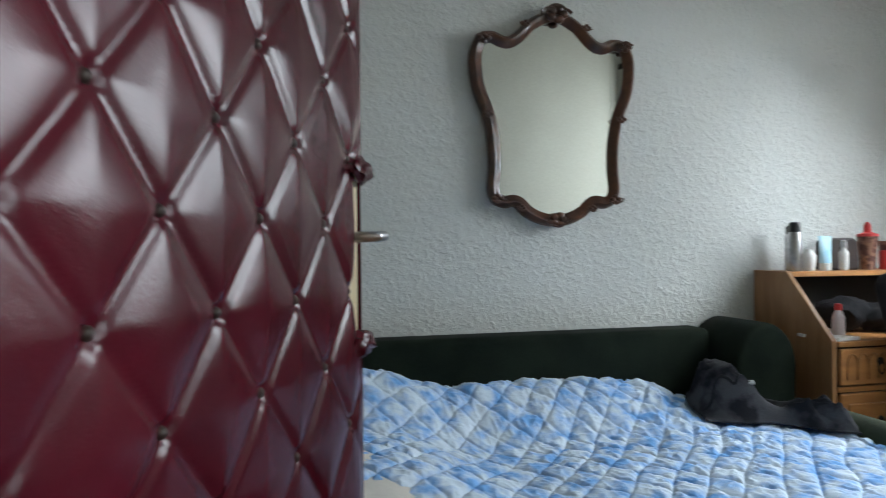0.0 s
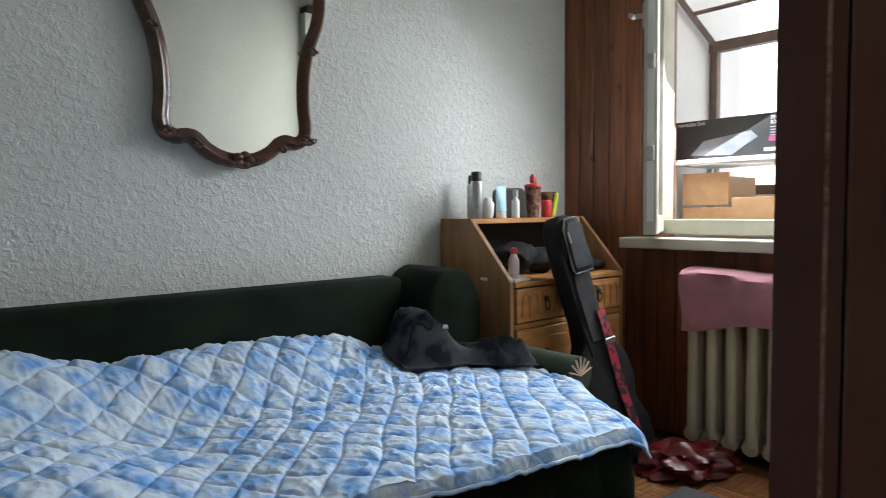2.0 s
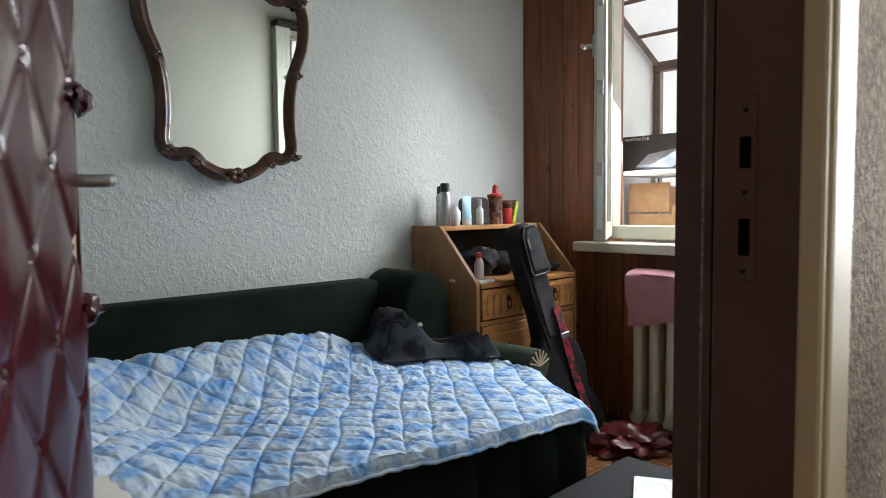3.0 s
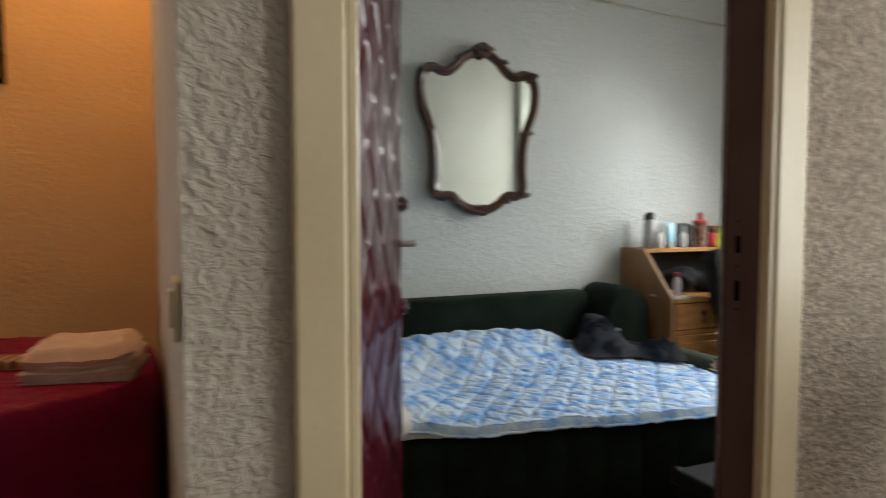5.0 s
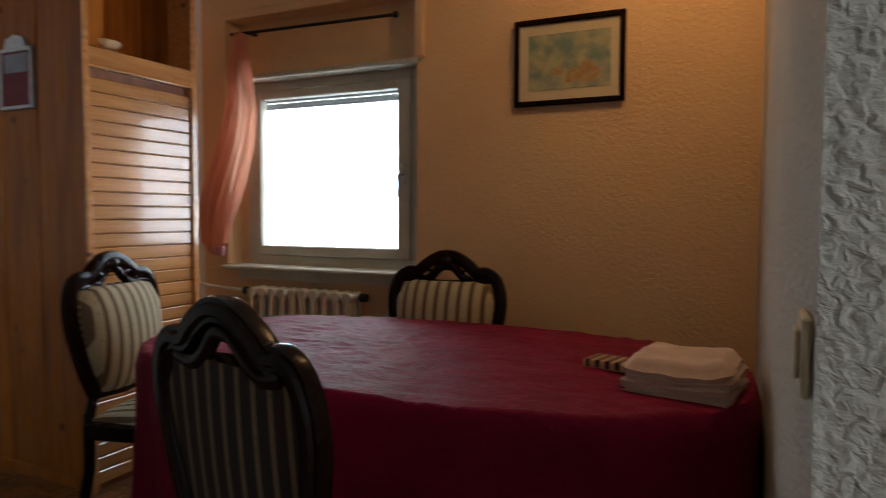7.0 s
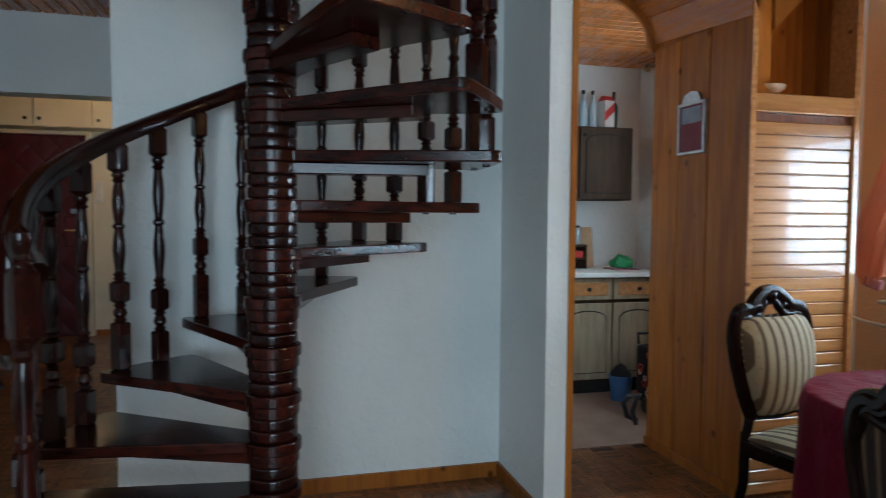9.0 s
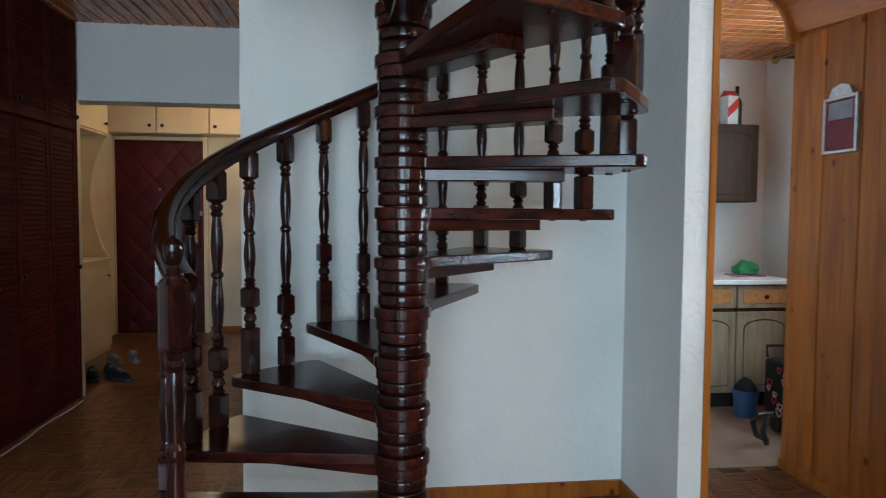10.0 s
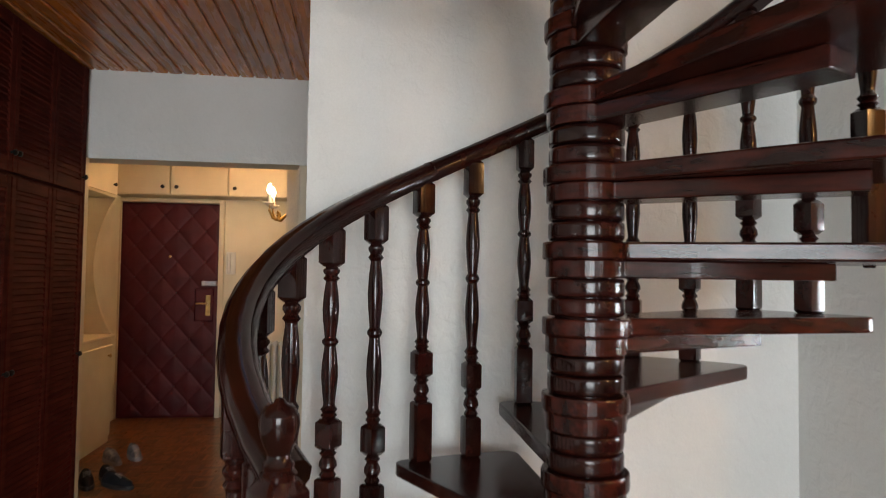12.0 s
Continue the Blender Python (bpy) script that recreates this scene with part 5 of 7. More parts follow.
# ---- dining window ----
win2 = thing("window_2", "white dining room window with a half raised roller shutter", "window", kind="structure")
part("window_frame", boxes([(-3.31, -3.262, 3.13, 3.20, 0.885, 1.86), (-2.32, -2.25, 3.13, 3.20, 0.885, 1.86), (-3.262, -2.32, 3.13, 3.20, 1.80, 1.86), (-3.262, -2.32, 3.13, 3.20, 0.885, 0.94)], 0.004), WINDOW_PAINT, win2)
sash2 = part("sash", boxes([(-3.262, -3.212, 3.115, 3.17, 0.94, 1.80), (-2.39, -2.32, 3.115, 3.17, 0.94, 1.80), (-3.212, -2.39, 3.115, 3.17, 1.755, 1.80), (-3.212, -2.39, 3.115, 3.17, 0.94, 0.99)], 0.005), WINDOW_PAINT, win2)
p2 = part("pane", bx(-3.216, -2.385, 3.140, 3.146, 0.985, 1.76), CLEAR, sash2)
p2.visible_shadow = False
hb = bx(-2.365, -2.345, 3.105, 3.115, 1.30, 1.40, bevel=0.003)
tube([(-2.355, 3.11, 1.345), (-2.355, 3.07, 1.345), (-2.355, 3.06, 1.34), (-2.355, 3.06, 1.24)], 0.009, 8, hb)
part("handle", hb, STEEL, sash2)
part("sill", bx(-3.36, -2.22, 2.965, 3.14, 0.872, 0.890, bevel=0.005), WINDOW_PAINT, win2)
part("apron", bx(-3.30, -2.26, 3.035, 3.0495, 0.82, 0.871), WINDOW_PAINT, win2)
part("head_rail", bx(-3.34, -2.235, 3.025, 3.14, 1.845, 1.868, bevel=0.004), WINDOW_PAINT, win2)
part("recess_trim", boxes([(-3.40, -3.36, 3.025, 3.0495, 0.89, 2.20), (-2.25, -2.205, 3.025, 3.0495, 1.868, 2.20), (-3.36, -2.25, 3.025, 3.0495, 2.16, 2.20)], 0.004), PEACH_WALL, win2)
shutter = part("shutter", boxes([(-3.262, -2.32, 3.205, 3.213, 1.715 + i * 0.035, 1.747 + i * 0.035) for i in range(5)], 0.002), mat("grey_shutter_slats", (0.34, 0.36, 0.38), (0.27, 0.29, 0.31), 8, 0.4, fine=0.05), win2)

# White bars paint the daylight that shows through the shutter slots.
for i in range(22):
    part("slot", bx(-3.225 + i * 0.038, -3.203 + i * 0.038, 3.2030, 3.2048, 1.748, 1.754), PORCELAIN, shutter)

rod = thing("curtain_rod", "thin dark curtain rod in the window recess", "curtain rod")
part("rod", tube([(-3.30, 3.00, 2.075), (-2.33, 3.00, 2.06)], 0.008, 8), IRON, rod, smooth=True)
part("finial", lathe([(0.008, 0), (0.016, 0.006), (0.014, 0.02), (0.004, 0.026)], 12), IRON, rod, smooth=True, m=pose(-2.345, 3.0, 2.06, 0, 90, 0))
part("bracket", bx(-3.19, -3.17, 3.0, 3.05, 2.065, 2.08), IRON, rod)


def curtain_place(u, v):
    z = 2.07 - 1.06 * v
    w = 0.05 + 0.18 * math.sin(min(1, v * 1.12) * math.pi * 0.62) - 0.08 * smoothstep(0.78, 1.0, v)
    cx = -3.23 - 0.19 * smoothstep(0.30, 1.0, v) + 0.03 * math.sin(v * math.pi)
    f = math.sin(u * 2 * math.pi * 5) * 0.022 * (0.5 + v * 0.5) + 0.012 * math.sin(u * 23 + v * 4)
    return (cx + (u - 0.5) * 2 * w * 0.62, 2.985 + f - 0.03 * math.sin(v * math.pi), z - 0.05 * smoothstep(0.8, 1, v) * math.cos((u - 0.5) * 3))


curtain = part("curtain", sheet(70, 60, curtain_place), SALMON, smooth=True)
tagged(curtain, "salmon curtain gathered beside the dining window", "curtain")
sm = SALMON.node_tree
tr_ = sm.nodes.new("ShaderNodeBsdfTranslucent")
tr_.inputs["Color"].default_value = (0.85, 0.45, 0.30, 1)
ms = sm.nodes.new("ShaderNodeMixShader")
ms.inputs["Fac"].default_value = 0.55
sm.links.new(sm.nodes["Principled BSDF"].outputs["BSDF"], ms.inputs[1])
sm.links.new(tr_.outputs["BSDF"], ms.inputs[2])
sm.links.new(ms.outputs["Shader"], sm.nodes["Material Output"].inputs["Surface"])
tie = part("curtain_tie", bx(-0.05, 0.05, -0.015, 0.02, -0.035, 0.02, bevel=0.012, seg=2), PINK, m=pose(-3.40, 2.985, 0.975, 0, 12, 0))
tagged(tie, "pink tie hanging from the gathered curtain", "curtain tie")
rad2 = radiator(10, 0.062, 0.62, 0.12, "ivory cast-iron radiator under the dining window", pose(-3.09, 2.94, 0.18), RADIATOR)
part("foot", bx(0.02, 0.05, -0.03, 0.03, -0.18, 0.012), RADIATOR, rad2)
part("foot", bx(0.50, 0.53, -0.03, 0.03, -0.18, 0.012), RADIATOR, rad2)
part("valve", lathe([(0.018, 0), (0.022, 0.01), (0.018, 0.05)], 12), IRON, rad2, smooth=True, m=pose(-0.09, 0, 0.59, 0, 90, 0))
part("valve", lathe([(0.018, 0), (0.022, 0.01), (0.018, 0.04)], 12), IRON, rad2, smooth=True, m=pose(0.60, 0, 0.59, 0, 90, 0))
part("pipe", tube([(-0.09, 0, 0.59), (-0.30, 0.0, 0.60), (-0.42, 0.02, 0.61)], 0.009, 8), RADIATOR, rad2)

picture = thing("framed_picture", "faded watercolour in a dark wood frame on the peach wall", "picture")
PX0, PX1, PZ0, PZ1 = -1.778, -1.318, 1.61, 1.967
part("frame", boxes([(PX0, PX0 + 0.022, 3.022, 3.046, PZ0, PZ1), (PX1 - 0.022, PX1, 3.022, 3.046, PZ0, PZ1), (PX0 + 0.022, PX1 - 0.022, 3.022, 3.046, PZ1 - 0.022, PZ1), (PX0 + 0.022, PX1 - 0.022, 3.022, 3.046, PZ0, PZ0 + 0.022)], 0.004), CHAIR_WOOD, picture)
part("mount", bx(PX0 + 0.02, PX1 - 0.02, 3.036, 3.044, PZ0 + 0.02, PZ1 - 0.02), mat("cream_mount_card", (0.62, 0.50, 0.33), None, 6, 0.7), picture)
PAINT = mat("faded_watercolour", (0.16, 0.22, 0.18), (0.38, 0.34, 0.20), 16, 0.6, detail=9, spread=(0.38, 0.62), fine=0.2, fscale=40)
part("painting", bx(PX0 + 0.062, PX1 - 0.058, 3.0335, 3.0362, PZ0 + 0.065, PZ1 - 0.065), PAINT, picture)

BOAT = mat("ochre_brushwork", (0.32, 0.17, 0.07), (0.40, 0.28, 0.12), 40, 0.6, detail=8, fine=0.3)
part("painted_boat", prism([(-1.56, 1.70), (-1.44, 1.695), (-1.41, 1.74), (-1.45, 1.765), (-1.47, 1.80), (-1.50, 1.765), (-1.55, 1.745)], 3.0325, 3.0337), BOAT, picture)
part("painted_boat", prism([(-1.62, 1.735), (-1.57, 1.73), (-1.565, 1.76), (-1.60, 1.765)], 3.0325, 3.0337), BOAT, picture)

# ---- dining table, cloth, things on it ----
TC = Vector((-1.735, 2.07))
TA, TB = 0.90, 0.50
table = thing("dining_table", "long oval dining table hidden under a cloth", "table")


def oval(a, k=1.0, n=2.7):
    c, s = math.cos(a), math.sin(a)
    return Vector((TC.x + TA * k * (abs(c) ** (2 / n)) * (1 if c >= 0 else -1), TC.y + TB * k * (abs(s) ** (2 / n)) * (1 if s >= 0 else -1)))


part("tabletop", prism([tuple(oval(2 * math.pi * i / 48, 0.985)) for i in range(48)], 0.72, 0.752, axis="z"), CHAIR_WOOD, table)
for sx in (-1, 1):
    for sy in (-1, 1):
        part("leg", lathe([(0.025, 0), (0.03, 0.05), (0.022, 0.1), (0.035, 0.5), (0.04, 0.55), (0.03, 0.6), (0.045, 0.72)], 12, x=TC.x + sx * 0.55, y=TC.y + sy * 0.28), CHAIR_WOOD, table, smooth=True)
bm = bmesh.new()
NA, prevr = 220, None
for k in [i / 40 for i in range(40)] + [0.985, 1.0]:
    rg = []
    for i in range(NA):
        a = 2 * math.pi * i / NA
        p = oval(a, max(k, 0.001))
        z = 0.757 + 0.004 * noise.noise((p.x * 7, p.y * 7, 0.3)) + 0.005 * (1 - 2 * abs(noise.noise((p.x * 12 + p.y * 5, p.y * 16, 7)))) - (0.006 if k == 1.0 else 0) + 0.0035 * (math.exp(-((p.x + 1.62 + 0.10 * p.y) / 0.012) ** 2) + math.exp(-((p.y - 2.03) / 0.012) ** 2))
        rg.append(bm.verts.new((p.x, p.y, z)))
    if prevr:
        for i in range(NA):
            bm.faces.new((prevr[i], prevr[(i + 1) % NA], rg[(i + 1) % NA], rg[i]))
    prevr = rg
for j in range(1, 13):
    t = j / 12
    rg = []
    for i in range(NA):
        a = 2 * math.pi * i / NA
        p = oval(a)
        out_ = Vector((math.cos(a) / TA, math.sin(a) / TB)).normalized()
        f = 0.015 + 0.022 * t * (math.sin(a * 13 + 0.6 * math.sin(a * 5)) + 0.5 * math.sin(a * 29))
        d = 0.52 + 0.05 * math.cos(2 * a) + 0.02 * math.sin(a * 9)
        rg.append(bm.verts.new((p.x + out_.x * f, p.y + out_.y * f, 0.75 - d * t)))
    for i in range(NA):
        bm.faces.new((prevr[i], prevr[(i + 1) % NA], rg[(i + 1) % NA], rg[i]))
    prevr = rg
bmesh.ops.remove_doubles(bm, verts=bm.verts[:], dist=0.0005)
cloth = part("tablecloth", bm, BURGUNDY, smooth=True)
tagged(cloth, "burgundy tablecloth hanging over the oval table", "tablecloth")
fold = thing("folded_linen", "folded cream patterned linen on the table end", "linen", pose(-0.985, 1.955, 0.762, 0, 0, -8))


def linen_place(i):
    def place(u, v):
        a, c = 2 * u - 1, 2 * v - 1
        k = 1.0 - 0.06 * (a * c) ** 4
        x = 0.118 * a * k + 0.010 * noise.noise((v * 2.2, i * 1.7, 0.4)) + 0.005 * (i % 2)
        y = 0.122 * c * k + 0.010 * noise.noise((u * 2.2, i * 2.3, 5.4))
        edge = smoothstep(0.72, 1.0, max(abs(a), abs(c)))
        z = 0.002 + i * 0.0190 * (1 - 0.25 * edge) + 0.014 * noise.noise((u * 2.1, v * 2.1, 0.7)) * (i / 4) + 0.005 * noise.noise((u * 5, v * 5, i * 0.6)) - 0.006 * edge
        return (x, y, max(z, 0.001))
    return place


for i in range(5):
    part("layer", sheet(28, 26, linen_place(i), 0.016), FOLDED, fold, smooth=True)
bxs = thing("wooden_case", "small inlaid wooden case on the tablecloth", "case", pose(-1.150, 2.065, 0.762, 0, 0, -14))
part("body", bx(-0.085, 0.085, -0.045, 0.045, 0, 0.022, bevel=0.003), DRAWER_WOOD, bxs)
for i in range(6):
    part("inlay", bx(-0.078 + i * 0.027, -0.064 + i * 0.027, -0.0455, 0.0455, 0.004, 0.0235, bevel=0.001), WALNUT, bxs)


# ---- dining chairs ----
def chair(label, m):
    c = thing("dining_chair", label, "chair", m, "chairs round the table")
    # local: faces +y, back at y = -0.2
    def bk(z):
        return -0.20 - 0.10 * (z - 0.45)
    for sx in (-1, 1):
        part("leg", sweep([(sx * 0.20, 0.19, 0.40), (sx * 0.205, 0.20, 0.25), (sx * 0.20, 0.19, 0.08), (sx * 0.205, 0.205, 0.0)], ring(0.020, 8), up=(0, 1, 0), scale=[1.2, 1.0, 0.8, 0.95]), CHAIR_WOOD, c, smooth=True)
        part("leg", sweep([(sx * 0.185, -0.20, 0.45), (sx * 0.19, -0.20, 0.25), (sx * 0.195, -0.25, 0.0)], ring(0.019, 8), up=(0, 1, 0)), CHAIR_WOOD, c, smooth=True)
    part("seat_rail", boxes([(-0.225, 0.225, 0.17, 0.205, 0.37, 0.43), (-0.225, -0.19, -0.20, 0.17, 0.37, 0.43), (0.19, 0.225, -0.20, 0.17, 0.37, 0.43), (-0.19, 0.19, -0.215, -0.185, 0.37, 0.43)], 0.008), CHAIR_WOOD, c)
    part("seat", sheet(24, 24, lambda u, v: ((u - 0.5) * 0.45 * (0.88 + 0.12 * v), -0.20 + 0.41 * v, 0.425 + 0.055 * (math.sin(u * math.pi) * math.sin(v * math.pi)) ** 0.4)), UPHOLSTERY, c, "striped damask seat", smooth=True)
    # back frame: a loop that narrows to the seat
    L = [(0.145, 0.50), (0.185, 0.60), (0.215, 0.72), (0.225, 0.82), (0.205, 0.895), (0.165, 0.925), (0.125, 0.925), (0.09, 0.955), (0.04, 0.985), (0.0, 0.992)]
    pts = [(-x, bk(z), z) for x, z in L] + [(x, bk(z), z) for x, z in reversed(L[:-1])]
    pts = [tuple(p) for p in smooth_open([Vector(p) for p in pts], 3)]
    fr_ = part("back_frame", sweep(pts, [(-0.022, -0.014), (-0.013, -0.013), (-0.008, -0.021), (0.008, -0.021), (0.013, -0.013), (0.022, -0.014), (0.025, 0.0), (0.022, 0.018), (0.008, 0.024), (-0.008, 0.024), (-0.022, 0.018), (-0.025, 0.0)], up=(0, 1, 0)), CHAIR_WOOD, c, "carved dark wood back frame", smooth=True)
    part("cross_rail", sweep([(-0.16, bk(0.52), 0.515), (0, bk(0.52), 0.50), (0.16, bk(0.52), 0.515)], [(-0.018, -0.015), (0.018, -0.015), (0.018, 0.015), (-0.018, 0.015)], up=(0, 1, 0)), CHAIR_WOOD, c, smooth=True)
    for sx in (-1, 1):
        part("stile", sweep([(sx * 0.185, bk(0.45), 0.43), (sx * 0.165, bk(0.48), 0.48), (sx * 0.148, bk(0.52), 0.53)], ring(0.018, 8), up=(0, 1, 0)), CHAIR_WOOD, c, smooth=True)

    def half(z):
        zs = [(0.50, 0.135), (0.60, 0.170), (0.72, 0.198), (0.82, 0.205), (0.885, 0.17), (0.90, 0.10), (0.92, 0.0)]
        for (a, wa), (b_, wb) in zip(zs, zs[1:]):
            if z <= b_:
                return wa + (wb - wa) * (z - a) / (b_ - a)
        return 0.0

    def pad(side_):
        def place(u, v):
            z = 0.515 + (0.895 - 0.515) * v
            w = half(z) * (1.0 if v < 0.9 else 1.0)
            d = 0.105 * (max(0.0, math.sin(u * math.pi)) * max(0.0, math.sin(min(1, v * 0.96 + 0.02) ** 1.15 * math.pi))) ** 0.27
            return ((u - 0.5) * 2 * w, bk(z) + side_ * (0.004 + d), z)
        return place
    part("backrest", sheet(28, 28, pad(1)), UPHOLSTERY, c, "striped damask back pad", smooth=True)
    part("back_cover", sheet(28, 28, lambda u, v: ((u - 0.5) * 2 * half(0.515 + 0.38 * v), bk(0.515 + 0.38 * v) - 0.004 - 0.008 * math.sin(u * math.pi) * math.sin(v * math.pi), 0.515 + 0.38 * v)), BACKING, c, "dark striped back cover", smooth=True)
    # pierced crest
    crest = part("crest", sweep([tuple(p) for p in smooth_open([Vector((x, bk(z) + 0.002, z)) for x, z in ((-0.16, 0.895), (-0.11, 0.885), (-0.07, 0.905), (-0.03, 0.945), (0.0, 0.952), (0.03, 0.945), (0.07, 0.905), (0.11, 0.885), (0.16, 0.895))], 3)], ring(0.019, 10, 0.014), up=(0, 1, 0)), CHAIR_WOOD, c, smooth=True)
    for sx in (-1, 1):
        part("scroll", tube([(sx * (0.085 + 0.022 * math.cos(a)), bk(0.92) + 0.01, 0.918 + 0.02 * math.sin(a)) for a in [i * math.pi / 4 for i in range(8)]], 0.009, 6, closed=True), CHAIR_WOOD, crest, smooth=True)
        part("scroll", tube([(sx * (0.17 + 0.016 * math.cos(a)), bk(0.9) + 0.012, 0.905 + 0.014 * math.sin(a)) for a in [i * math.pi / 4 for i in range(8)]], 0.008, 6, closed=True), CHAIR_WOOD, crest, smooth=True)
    part("rosette", lathe([(0.028, 0), (0.024, 0.012), (0.008, 0.02)], 10), CHAIR_WOOD, crest, smooth=True, m=pose(0, bk(0.968) + 0.012, 0.970, -90, 0, 0))
    # brass nails along the pad
    nail = None
    for sx in (-1, 1):
        for i in range(15):
            z = 0.53 + 0.35 * i / 14
            mm = pose(sx * (half(z) - 0.003), bk(z) + 0.016, z)
            if nail is None:
                nb_ = bmesh.new()
                bmesh.ops.create_icosphere(nb_, subdivisions=1, radius=0.0055)
                nail = part("nail", nb_, BRASS, fr_, smooth=True, m=mm)
            else:
                again(nail, mm)
    return c


def smooth_open(pts, k):
    res = []
    n_ = len(pts)
    for i in range(n_ - 1):
        p0, p1, p2, p3 = pts[max(0, i - 1)], pts[i], pts[i + 1], pts[min(n_ - 1, i + 2)]
        for j in range(k):
            t = j / k
            res.append(0.5 * ((2 * p1) + (p2 - p0) * t + (2 * p0 - 5 * p1 + 4 * p2 - p3) * t * t + (3 * p1 - p0 - 3 * p2 + p3) * t ** 3))
    res.append(pts[-1])
    return res


ch = chair("dark carved dining chair with striped damask, its back to the hall", pose(-1.625, 1.46, 0, 0, 0, -14))
o = copy_thing(ch, pose(-1.93, 2.50, 0.0, 0, 0, 186))
tagged(o, "dark carved dining chair with striped damask, before the window wall")
o = copy_thing(ch, pose(-2.80, 2.12, 0, 0, 0, -77))
tagged(o, "dark carved dining chair with striped damask, beside the pine divider")

# ---- spiral stair ----
POLE = Vector((-3.005, 0.120))
RISE, STEP, SPAN, ROUT = 0.155, 27.5, 33.0, 0.735
stair = thing("spiral_staircase", "glossy dark mahogany spiral staircase with turned balusters", "staircase", pose(POLE.x, POLE.y, 0))


def tread_top(i):
    return 0.865 + RISE * (i - 3)


def lead(i):
    return 210.0 - STEP * (i - 3)


def wedge(r0, r1, span, thick):
    """A tread pointing along +x: hub, two edges, a slightly rounded end."""
    h = radians(span / 2)
    pts = []
    hub = [(r0 * math.cos(a), r0 * math.sin(a)) for a in [radians(40) + (radians(320) - radians(40)) * i / 46 for i in range(47)]]
    c = 0.055
    ce, se = r1 * math.cos(h), r1 * math.sin(h)
    d = Vector((ce, -se)).normalized()
    p0, p1, p2 = Vector((ce - d.x * c, -se - d.y * c)), Vector((ce + 0.006, -se)), Vector((ce + 0.010, -se + c))
    arc = [p0 * (1 - t) ** 2 + p1 * 2 * t * (1 - t) + p2 * t * t for t in [k / 6 for k in range(7)]]
    end = [(p.x, p.y) for p in arc] + [(ce + 0.014, 0.0)] + [(p.x, -p.y) for p in reversed(arc)]
    return prism(hub + end, -thick, 0, axis="z", bevel=0.005)


first_tread = first_arm = first_ring = None
RINGP = [(0.070, 0), (0.0755, 0.0015), (0.0780, 0.005), (0.0785, 0.011), (0.0785, 0.028), (0.0780, 0.034), (0.0755, 0.037), (0.070, 0.0385)]
for i in range(-1, 14):
    z = tread_top(i)
    mid = lead(i) - SPAN / 2
    mt, ma = pose(0, 0, z, 0, 0, mid), pose(0, 0, z - 0.0375, 0, 0, mid)
    if first_tread is None:
        first_tread = part("tread", wedge(0.090, ROUT, SPAN, 0.037), TREAD_WOOD, stair, m=mt)
        armb = [(0.083 * math.cos(a), 0.083 * math.sin(a)) for a in [radians(35) + radians(290) * k / 46 for k in range(47)]] + [(0.50, -0.045), (0.50, 0.045)]
        first_arm = part("arm", prism(armb, -0.036, 0, axis="z", bevel=0.003), TREAD_WOOD, stair, m=ma)
        first_ring = part("ring", lathe(RINGP, 40), MAHOGANY, stair, smooth=True, m=pose(0, 0, z - 0.0375 - 0.036 - 0.0395))
        again(first_ring, pose(0, 0, z - 0.0375 - 0.036 - 0.079))
    else:
        again(first_tread, mt)
        again(first_arm, ma)
        again(first_ring, pose(0, 0, z - 0.0375 - 0.036 - 0.0395, 0, 0, i * 40))
        again(first_ring, pose(0, 0, z - 0.0375 - 0.036 - 0.0792, 0, 0, i * 70))
part("base_block", lathe([(0.10, 0), (0.105, 0.02), (0.105, 0.05), (0.088, 0.07), (0.078, 0.095)], 28), MAHOGANY, stair, smooth=True)
part("core", lathe([(0.062, 0), (0.062, 3.4)], 20), MAHOGANY, stair, smooth=True)

RAIL_UP = 0.80


def rail_z(deg):
    return 0.865 + (210.0 - deg) * RISE / STEP + RAIL_UP


def turning(rows, segs=16):
    """One closed turned shape from (radius, height, square) rows; a square row has clipped corners."""
    bm = bmesh.new()
    rings = []
    for r, h, sq in rows:
        rg = []
        for k in range(segs):
            c, s = math.cos(2 * math.pi * k / segs), math.sin(2 * math.pi * k / segs)
            q = r * min(1 / max(abs(c), abs(s)), 1.34) if sq else r
            rg.append(bm.verts.new((q * c, q * s, h)))
        rings.append(rg)
    for a, b in zip(rings, rings[1:]):
        for k in range(segs):
            bm.faces.new((a[k], a[(k + 1) % segs], b[(k + 1) % segs], b[k]))
    bm.faces.new(list(reversed(rings[0])))
    bm.faces.new(rings[-1])
    return bm


def block(s, z0, z1, ch):
    """Rows of a square block with chamfered ends."""
    return [(s - ch, z0, 1), (s, z0 + ch, 1), (s, z1 - ch, 1), (s - ch, z1, 1)]


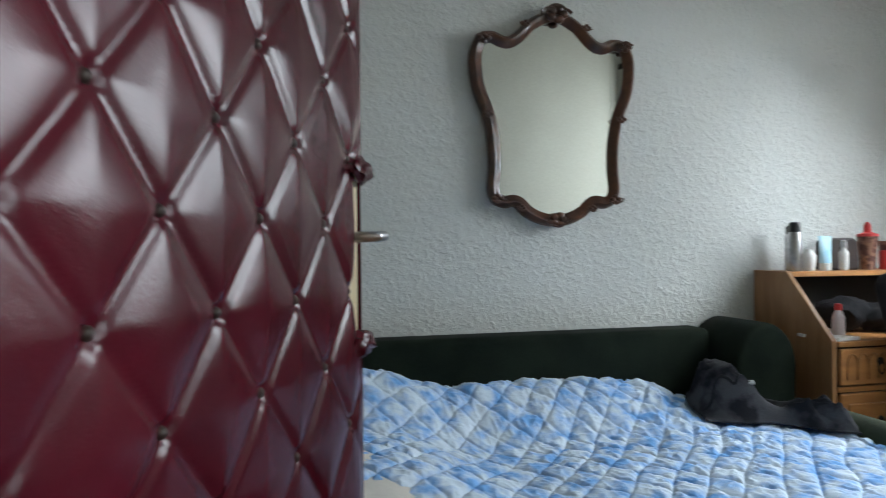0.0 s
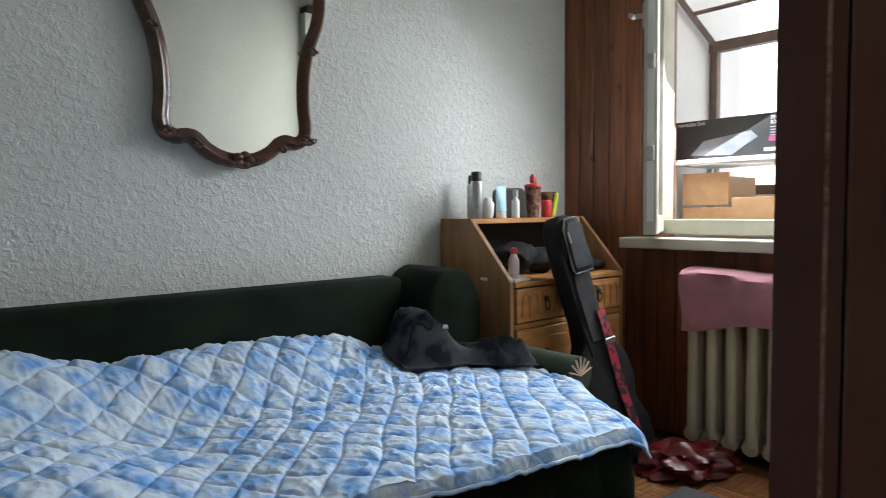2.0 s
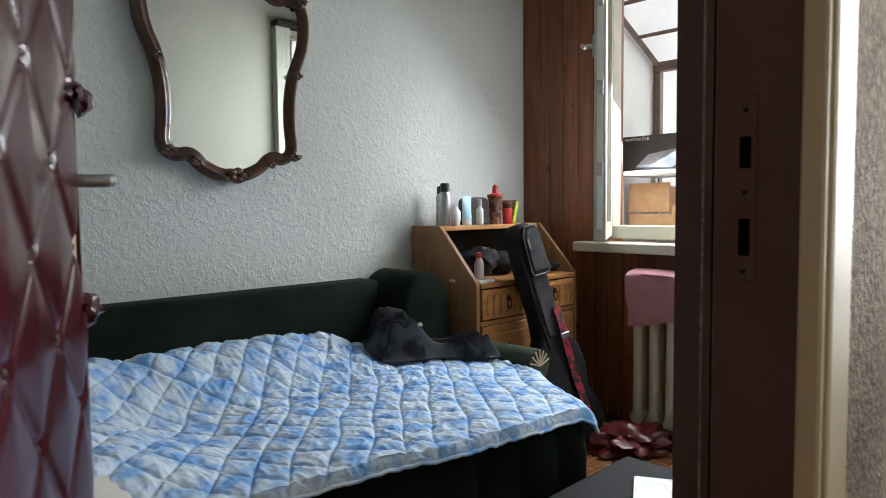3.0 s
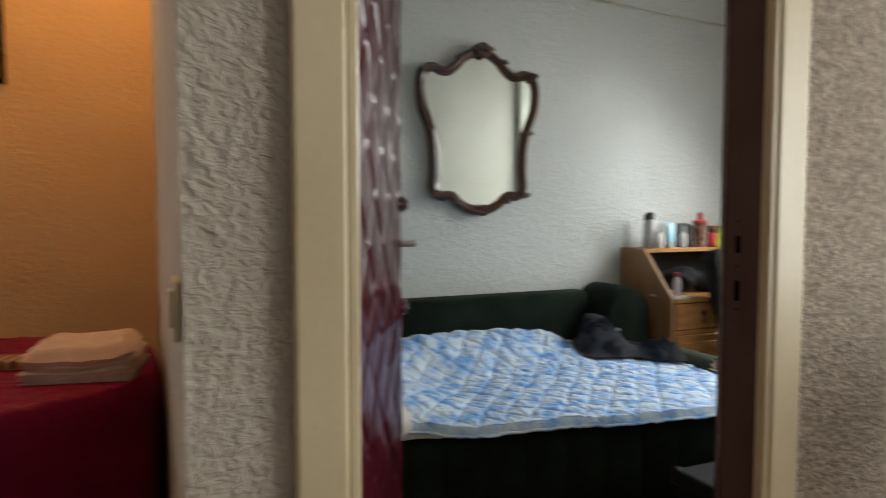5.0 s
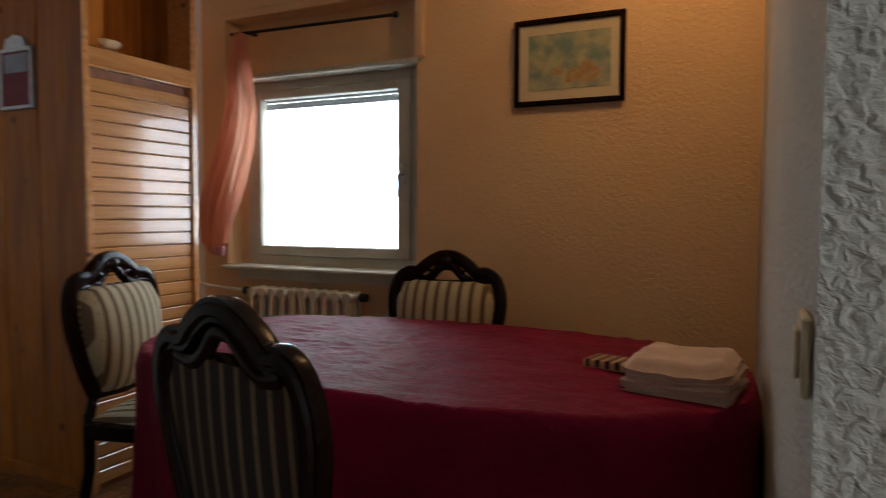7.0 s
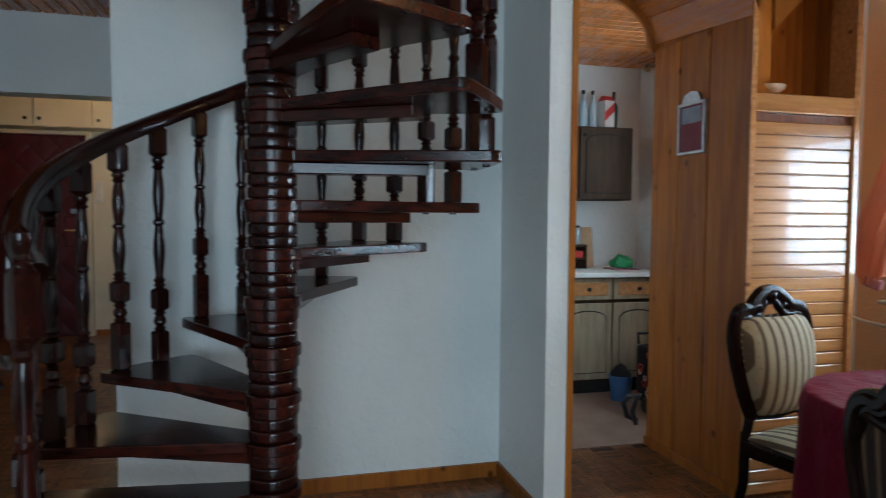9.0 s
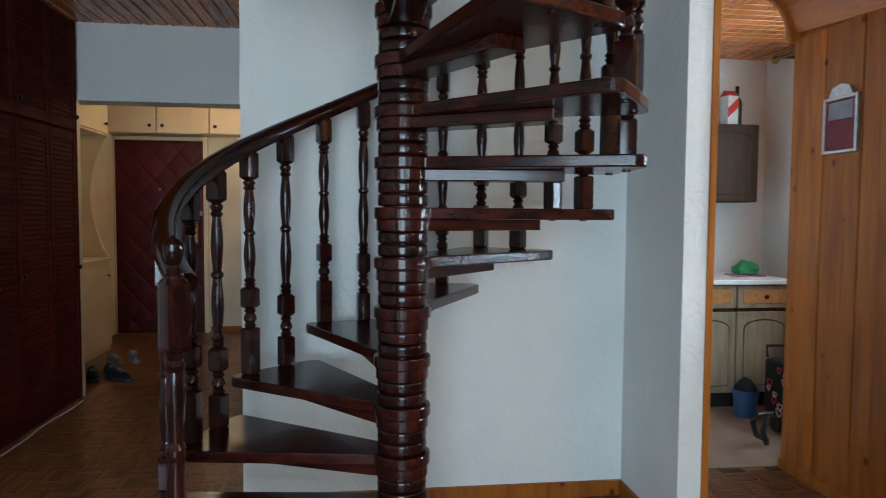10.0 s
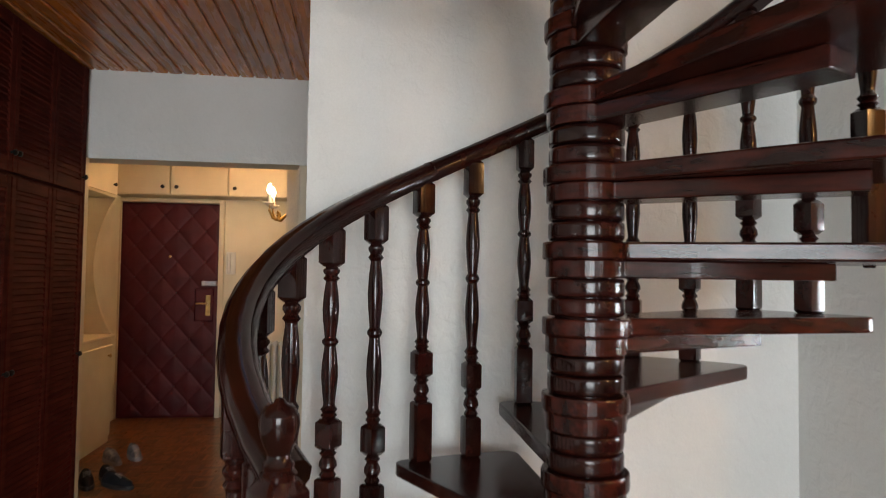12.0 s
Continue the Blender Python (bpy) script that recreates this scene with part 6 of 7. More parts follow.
def baluster_mesh(foot):
    """Square foot, beads, a square block, then two long vases with a bead between them, and a chamfered block under the rail."""
    f = foot
    rows = block(0.0235, 0.0, 0.10 + f, 0.005)
    rows += [(r, h + f, 0) for r, h in ((0.015, 0.101), (0.0205, 0.107), (0.0145, 0.116), (0.0215, 0.128), (0.0205, 0.138), (0.0145, 0.150), (0.0205, 0.158), (0.014, 0.165))]
    rows += block(0.0235, 0.166 + f, 0.240 + f, 0.009)
    top = 0.76
    q = 0.241 + f
    span_ = top - 0.099 - q
    prof = [(0.0140, 0), (0.0200, 0.018), (0.0150, 0.036), (0.0205, 0.058), (0.0140, 0.080), (0.0135, 0.10), (0.0165, 0.17), (0.0200, 0.27), (0.0190, 0.35), (0.0150, 0.44), (0.0135, 0.475), (0.0195, 0.495), (0.0195, 0.512), (0.0135, 0.532),
            (0.0145, 0.56), (0.0180, 0.64), (0.0198, 0.72), (0.0175, 0.82), (0.0138, 0.89), (0.0135, 0.905), (0.0205, 0.925), (0.0145, 0.945), (0.0200, 0.968), (0.0200, 0.985), (0.0140, 1.0)]
    rows += [(r, q + h * span_, 0) for r, h in prof]
    return turning(rows + block(0.0235, top - 0.098, top, 0.010))


bal_a = bal_b = plug = None
k = 0
deg = 300.0
while deg > -60:
    i = math.floor((210.0 - deg) / STEP + 3 + 1e-6)
    low = (k % 2 == 0)
    zt = tread_top(i)
    top = rail_z(deg) - 0.008
    r = ROUT - 0.045
    x, y = r * math.cos(radians(deg)), r * math.sin(radians(deg))
    L = top - zt
    foot = max(0.0, L - 0.76)
    mm = pose(x, y, zt, 0, 0, deg) @ Matrix.Diagonal((1.1, 1.1, L / 0.76, 1))
    if bal_a is None:
        bal_a = part("baluster", baluster_mesh(0.0), MAHOGANY, stair, smooth=False, m=mm)
        bal_b = part("baluster", baluster_mesh(0.06), MAHOGANY, stair, smooth=False, m=pose(0, 0, 0))
        for ob_ in (bal_a, bal_b):
            for f in ob_.data.polygons:
                f.use_smooth = True
            ob_.data.set_sharp_from_angle(angle=radians(35))
        bal_b.matrix_basis = pose(r * math.cos(radians(deg - 13.75)), r * math.sin(radians(deg - 13.75)), tread_top(i), 0, 0, deg - 13.75) @ Matrix.Diagonal((1.1, 1.1, (rail_z(deg - 13.75) - 0.008 - tread_top(i)) / 0.76, 1))
    elif k == 1:
        pass
    else:
        again(bal_a if low else bal_b, mm)
    if plug is None:
        plug = part("plug", lathe([(0.011, -0.0425), (0.013, -0.040), (0.013, -0.036)], 12), MAHOGANY, stair, m=pose(x, y, zt))
    else:
        again(plug, pose(x, y, zt))
    k += 1
    deg -= STEP / 2
RAILR = ROUT - 0.045
rail_pts = [(RAILR * math.cos(radians(d)), RAILR * math.sin(radians(d)), rail_z(d) + 0.012) for d in [306 - 6 * i for i in range(62)]]
part("handrail", sweep(rail_pts, [(-0.024, -0.028), (0.024, -0.028), (0.034, -0.008), (0.032, 0.014), (0.016, 0.029), (-0.016, 0.029), (-0.032, 0.014), (-0.034, -0.008)]), MAHOGANY, stair, "smooth curved mahogany handrail", smooth=True)
part("rail_joint", sweep([(RAILR * math.cos(radians(d)), RAILR * math.sin(radians(d)), rail_z(d) + 0.012) for d in (202.2, 202.0, 201.8)], [(-0.025, -0.029), (0.025, -0.029), (0.0352, -0.008), (0.0332, 0.0145), (0.0165, 0.0302), (-0.0165, 0.0302), (-0.0332, 0.0145), (-0.0352, -0.008)]), CHAIR_WOOD, stair)
NEWEL = block(0.048, 0.0, 0.40, 0.008)
NEWEL += [(r, h, 0) for r, h in ((0.030, 0.402), (0.040, 0.412), (0.028, 0.43), (0.040, 0.45), (0.028, 0.468), (0.030, 0.51), (0.041, 0.585), (0.036, 0.66), (0.027, 0.72), (0.039, 0.735), (0.039, 0.75), (0.027, 0.765), (0.034, 0.84), (0.040, 0.885), (0.030, 0.935), (0.041, 0.95), (0.029, 0.963), (0.036, 0.978))]
NEWEL += block(0.049, 0.98, 1.155, 0.014)
NEWEL += [(r, h, 0) for r, h in ((0.038, 1.156), (0.039, 1.163), (0.031, 1.168), (0.034, 1.174), (0.026, 1.180), (0.024, 1.186), (0.031, 1.195), (0.039, 1.208), (0.043, 1.222), (0.041, 1.235), (0.030, 1.246), (0.014, 1.250), (0.009, 1.255), (0.002, 1.257))]
newel = part("newel_post", turning(NEWEL, 24), MAHOGANY, stair, "turned newel post with a ball finial", m=pose(-2.536 - POLE.x, -0.445 - POLE.y, 0, 0, 0, 40) @ Matrix.Diagonal((0.60, 0.60, 1, 1)))
for f in newel.data.polygons:
    f.use_smooth = True
newel.data.set_sharp_from_angle(angle=radians(35))

# ---- wardrobe ----
ward = thing("wardrobe", "dark brown built-in wardrobe with louvred doors", "wardrobe")
WY = -1.955
part("carcass", bx(-5.80, -4.20, -2.60, WY - 0.03, 0.0, 2.615), LOUVRE, ward)
EDGES = [-5.78, -5.39, -4.975, -4.57, -4.21]
for x0, x1 in zip(EDGES, EDGES[1:]):
    for z0, z1 in ((0.07, 1.845), (1.865, 2.60)):
        fb = boxes([(x0 + 0.003, x0 + 0.045, WY - 0.028, WY, z0, z1), (x1 - 0.045, x1 - 0.003, WY - 0.028, WY, z0, z1), (x0 + 0.045, x1 - 0.045, WY - 0.028, WY, z0, z0 + 0.07), (x0 + 0.045, x1 - 0.045, WY - 0.028, WY, z1 - 0.06, z1)], 0.003)
        dr = part("door", fb, LOUVRE, ward, "louvred door")
        lb = bmesh.new()
        zz = z0 + 0.075
        while zz < z1 - 0.075:
            vs = [lb.verts.new(p) for p in ((x0 + 0.044, WY - 0.019, zz + 0.026), (x1 - 0.044, WY - 0.019, zz + 0.026), (x1 - 0.044, WY - 0.005, zz), (x0 + 0.044, WY - 0.005, zz),
                                            (x0 + 0.044, WY - 0.015, zz + 0.038), (x1 - 0.044, WY - 0.015, zz + 0.038), (x1 - 0.044, WY - 0.001, zz + 0.006), (x0 + 0.044, WY - 0.001, zz + 0.006))]
            for q in ((0, 1, 2, 3), (4, 7, 6, 5), (2, 6, 7, 3), (0, 4, 5, 1)):
                lb.faces.new([vs[t] for t in q])
            zz += 0.0300
        part("louvres", lb, LOUVRE, dr)
        kx = x1 - 0.022 if (EDGES.index(x0) % 2) else x0 + 0.022
        kz = z0 + 0.09 if z0 > 1 else 0.93
        part("knob", lathe([(0.006, 0), (0.006, 0.012), (0.014, 0.016), (0.015, 0.024), (0.008, 0.03)], 12), IRON, dr, smooth=True, m=pose(kx, WY, kz, -90, 0, 0))
part("plinth", bx(-5.78, -4.21, WY - 0.05, WY - 0.02, 0, 0.068), LOUVRE, ward)
part("end_panel", bx(-4.205, -4.185, -2.60, WY, 0, 2.615), LOUVRE, ward)
part("end_panel", bx(-5.80, -5.782, -2.60, WY, 0, 2.615), LOUVRE, ward)
tagged(part("floor_cable", tube([(-3.9 - 0.2 * i, WY + 0.035 + 0.012 * math.sin(i * 1.7), 0.006) for i in range(10)], 0.005, 6), WHITE_METAL, smooth=True), "white cable lying along the wardrobe", "cable")

# ---- entry hall ----
structure("trim_opening_post", boxes([(-5.86, -5.80, -2.02, -1.957, 0, 2.085), (-5.93, -5.86, -0.72, -0.525, 0, 2.085)], 0.004), CREAM_UNIT, "cream post at the hall opening", "trim")
door2 = thing("door_2", "closed front door padded with tufted dark red leatherette", "door", pose(-8.385, -2.61, 0.005, 0, 0, 90), kind="structure")
part("leaf", bx(0.0, 0.91, 0.0, 0.045, 0, 2.07, bevel=0.002), FRONT_LEATHER, door2)
tufted(0.91, 2.07, 0.26, 0.30, 0.0075, door2, leather=FRONT_LEATHER)
lk = part("lock_panel", bx(0.70, 0.87, -0.020, -0.012, 0.93, 1.24, bevel=0.006), FRONT_LEATHER, door2)
part("piping", tube([(0.70, -0.019, 0.93), (0.87, -0.019, 0.93), (0.87, -0.019, 1.24), (0.70, -0.019, 1.24)], 0.006, 6, closed=True), LEATHER, lk, "red leatherette piping", smooth=True)
part("lock_plate", bx(0.80, 0.845, -0.026, -0.020, 0.98, 1.18, bevel=0.003), BRASS, lk)
part("handle", tube([(0.82, -0.022, 1.10), (0.82, -0.06, 1.10), (0.81, -0.068, 1.10), (0.72, -0.07, 1.10)], 0.009, 8), BRASS, door2, smooth=True)
part("latch", bx(0.76, 0.90, -0.05, -0.015, 1.27, 1.32, bevel=0.006), STEEL, door2)
part("peephole", lathe([(0.012, 0), (0.012, 0.012), (0.006, 0.014)], 12), BRASS, door2, smooth=True, m=pose(0.455, -0.010, 1.55, 90, 0, 0))
dfr = thing("entry_door_frame", "cream painted frame of the front door", "door frame")
part("jamb", bx(-8.40, -8.345, -2.66, -2.612, 0, 2.12, bevel=0.004), CREAM_UNIT, dfr)
part("jamb", bx(-8.40, -8.345, -1.698, -1.65, 0, 2.12, bevel=0.004), CREAM_UNIT, dfr)
part("head", bx(-8.40, -8.345, -2.612, -1.698, 2.08, 2.12, bevel=0.004), CREAM_UNIT, dfr)
for k, (y0, y1) in enumerate(((-2.62, -2.10), (-2.095, -1.575), (-1.57, -0.91))):
    u_ = thing("upper_cupboard", "cream upper cupboard over the front door with dark knobs", "cupboard", group="cupboards over the door")
    part("body", bx(-8.395, -8.10, y0, y1, 2.125, 2.49), CREAM_UNIT, u_)
    d = part("door", bx(-8.0995, -8.082, y0 + 0.004, y1 - 0.004, 2.13, 2.485, bevel=0.003), CREAM_UNIT, u_)
    ky = (y1 - 0.06) if k == 0 else (y0 + 0.06)
    part("knob", lathe([(0.008, 0), (0.008, 0.012), (0.018, 0.018), (0.016, 0.028), (0.006, 0.032)], 12), IRON, d, smooth=True, m=pose(-8.082, ky, 2.20, 0, 90, 0))
low = thing("hall_cupboard", "cream hall cupboard with an open niche and curved edge", "cupboard")
part("lower_body", bx(-7.5, -5.90, -2.61, -2.37, 0.0, 0.86, bevel=0.004), CREAM_UNIT, low)
for x0, x1 in ((-6.69, -5.91), (-7.48, -6.70)):
    d = part("door", bx(x0, x1, -2.369, -2.352, 0.06, 0.80, bevel=0.003), CREAM_UNIT, low)
    part("knob", lathe([(0.008, 0), (0.008, 0.012), (0.016, 0.018), (0.014, 0.026), (0.006, 0.03)], 12), BRASS, d, smooth=True, m=pose(x0 + 0.09, -2.352, 0.72, -90, 0, 0))
part("worktop", bx(-7.52, -5.89, -2.61, -2.345, 0.861, 0.885, bevel=0.004), CREAM_UNIT, low)
part("upper_body", bx(-7.5, -5.90, -2.61, -2.37, 2.02, 2.49, bevel=0.004), CREAM_UNIT, low)
for x0, x1 in ((-6.69, -5.91), (-7.48, -6.70)):
    d = part("door", bx(x0, x1, -2.369, -2.352, 2.04, 2.47, bevel=0.003), CREAM_UNIT, low)
    part("knob", lathe([(0.008, 0), (0.008, 0.012), (0.016, 0.018), (0.014, 0.026), (0.006, 0.03)], 12), IRON, d, smooth=True, m=pose(x0 + 0.09, -2.352, 2.12, -90, 0, 0))
curve = [(-2.61, 0.885), (-2.36, 0.885)] + [(-2.36 - 0.16 * math.sin(t * math.pi) ** 0.8, 0.885 + 1.135 * t) for t in [i / 14 for i in range(1, 14)]] + [(-2.36, 2.02), (-2.61, 2.02)]
part("curved_side", prism(curve, -7.50, -7.47, axis="x"), CREAM_UNIT, low)
part("back", bx(-7.47, -5.90, -2.615, -2.60, 0.885, 2.02), CREAM_WALL, low)
capm = bmesh.new()
bmesh.ops.create_icosphere(capm, subdivisions=3, radius=1)
for v in capm.verts:
    q = 1 + 0.3 * noise.noise(v.co * 2.1)
    v.co = Vector((v.co.x * 0.09 * q, v.co.y * 0.05 * q, v.co.z * 0.13 * q))
cp = part("hanging_cap", capm, NYLON, smooth=True, m=pose(-6.55, -2.42, 1.32))
tagged(cp, "black cap hung in the hall niche", "cap")
part("hook", tube([(0.0, -0.05, 0.10), (0.0, -0.16, 0.12), (0, -0.19, 0.12)], 0.006, 6), IRON, cp)
dish = part("dish", lathe([(0.03, 0), (0.05, 0.004), (0.09, 0.03), (0.085, 0.032), (0.04, 0.01)], 18), IRON, smooth=True, m=pose(-6.75, -2.46, 0.886))
tagged(dish, "dark dish on the hall cupboard", "dish")
ic = thing("intercom", "white wall intercom handset beside the front door", "intercom", pose(-8.398, -1.585, 1.50))
part("body", bx(0.0, 0.03, -0.045, 0.045, -0.11, 0.11, bevel=0.008, seg=2), WHITE_METAL, ic)
part("handset", bx(0.031, 0.055, -0.03, 0.005, -0.10, 0.10, bevel=0.01, seg=2), PORCELAIN, ic)
sw2 = thing("light_switch", "white light switch on the cream entry wall", "switch", pose(-8.398, -1.30, 1.15))
part("plate", bx(0, 0.008, -0.04, 0.04, -0.04, 0.04, bevel=0.003), PORCELAIN, sw2)
part("rocker", bx(0.0082, 0.013, -0.022, 0.022, -0.022, 0.022, bevel=0.002), PORCELAIN, sw2)
rad3 = radiator(4, 0.062, 0.66, 0.11, "white ribbed radiator on the entry hall wall", pose(-8.325, -1.19, 0.09, 0, 0, 90), WHITE_METAL)
part("foot", bx(0.05, 0.075, -0.03, 0.03, -0.09, 0.012), WHITE_METAL, rad3)
part("foot", bx(0.11, 0.135, -0.03, 0.03, -0.09, 0.012), WHITE_METAL, rad3)
structure("baseboard_entry", bx(-8.40, -8.385, -1.64, -0.90, 0, 0.06), PINE, "brown wooden baseboard in the entry hall", "baseboard")

sc = thing("wall_sconce", "brass wall sconce with a lit candle bulb and porcelain cup", "lamp", pose(-7.15, -0.904, 1.90, 0, 0, 0) @ Matrix.Scale(1.25, 4))
part("back_plate", lathe([(0.06, 0), (0.055, 0.01), (0.03, 0.02)], 20), BRASS, sc, smooth=True, m=pose(0, 0, 0, 90, 0, 0))
for sx in (-1, 1):
    part("arm", tube([(0, -0.01, 0), (sx * 0.04, -0.06, -0.05), (sx * 0.08, -0.10, -0.04), (sx * 0.09, -0.12, 0.01), (sx * 0.09, -0.12, 0.04)], 0.008, 8), BRASS, sc, smooth=True)
    part("scroll", tube([(sx * (0.05 + 0.03 * math.cos(a)), -0.07, -0.02 + 0.03 * math.sin(a)) for a in [i * math.pi / 4 for i in range(8)]], 0.006, 6, closed=True), BRASS, sc, smooth=True)
    cup = part("drip_cup", lathe([(0.012, 0), (0.03, 0.012), (0.042, 0.018), (0.038, 0.022), (0.014, 0.02)], 16), PORCELAIN, sc, smooth=True, m=pose(sx * 0.09, -0.12, 0.035))
    cn = part("candle", lathe([(0.013, 0), (0.013, 0.06)], 12), PORCELAIN, sc, smooth=True, m=pose(sx * 0.09, -0.12, 0.052))
    bulb = part("bulb", lathe([(0.008, 0), (0.018, 0.02), (0.016, 0.04), (0.004, 0.065)], 12), glow("lit_bulb", (1.0, 0.80, 0.50), 14.0), sc, smooth=True, m=pose(sx * 0.09, -0.12, 0.113))
    bulb.visible_shadow = False
red_cloth = part("wall_hanging", sheet(10, 24, lambda u, v: (-6.42 - 0.14 * u, -0.755 - 0.012 * abs(math.sin(u * 9)), 2.06 - 0.42 * v), 0.006), mat("red_cloth", (0.30, 0.012, 0.02), None, 12, 0.8, bump=0.3), smooth=True)
tagged(red_cloth, "red cloth hung on the entry hall wall", "cloth")


def shoe(m, sole_mat, upper_mat, label):
    s = thing("shoe", label, "shoe", m, "shoes on the hall floor")
    part("sole", prism([(0.14 * math.cos(a) * (1.0 if math.cos(a) > 0 else 1.0), 0.048 * math.sin(a) * (1 + 0.15 * math.cos(a))) for a in [2 * math.pi * i / 20 for i in range(20)]], 0, 0.026, axis="z", bevel=0.004), sole_mat, s)
    b_ = bmesh.new()
    bmesh.ops.create_icosphere(b_, subdivisions=3, radius=1)
    for v in b_.verts:
        h = 0.055 + 0.035 * smoothstep(0.1, -0.7, v.co.x)
        v.co = Vector((v.co.x * 0.132, v.co.y * 0.043, 0.026 + max(0, v.co.z) * h))
    up_ = part("upper", b_, upper_mat, s, smooth=True)
    part("laces", boxes([(0.0 + i * 0.016, 0.007 + i * 0.016, -0.022, 0.022, 0.088 - i * 0.006, 0.092 - i * 0.006) for i in range(4)]), GREY_PIPING, s)
    return s


GREY_MESH = mat("grey_mesh_fabric", (0.07, 0.07, 0.075), (0.20, 0.20, 0.21), 26, 0.7)
shoe(pose(-6.33, -2.09, 0, 0, 0, 25), BLACK, NYLON, "black shoe on the parquet beside the cupboard")
shoe(pose(-6.28, -1.88, 0, 0, 0, 60), BLACK, NYLON, "black shoe on the parquet beside the cupboard")
shoe(pose(-6.42, -1.98, 0, 0, 0, 40), BLACK, NYLON, "black shoe on the parquet beside the cupboard")
shoe(pose(-6.87, -2.12, 0, 0, 0, 40), GREY_PIPING, GREY_MESH, "grey striped trainer on the hall floor")
shoe(pose(-6.99, -2.00, 0, 0, 0, 30), GREY_PIPING, GREY_MESH, "grey striped trainer on the hall floor")

# ---- kitchen ----
structure("baseboard_column", bx(-4.08, -3.285, 2.158, 2.17, 0, 0.05), PINE, "pine baseboard at the board wall", "baseboard")
top = tagged(part("worktop", bx(-5.655, -5.03, 1.32, 2.91, 0.852, 0.885, bevel=0.005), WORKTOP), "white kitchen worktop over the base cabinets", "worktop")


def arched_door(w, h, t, material, parent, m, knob_left):
    d = part("door", bx(0, w, -t, 0, 0, h, bevel=0.004), material, parent, m=m)
    iw = w - 0.10
    outline = [(0.05, 0.05), (w - 0.05, 0.05), (w - 0.05, h - 0.11)] + [(w / 2 + iw / 2 * math.cos(a), h - 0.11 + 0.055 * math.sin(a)) for a in [math.pi * i / 10 for i in range(1, 10)]] + [(0.05, h - 0.11)]
    pan = part("panel", prism(outline, -t - 0.006, -t + 0.001, bevel=0.004), material, d)
    # A thin dark bead draws the shade of the groove; nothing is cut in.
    part("groove", tube([(x_, -t - 0.0005, z_) for x_, z_ in outline], 0.0065, 6, closed=True), RECESS_SHADE, d, "dark bead painting the shade of a routed groove")
    kb = lathe([(0.008, 0), (0.007, 0.012), (0.015, 0.018), (0.013, 0.026), (0.005, 0.03)], 12)
    part("knob", kb, IRON, d, smooth=True, m=pose(0.035 if knob_left else w - 0.035, -t, h - 0.06 if h > 0.5 else 0.06, 90, 0, 0))
    return d


for k in range(4):
    y1 = 2.905 - k * 0.40
    y0 = max(y1 - 0.397, 1.32)
    c = thing("base_cabinet", "grey-brown oak kitchen base cabinet with an arched door", "cabinet", group="base cabinets")
    part("carcass", bx(-5.655, -5.09, y0, y1, 0.10, 0.851), KITCHEN_TOP, c)
    part("plinth", bx(-5.655, -5.14, y0, y1, 0.0, 0.099), RECESS_SHADE, c)
    w = y1 - y0
    arched_door(w - 0.008, 0.55, 0.02, KITCHEN_DOOR, c, pose(-5.0895, y0 + 0.004, 0.115, 0, 0, 90), k % 2 == 1)
    d = part("drawer", bx(-5.089, -5.07, y0 + 0.004, y1 - 0.004, 0.69, 0.845, bevel=0.004), KITCHEN_DOOR, c)
    part("panel", bx(-5.070, -5.064, y0 + 0.04, y1 - 0.04, 0.72, 0.815, bevel=0.003), HONEY, d)
    part("knob", lathe([(0.008, 0), (0.007, 0.012), (0.016, 0.018), (0.014, 0.026), (0.005, 0.03)], 12), IRON, d, smooth=True, m=pose(-5.064, (y0 + y1) / 2, 0.768, 0, 90, 0))
for k in range(3):
    y1 = 2.815 - k * 0.45
    y0 = y1 - 0.447
    c = thing("wall_cabinet", "dark oak kitchen wall cabinet with an arched door", "cabinet", group="wall cabinets")
    part("carcass", bx(-5.659, -5.38, y0, y1, 1.412, 1.965), KITCHEN_TOP, c)
    arched_door(y1 - y0 - 0.006, 0.545, 0.02, KITCHEN_TOP, c, pose(-5.3795, y0 + 0.003, 1.416, 0, 0, 90), k % 2 == 0)
GREEN_GLASS = mat("dark_green_glass", (0.02, 0.05, 0.02), (0.03, 0.06, 0.03), 20, 0.1)
BLUE_GLASS = mat("clear_blue_glass", (0.35, 0.45, 0.50), (0.45, 0.52, 0.55), 20, 0.1)
BP = [(0.032, 0), (0.034, 0.006), (0.034, 0.16), (0.028, 0.19), (0.012, 0.215), (0.012, 0.26)]
for y, mtt in ((2.46, BLUE_GLASS), (2.54, BLUE_GLASS), (2.72, GREEN_GLASS), (2.30, GREEN_GLASS), (2.38, BLUE_GLASS), (2.20, LIME)):
    turned("bottle", BP, mtt, -5.50, y, 1.966, "glass bottle standing on the wall cabinet", "bottle", [(0.0135, 0.26), (0.0135, 0.29), (0.004, 0.291)], RED if mtt is LIME else IRON, "bottles on the cabinet")
cr = thing("carton", "red and white drinks carton on the wall cabinet", "carton", pose(-5.47, 2.64, 1.966, 0, 0, 10))
part("body", bx(-0.045, 0.045, -0.045, 0.045, 0, 0.21, bevel=0.002), PORCELAIN, cr)
part("band", prism([(-0.046, 0.05), (0.046, 0.13), (0.046, 0.20), (-0.046, 0.12)], 0.0455, 0.047, axis="x"), RED, cr)
part("gable", prism([(-0.045, 0.21), (0.045, 0.21), (0.004, 0.25), (-0.004, 0.25)], -0.045, 0.045), RED, cr)
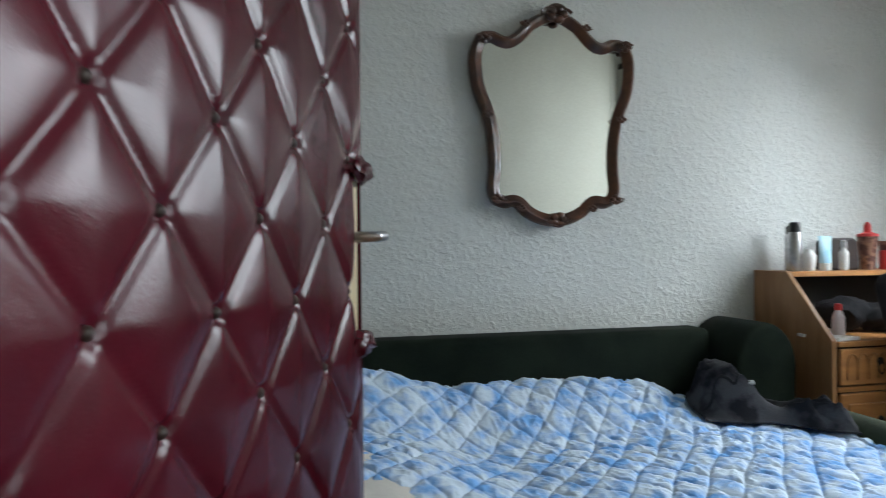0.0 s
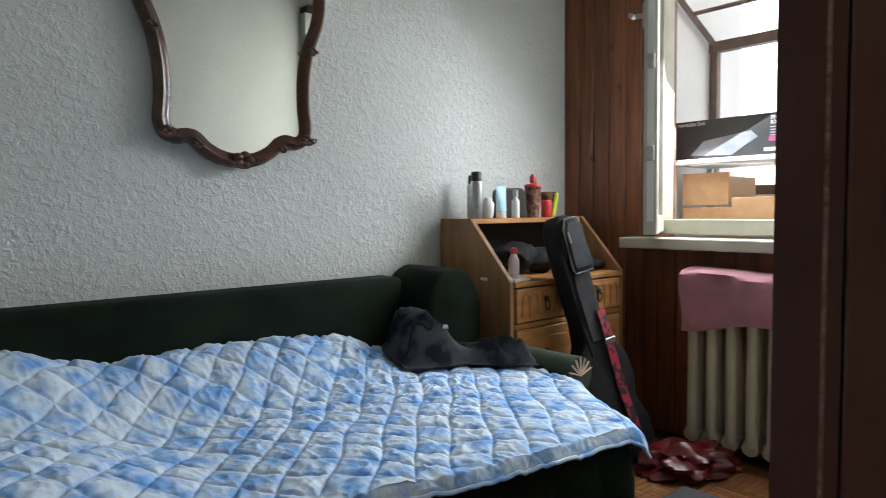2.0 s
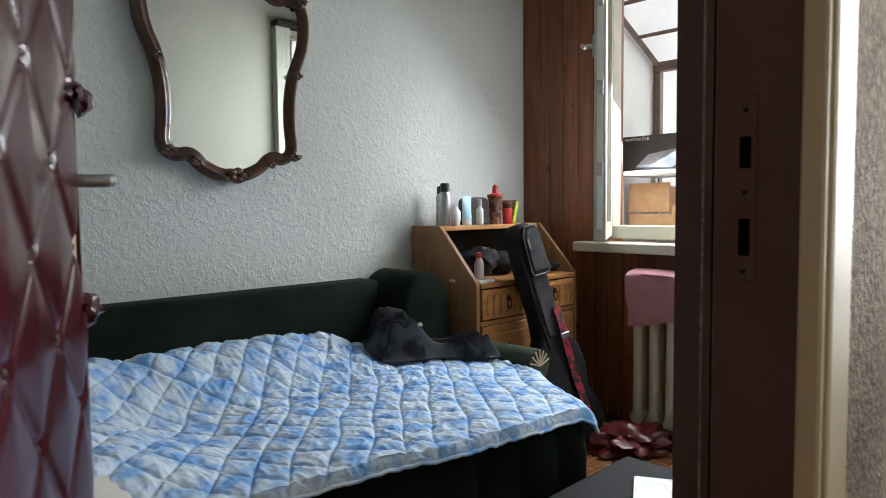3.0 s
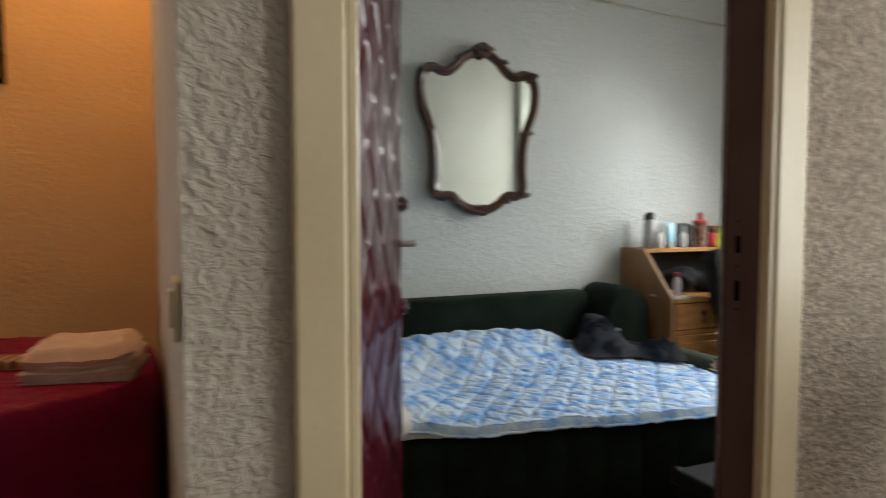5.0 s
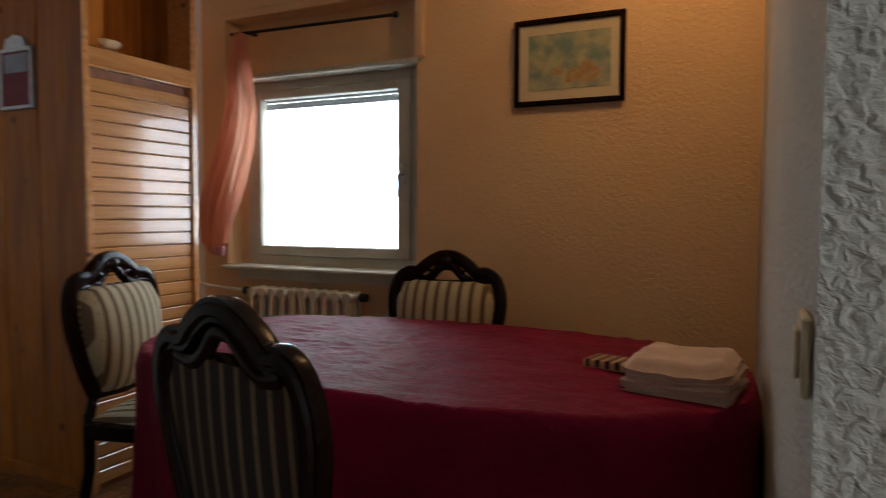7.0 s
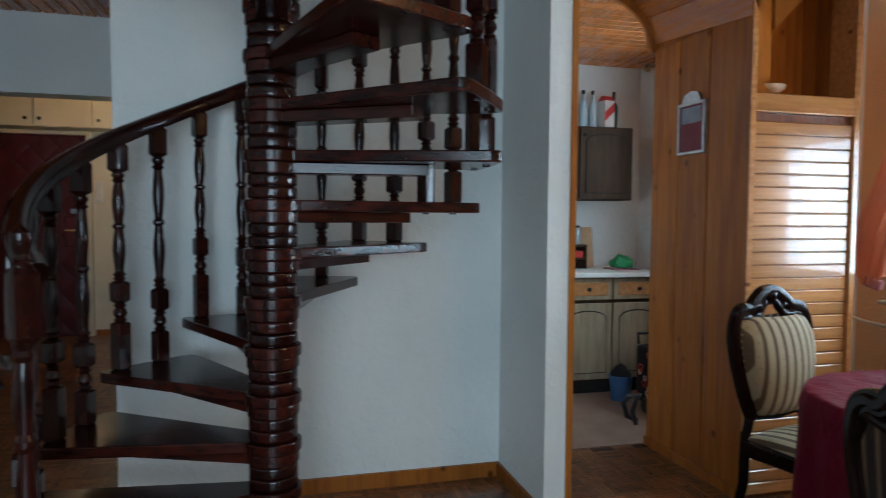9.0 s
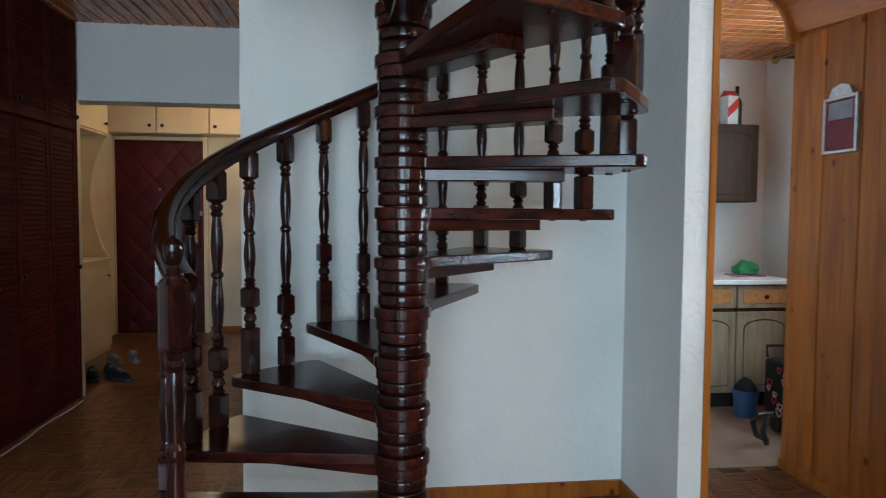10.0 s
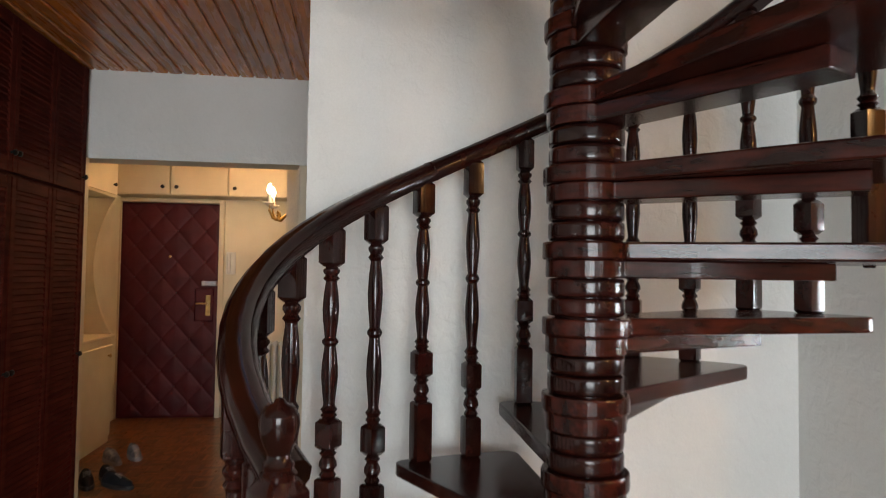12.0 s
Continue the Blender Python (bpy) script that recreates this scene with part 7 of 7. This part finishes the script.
for y, h, mtt, nm in ((2.30, 0.10, BLUE_GLASS, "jar"), (2.36, 0.11, COLA, "jar"), (2.42, 0.12, BLUE_GLASS, "jar"), (2.20, 0.10, COLA, "jar"), (2.12, 0.14, BLUE_GLASS, "jar")):
    turned(nm, [(0.03, 0), (0.032, 0.004), (0.032, h), (0.026, h + 0.01)], mtt, -5.50, y, 1.07 if y > 2.25 and y < 2.45 else 0.886, "storage jar in the kitchen corner", "jar", [(0.028, h + 0.01), (0.028, h + 0.025), (0.01, h + 0.027)], IRON, "kitchen jars")
spice = thing("spice_rack", "dark wooden two-tier rack on the worktop", "rack")
part("side", bx(-5.62, -5.42, 2.26, 2.272, 0.886, 1.07), KITCHEN_TOP, spice)
part("side", bx(-5.62, -5.42, 2.462, 2.474, 0.886, 1.07), KITCHEN_TOP, spice)
part("shelf", bx(-5.62, -5.42, 2.272, 2.462, 1.055, 1.069), KITCHEN_TOP, spice)
part("shelf", bx(-5.62, -5.42, 2.272, 2.462, 0.955, 0.968), KITCHEN_TOP, spice)
part("box", bx(-5.60, -5.44, 2.285, 2.45, 0.969, 1.02, bevel=0.004), RED, spice)
part("drawer", bx(-5.60, -5.415, 2.285, 2.45, 0.89, 0.95, bevel=0.004), CHAIR_WOOD, spice)
brd = part("chopping_board", bx(-0.012, 0.0, -0.05, 0.05, 0, 0.32, bevel=0.005), DRAWER_WOOD, m=pose(-5.60, 2.58, 0.886, 0, -8, 0))
tagged(brd, "wooden board leaning in the kitchen corner", "board")
b = bmesh.new()
bmesh.ops.create_icosphere(b, subdivisions=3, radius=1)
for v in b.verts:
    q = 1 + 0.35 * noise.noise(v.co * 2.2)
    v.co = Vector((v.co.x * 0.09 * q, v.co.y * 0.08 * q, max(-0.3, v.co.z) * 0.07 * q))
low_ = min(v.co.z for v in b.verts)
tagged(part("green_bag", b, mat("green_film", (0.05, 0.30, 0.10), None, 15, 0.4, bump=0.4), smooth=True, m=pose(-5.33, 2.72, 0.899 - low_)), "green plastic bag on the kitchen worktop", "bag")
tagged(part("dish_cloth", sheet(16, 16, lambda u, v: (-5.43 + 0.2 * u, 2.62 + 0.2 * v, 0.889 + 0.012 * abs(noise.noise((u * 5, v * 5, 2)))), 0.006), PINK, smooth=True), "pink cloth under the green bag", "cloth")
shop = thing("shopping_trolley", "dark shopping trolley bag printed with red hearts", "trolley bag", pose(-4.62, 2.66, 0))
part("bag", bx(-0.13, 0.13, -0.16, 0.16, 0.05, 0.43, bevel=0.03, seg=3), NYLON, shop, smooth=True)
PALE_PRINT = mat("pale_pink_print", (0.62, 0.42, 0.42), None, 12, 0.5)
for i in range(20):
    a, c_ = ((i * 0.37) % 1 - 0.5) * 0.25, 0.10 + ((i * 0.61) % 1) * 0.29
    r_ = 0.016 + 0.014 * ((i * 0.29) % 1)
    curve_ = [(r_ * math.sin(t) ** 3, r_ * 0.92 * (math.cos(t) - 0.35 * math.cos(2 * t) - 0.1)) for t in [2 * math.pi * j / 14 for j in range(14)]]
    if i % 2:
        heart = tube([(0.1315, a + p, c_ + q) for p, q in curve_], 0.0042, 5, closed=True)
    else:
        heart = tube([(a * 0.8 + p, -0.1615, c_ + q) for p, q in curve_], 0.0042, 5, closed=True)
    part("heart_print", heart, PALE_PRINT if i % 3 else RED, shop)
part("handle", tube([(-0.12, -0.14, 0.43), (-0.13, -0.14, 0.50), (-0.13, 0.14, 0.50), (-0.12, 0.14, 0.43)], 0.009, 8), IRON, shop, smooth=True)
for sy in (-1, 1):
    part("wheel", lathe([(0.045, 0), (0.05, 0.006), (0.05, 0.018), (0.045, 0.024)], 16), BLACK, shop, smooth=True, m=pose(0.02, sy * 0.15, 0.05, 90, 0, 0))
bk = thing("bucket", "blue plastic basket beside the trolley", "basket", pose(-4.93, 2.50, 0) @ Matrix.Scale(0.8, 4))
part("body", lathe([(0.075, 0), (0.10, 0.22), (0.104, 0.22), (0.079, 0)], 20, close=False), mat("blue_plastic", (0.05, 0.12, 0.28), None, 12, 0.4), bk, smooth=True)
part("contents", lathe([(0.09, 0.15), (0.085, 0.24), (0.04, 0.30), (0.005, 0.32)], 14), NYLON, bk, smooth=True)
part("base", lathe([(0.074, 0.001), (0.074, 0.008)], 20), BLACK, bk)
tagged(part("strap_bag", tube([(-4.42, 2.32, 0.02), (-4.40, 2.24, 0.06), (-4.36, 2.19, 0.15), (-4.34, 2.21, 0.20), (-4.33, 2.28, 0.21), (-4.34, 2.24, 0.10), (-4.36, 2.28, 0.02)], 0.016, 8), BLACK, smooth=True), "black strap lying on the kitchen floor", "strap")
krod = thing("kitchen_curtain_rod", "brass curtain rod over the kitchen window", "curtain rod")
part("rod", tube([(-5.45, 2.99, 2.45), (-4.25, 2.99, 2.45)], 0.012, 8), BRASS, krod, smooth=True)
part("finial", lathe([(0.012, 0), (0.028, 0.02), (0.02, 0.045), (0.004, 0.055)], 12), BRASS, krod, smooth=True, m=pose(-5.45, 2.99, 2.45, 0, -90, 0))
part("bracket", bx(-5.35, -5.33, 2.985, 3.05, 2.43, 2.45), BRASS, krod)
kw = thing("window_3", "white kitchen window frame", "window", kind="structure")
part("window_frame", boxes([(-4.65, -4.58, 3.10, 3.17, 1.25, 2.25), (-3.82, -3.75, 3.10, 3.17, 1.25, 2.25), (-4.58, -3.82, 3.10, 3.17, 2.18, 2.25), (-4.58, -3.82, 3.10, 3.17, 1.25, 1.32)], 0.004), WINDOW_PAINT, kw)
kp = thing("wall_plaque", "small glazed plaque in a silver frame on the pine boards", "plaque")
part("frame", boxes([(-3.822, -3.806, 2.148, 2.169, 1.60, 1.86), (-3.62, -3.604, 2.148, 2.169, 1.60, 1.86), (-3.806, -3.62, 2.148, 2.169, 1.844, 1.86), (-3.806, -3.62, 2.148, 2.169, 1.60, 1.616)], 0.003), STEEL, kp)
part("panel", bx(-3.806, -3.62, 2.155, 2.169, 1.616, 1.844), mat("crimson_velvet_panel", (0.16, 0.012, 0.025), None, 20, 0.5), kp)
part("inscription", bx(-3.790, -3.636, 2.1525, 2.1548, 1.755, 1.835, bevel=0.001), PRINT_GREY, kp)
part("crest", prism([(-3.79, 1.861), (-3.64, 1.861), (-3.66, 1.90), (-3.713, 1.915), (-3.77, 1.90)], 2.152, 2.166), STEEL, kp)

# ---- living room corner: plant on a stand, switch ----
stand = thing("plant_stand", "dark wooden plant stand beside the plaster wall", "stand", pose(0.75, 0.72, 0))
part("top", bx(-0.13, 0.16, -0.14, 0.14, 0.58, 0.608, bevel=0.005), WALNUT, stand)
for sx in (-0.11, 0.14):
    for sy in (-0.12, 0.12):
        part("leg", bx(sx - 0.014, sx + 0.014, sy - 0.014, sy + 0.014, 0, 0.58, bevel=0.003), WALNUT, stand)
plant = thing("fern", "feathery dusty green fern in a pot", "plant", pose(0.71, 0.78, 0.609))
part("pot", lathe([(0.045, 0), (0.065, 0.09), (0.07, 0.10), (0.062, 0.10), (0.05, 0.07)], 20), BROWN_LEATHER, plant, smooth=True)
rng = random.Random(4)
fronds = bmesh.new()
stems = bmesh.new()
for f in range(46):
    a = rng.uniform(0, 2 * math.pi)
    L = rng.uniform(0.14, 0.28)
    lift = rng.uniform(0.05, 0.20)
    pts = []
    for t in [i / 8 for i in range(9)]:
        r_ = 0.02 + L * 0.85 * t
        pts.append(Vector((r_ * math.cos(a + 0.3 * t), r_ * math.sin(a + 0.3 * t), 0.11 + lift * 5.0 * t - (lift * 3.4 + 0.30 * L / 0.26) * t * t)))
    tube([tuple(p) for p in pts], 0.0016, 4, stems)
    for p, q in zip(pts[1:], pts[2:]):
        for _ in range(9):
            c_ = p.lerp(q, rng.random())
            d = Vector((rng.gauss(0, 1), rng.gauss(0, 1), rng.gauss(-0.2, 0.8))).normalized()
            sd = d.cross(Vector((rng.random(), rng.random(), 1))).normalized() * 0.0032
            l_ = rng.uniform(0.012, 0.028)
            fronds.faces.new([fronds.verts.new(v) for v in (c_, c_ + d * l_ * 0.5 + sd, c_ + d * l_, c_ + d * l_ * 0.5 - sd)])
part("stem", stems, LEAF, plant)
part("leaves", fronds, LEAF, plant)
ws = thing("light_switch", "cream light switch on the partition wall", "switch", pose(-0.7985, 1.10, 1.02))
part("plate", bx(-0.009, 0, -0.04, 0.04, -0.04, 0.04, bevel=0.003), CREAM_PAINT, ws)
part("rocker", bx(-0.014, -0.0092, -0.02, 0.02, -0.025, 0.025, bevel=0.002), CREAM_PAINT, ws)

# ---- parquet ----
FING = 0.026
CELL = FING * 5


def fingers(x0, x1, y0, y1):
    res = []
    for i in range(math.floor(x0 / CELL), math.ceil(x1 / CELL)):
        for j in range(math.floor(y0 / CELL), math.ceil(y1 / CELL)):
            cx, cy = i * CELL, j * CELL
            if cx < x0 or cy < y0 or cx + CELL > x1 or cy + CELL > y1:
                continue
            for k in range(5):
                if (i + j) % 2:
                    res.append((cx + k * FING, cx + (k + 1) * FING, cy, cy + CELL))
                else:
                    res.append((cx, cx + CELL, cy + k * FING, cy + (k + 1) * FING))
    return res


parquet = structure("parquet", boxes([(-3.9, -3.89, -1.2, -1.19, -0.008, -0.0075)]), SUBFLOOR, "worn brown mosaic parquet of small oak fingers", "floor")
near, rest = [], []
for f in fingers(-8.5, 2.3, -3.2, 3.05):
    cx, cy = (f[0] + f[1]) / 2, (f[2] + f[3]) / 2
    if cx < -4.08 and cy > -0.5:
        continue
    if -5.2 < cx < -4.2 and -1.9 < cy < -0.9 and len(near) < 300:
        near.append(f)
    else:
        rest.append(f)
verts, faces = [], []
G = 0.0006
for x0, x1, y0, y1 in rest:
    n0 = len(verts)
    x0, x1, y0, y1 = x0 + G, x1 - G, y0 + G, y1 - G
    verts += [(x0, y0, -0.004), (x1, y0, -0.004), (x1, y1, -0.004), (x0, y1, -0.004), (x0 + G, y0 + G, 0.0), (x1 - G, y0 + G, 0.0), (x1 - G, y1 - G, 0.0), (x0 + G, y1 - G, 0.0)]
    faces += [(n0 + 4, n0 + 5, n0 + 6, n0 + 7), (n0, n0 + 1, n0 + 5, n0 + 4), (n0 + 1, n0 + 2, n0 + 6, n0 + 5), (n0 + 2, n0 + 3, n0 + 7, n0 + 6), (n0 + 3, n0, n0 + 4, n0 + 7)]
me = bpy.data.meshes.new("parquet_fingers")
me.from_pydata(verts, [], faces)
me.materials.append(PARQUET)
pf = new("parquet_fingers", me)
pf.parent = parquet
tagged(pf, kind="stuff")
fb = box(bmesh.new(), -CELL / 2 + G, CELL / 2 - G, -FING / 2 + G, FING / 2 - G, -0.007, 0.0, bevel=0.0006)
first = None
for x0, x1, y0, y1 in near:
    m_ = pose((x0 + x1) / 2, (y0 + y1) / 2, 0, 0, 0, 0 if x1 - x0 > y1 - y0 else 90)
    if first is None:
        first = part("parquet_block", fb, PARQUET_PIECE, parquet, m=m_)
    else:
        again(first, m_)
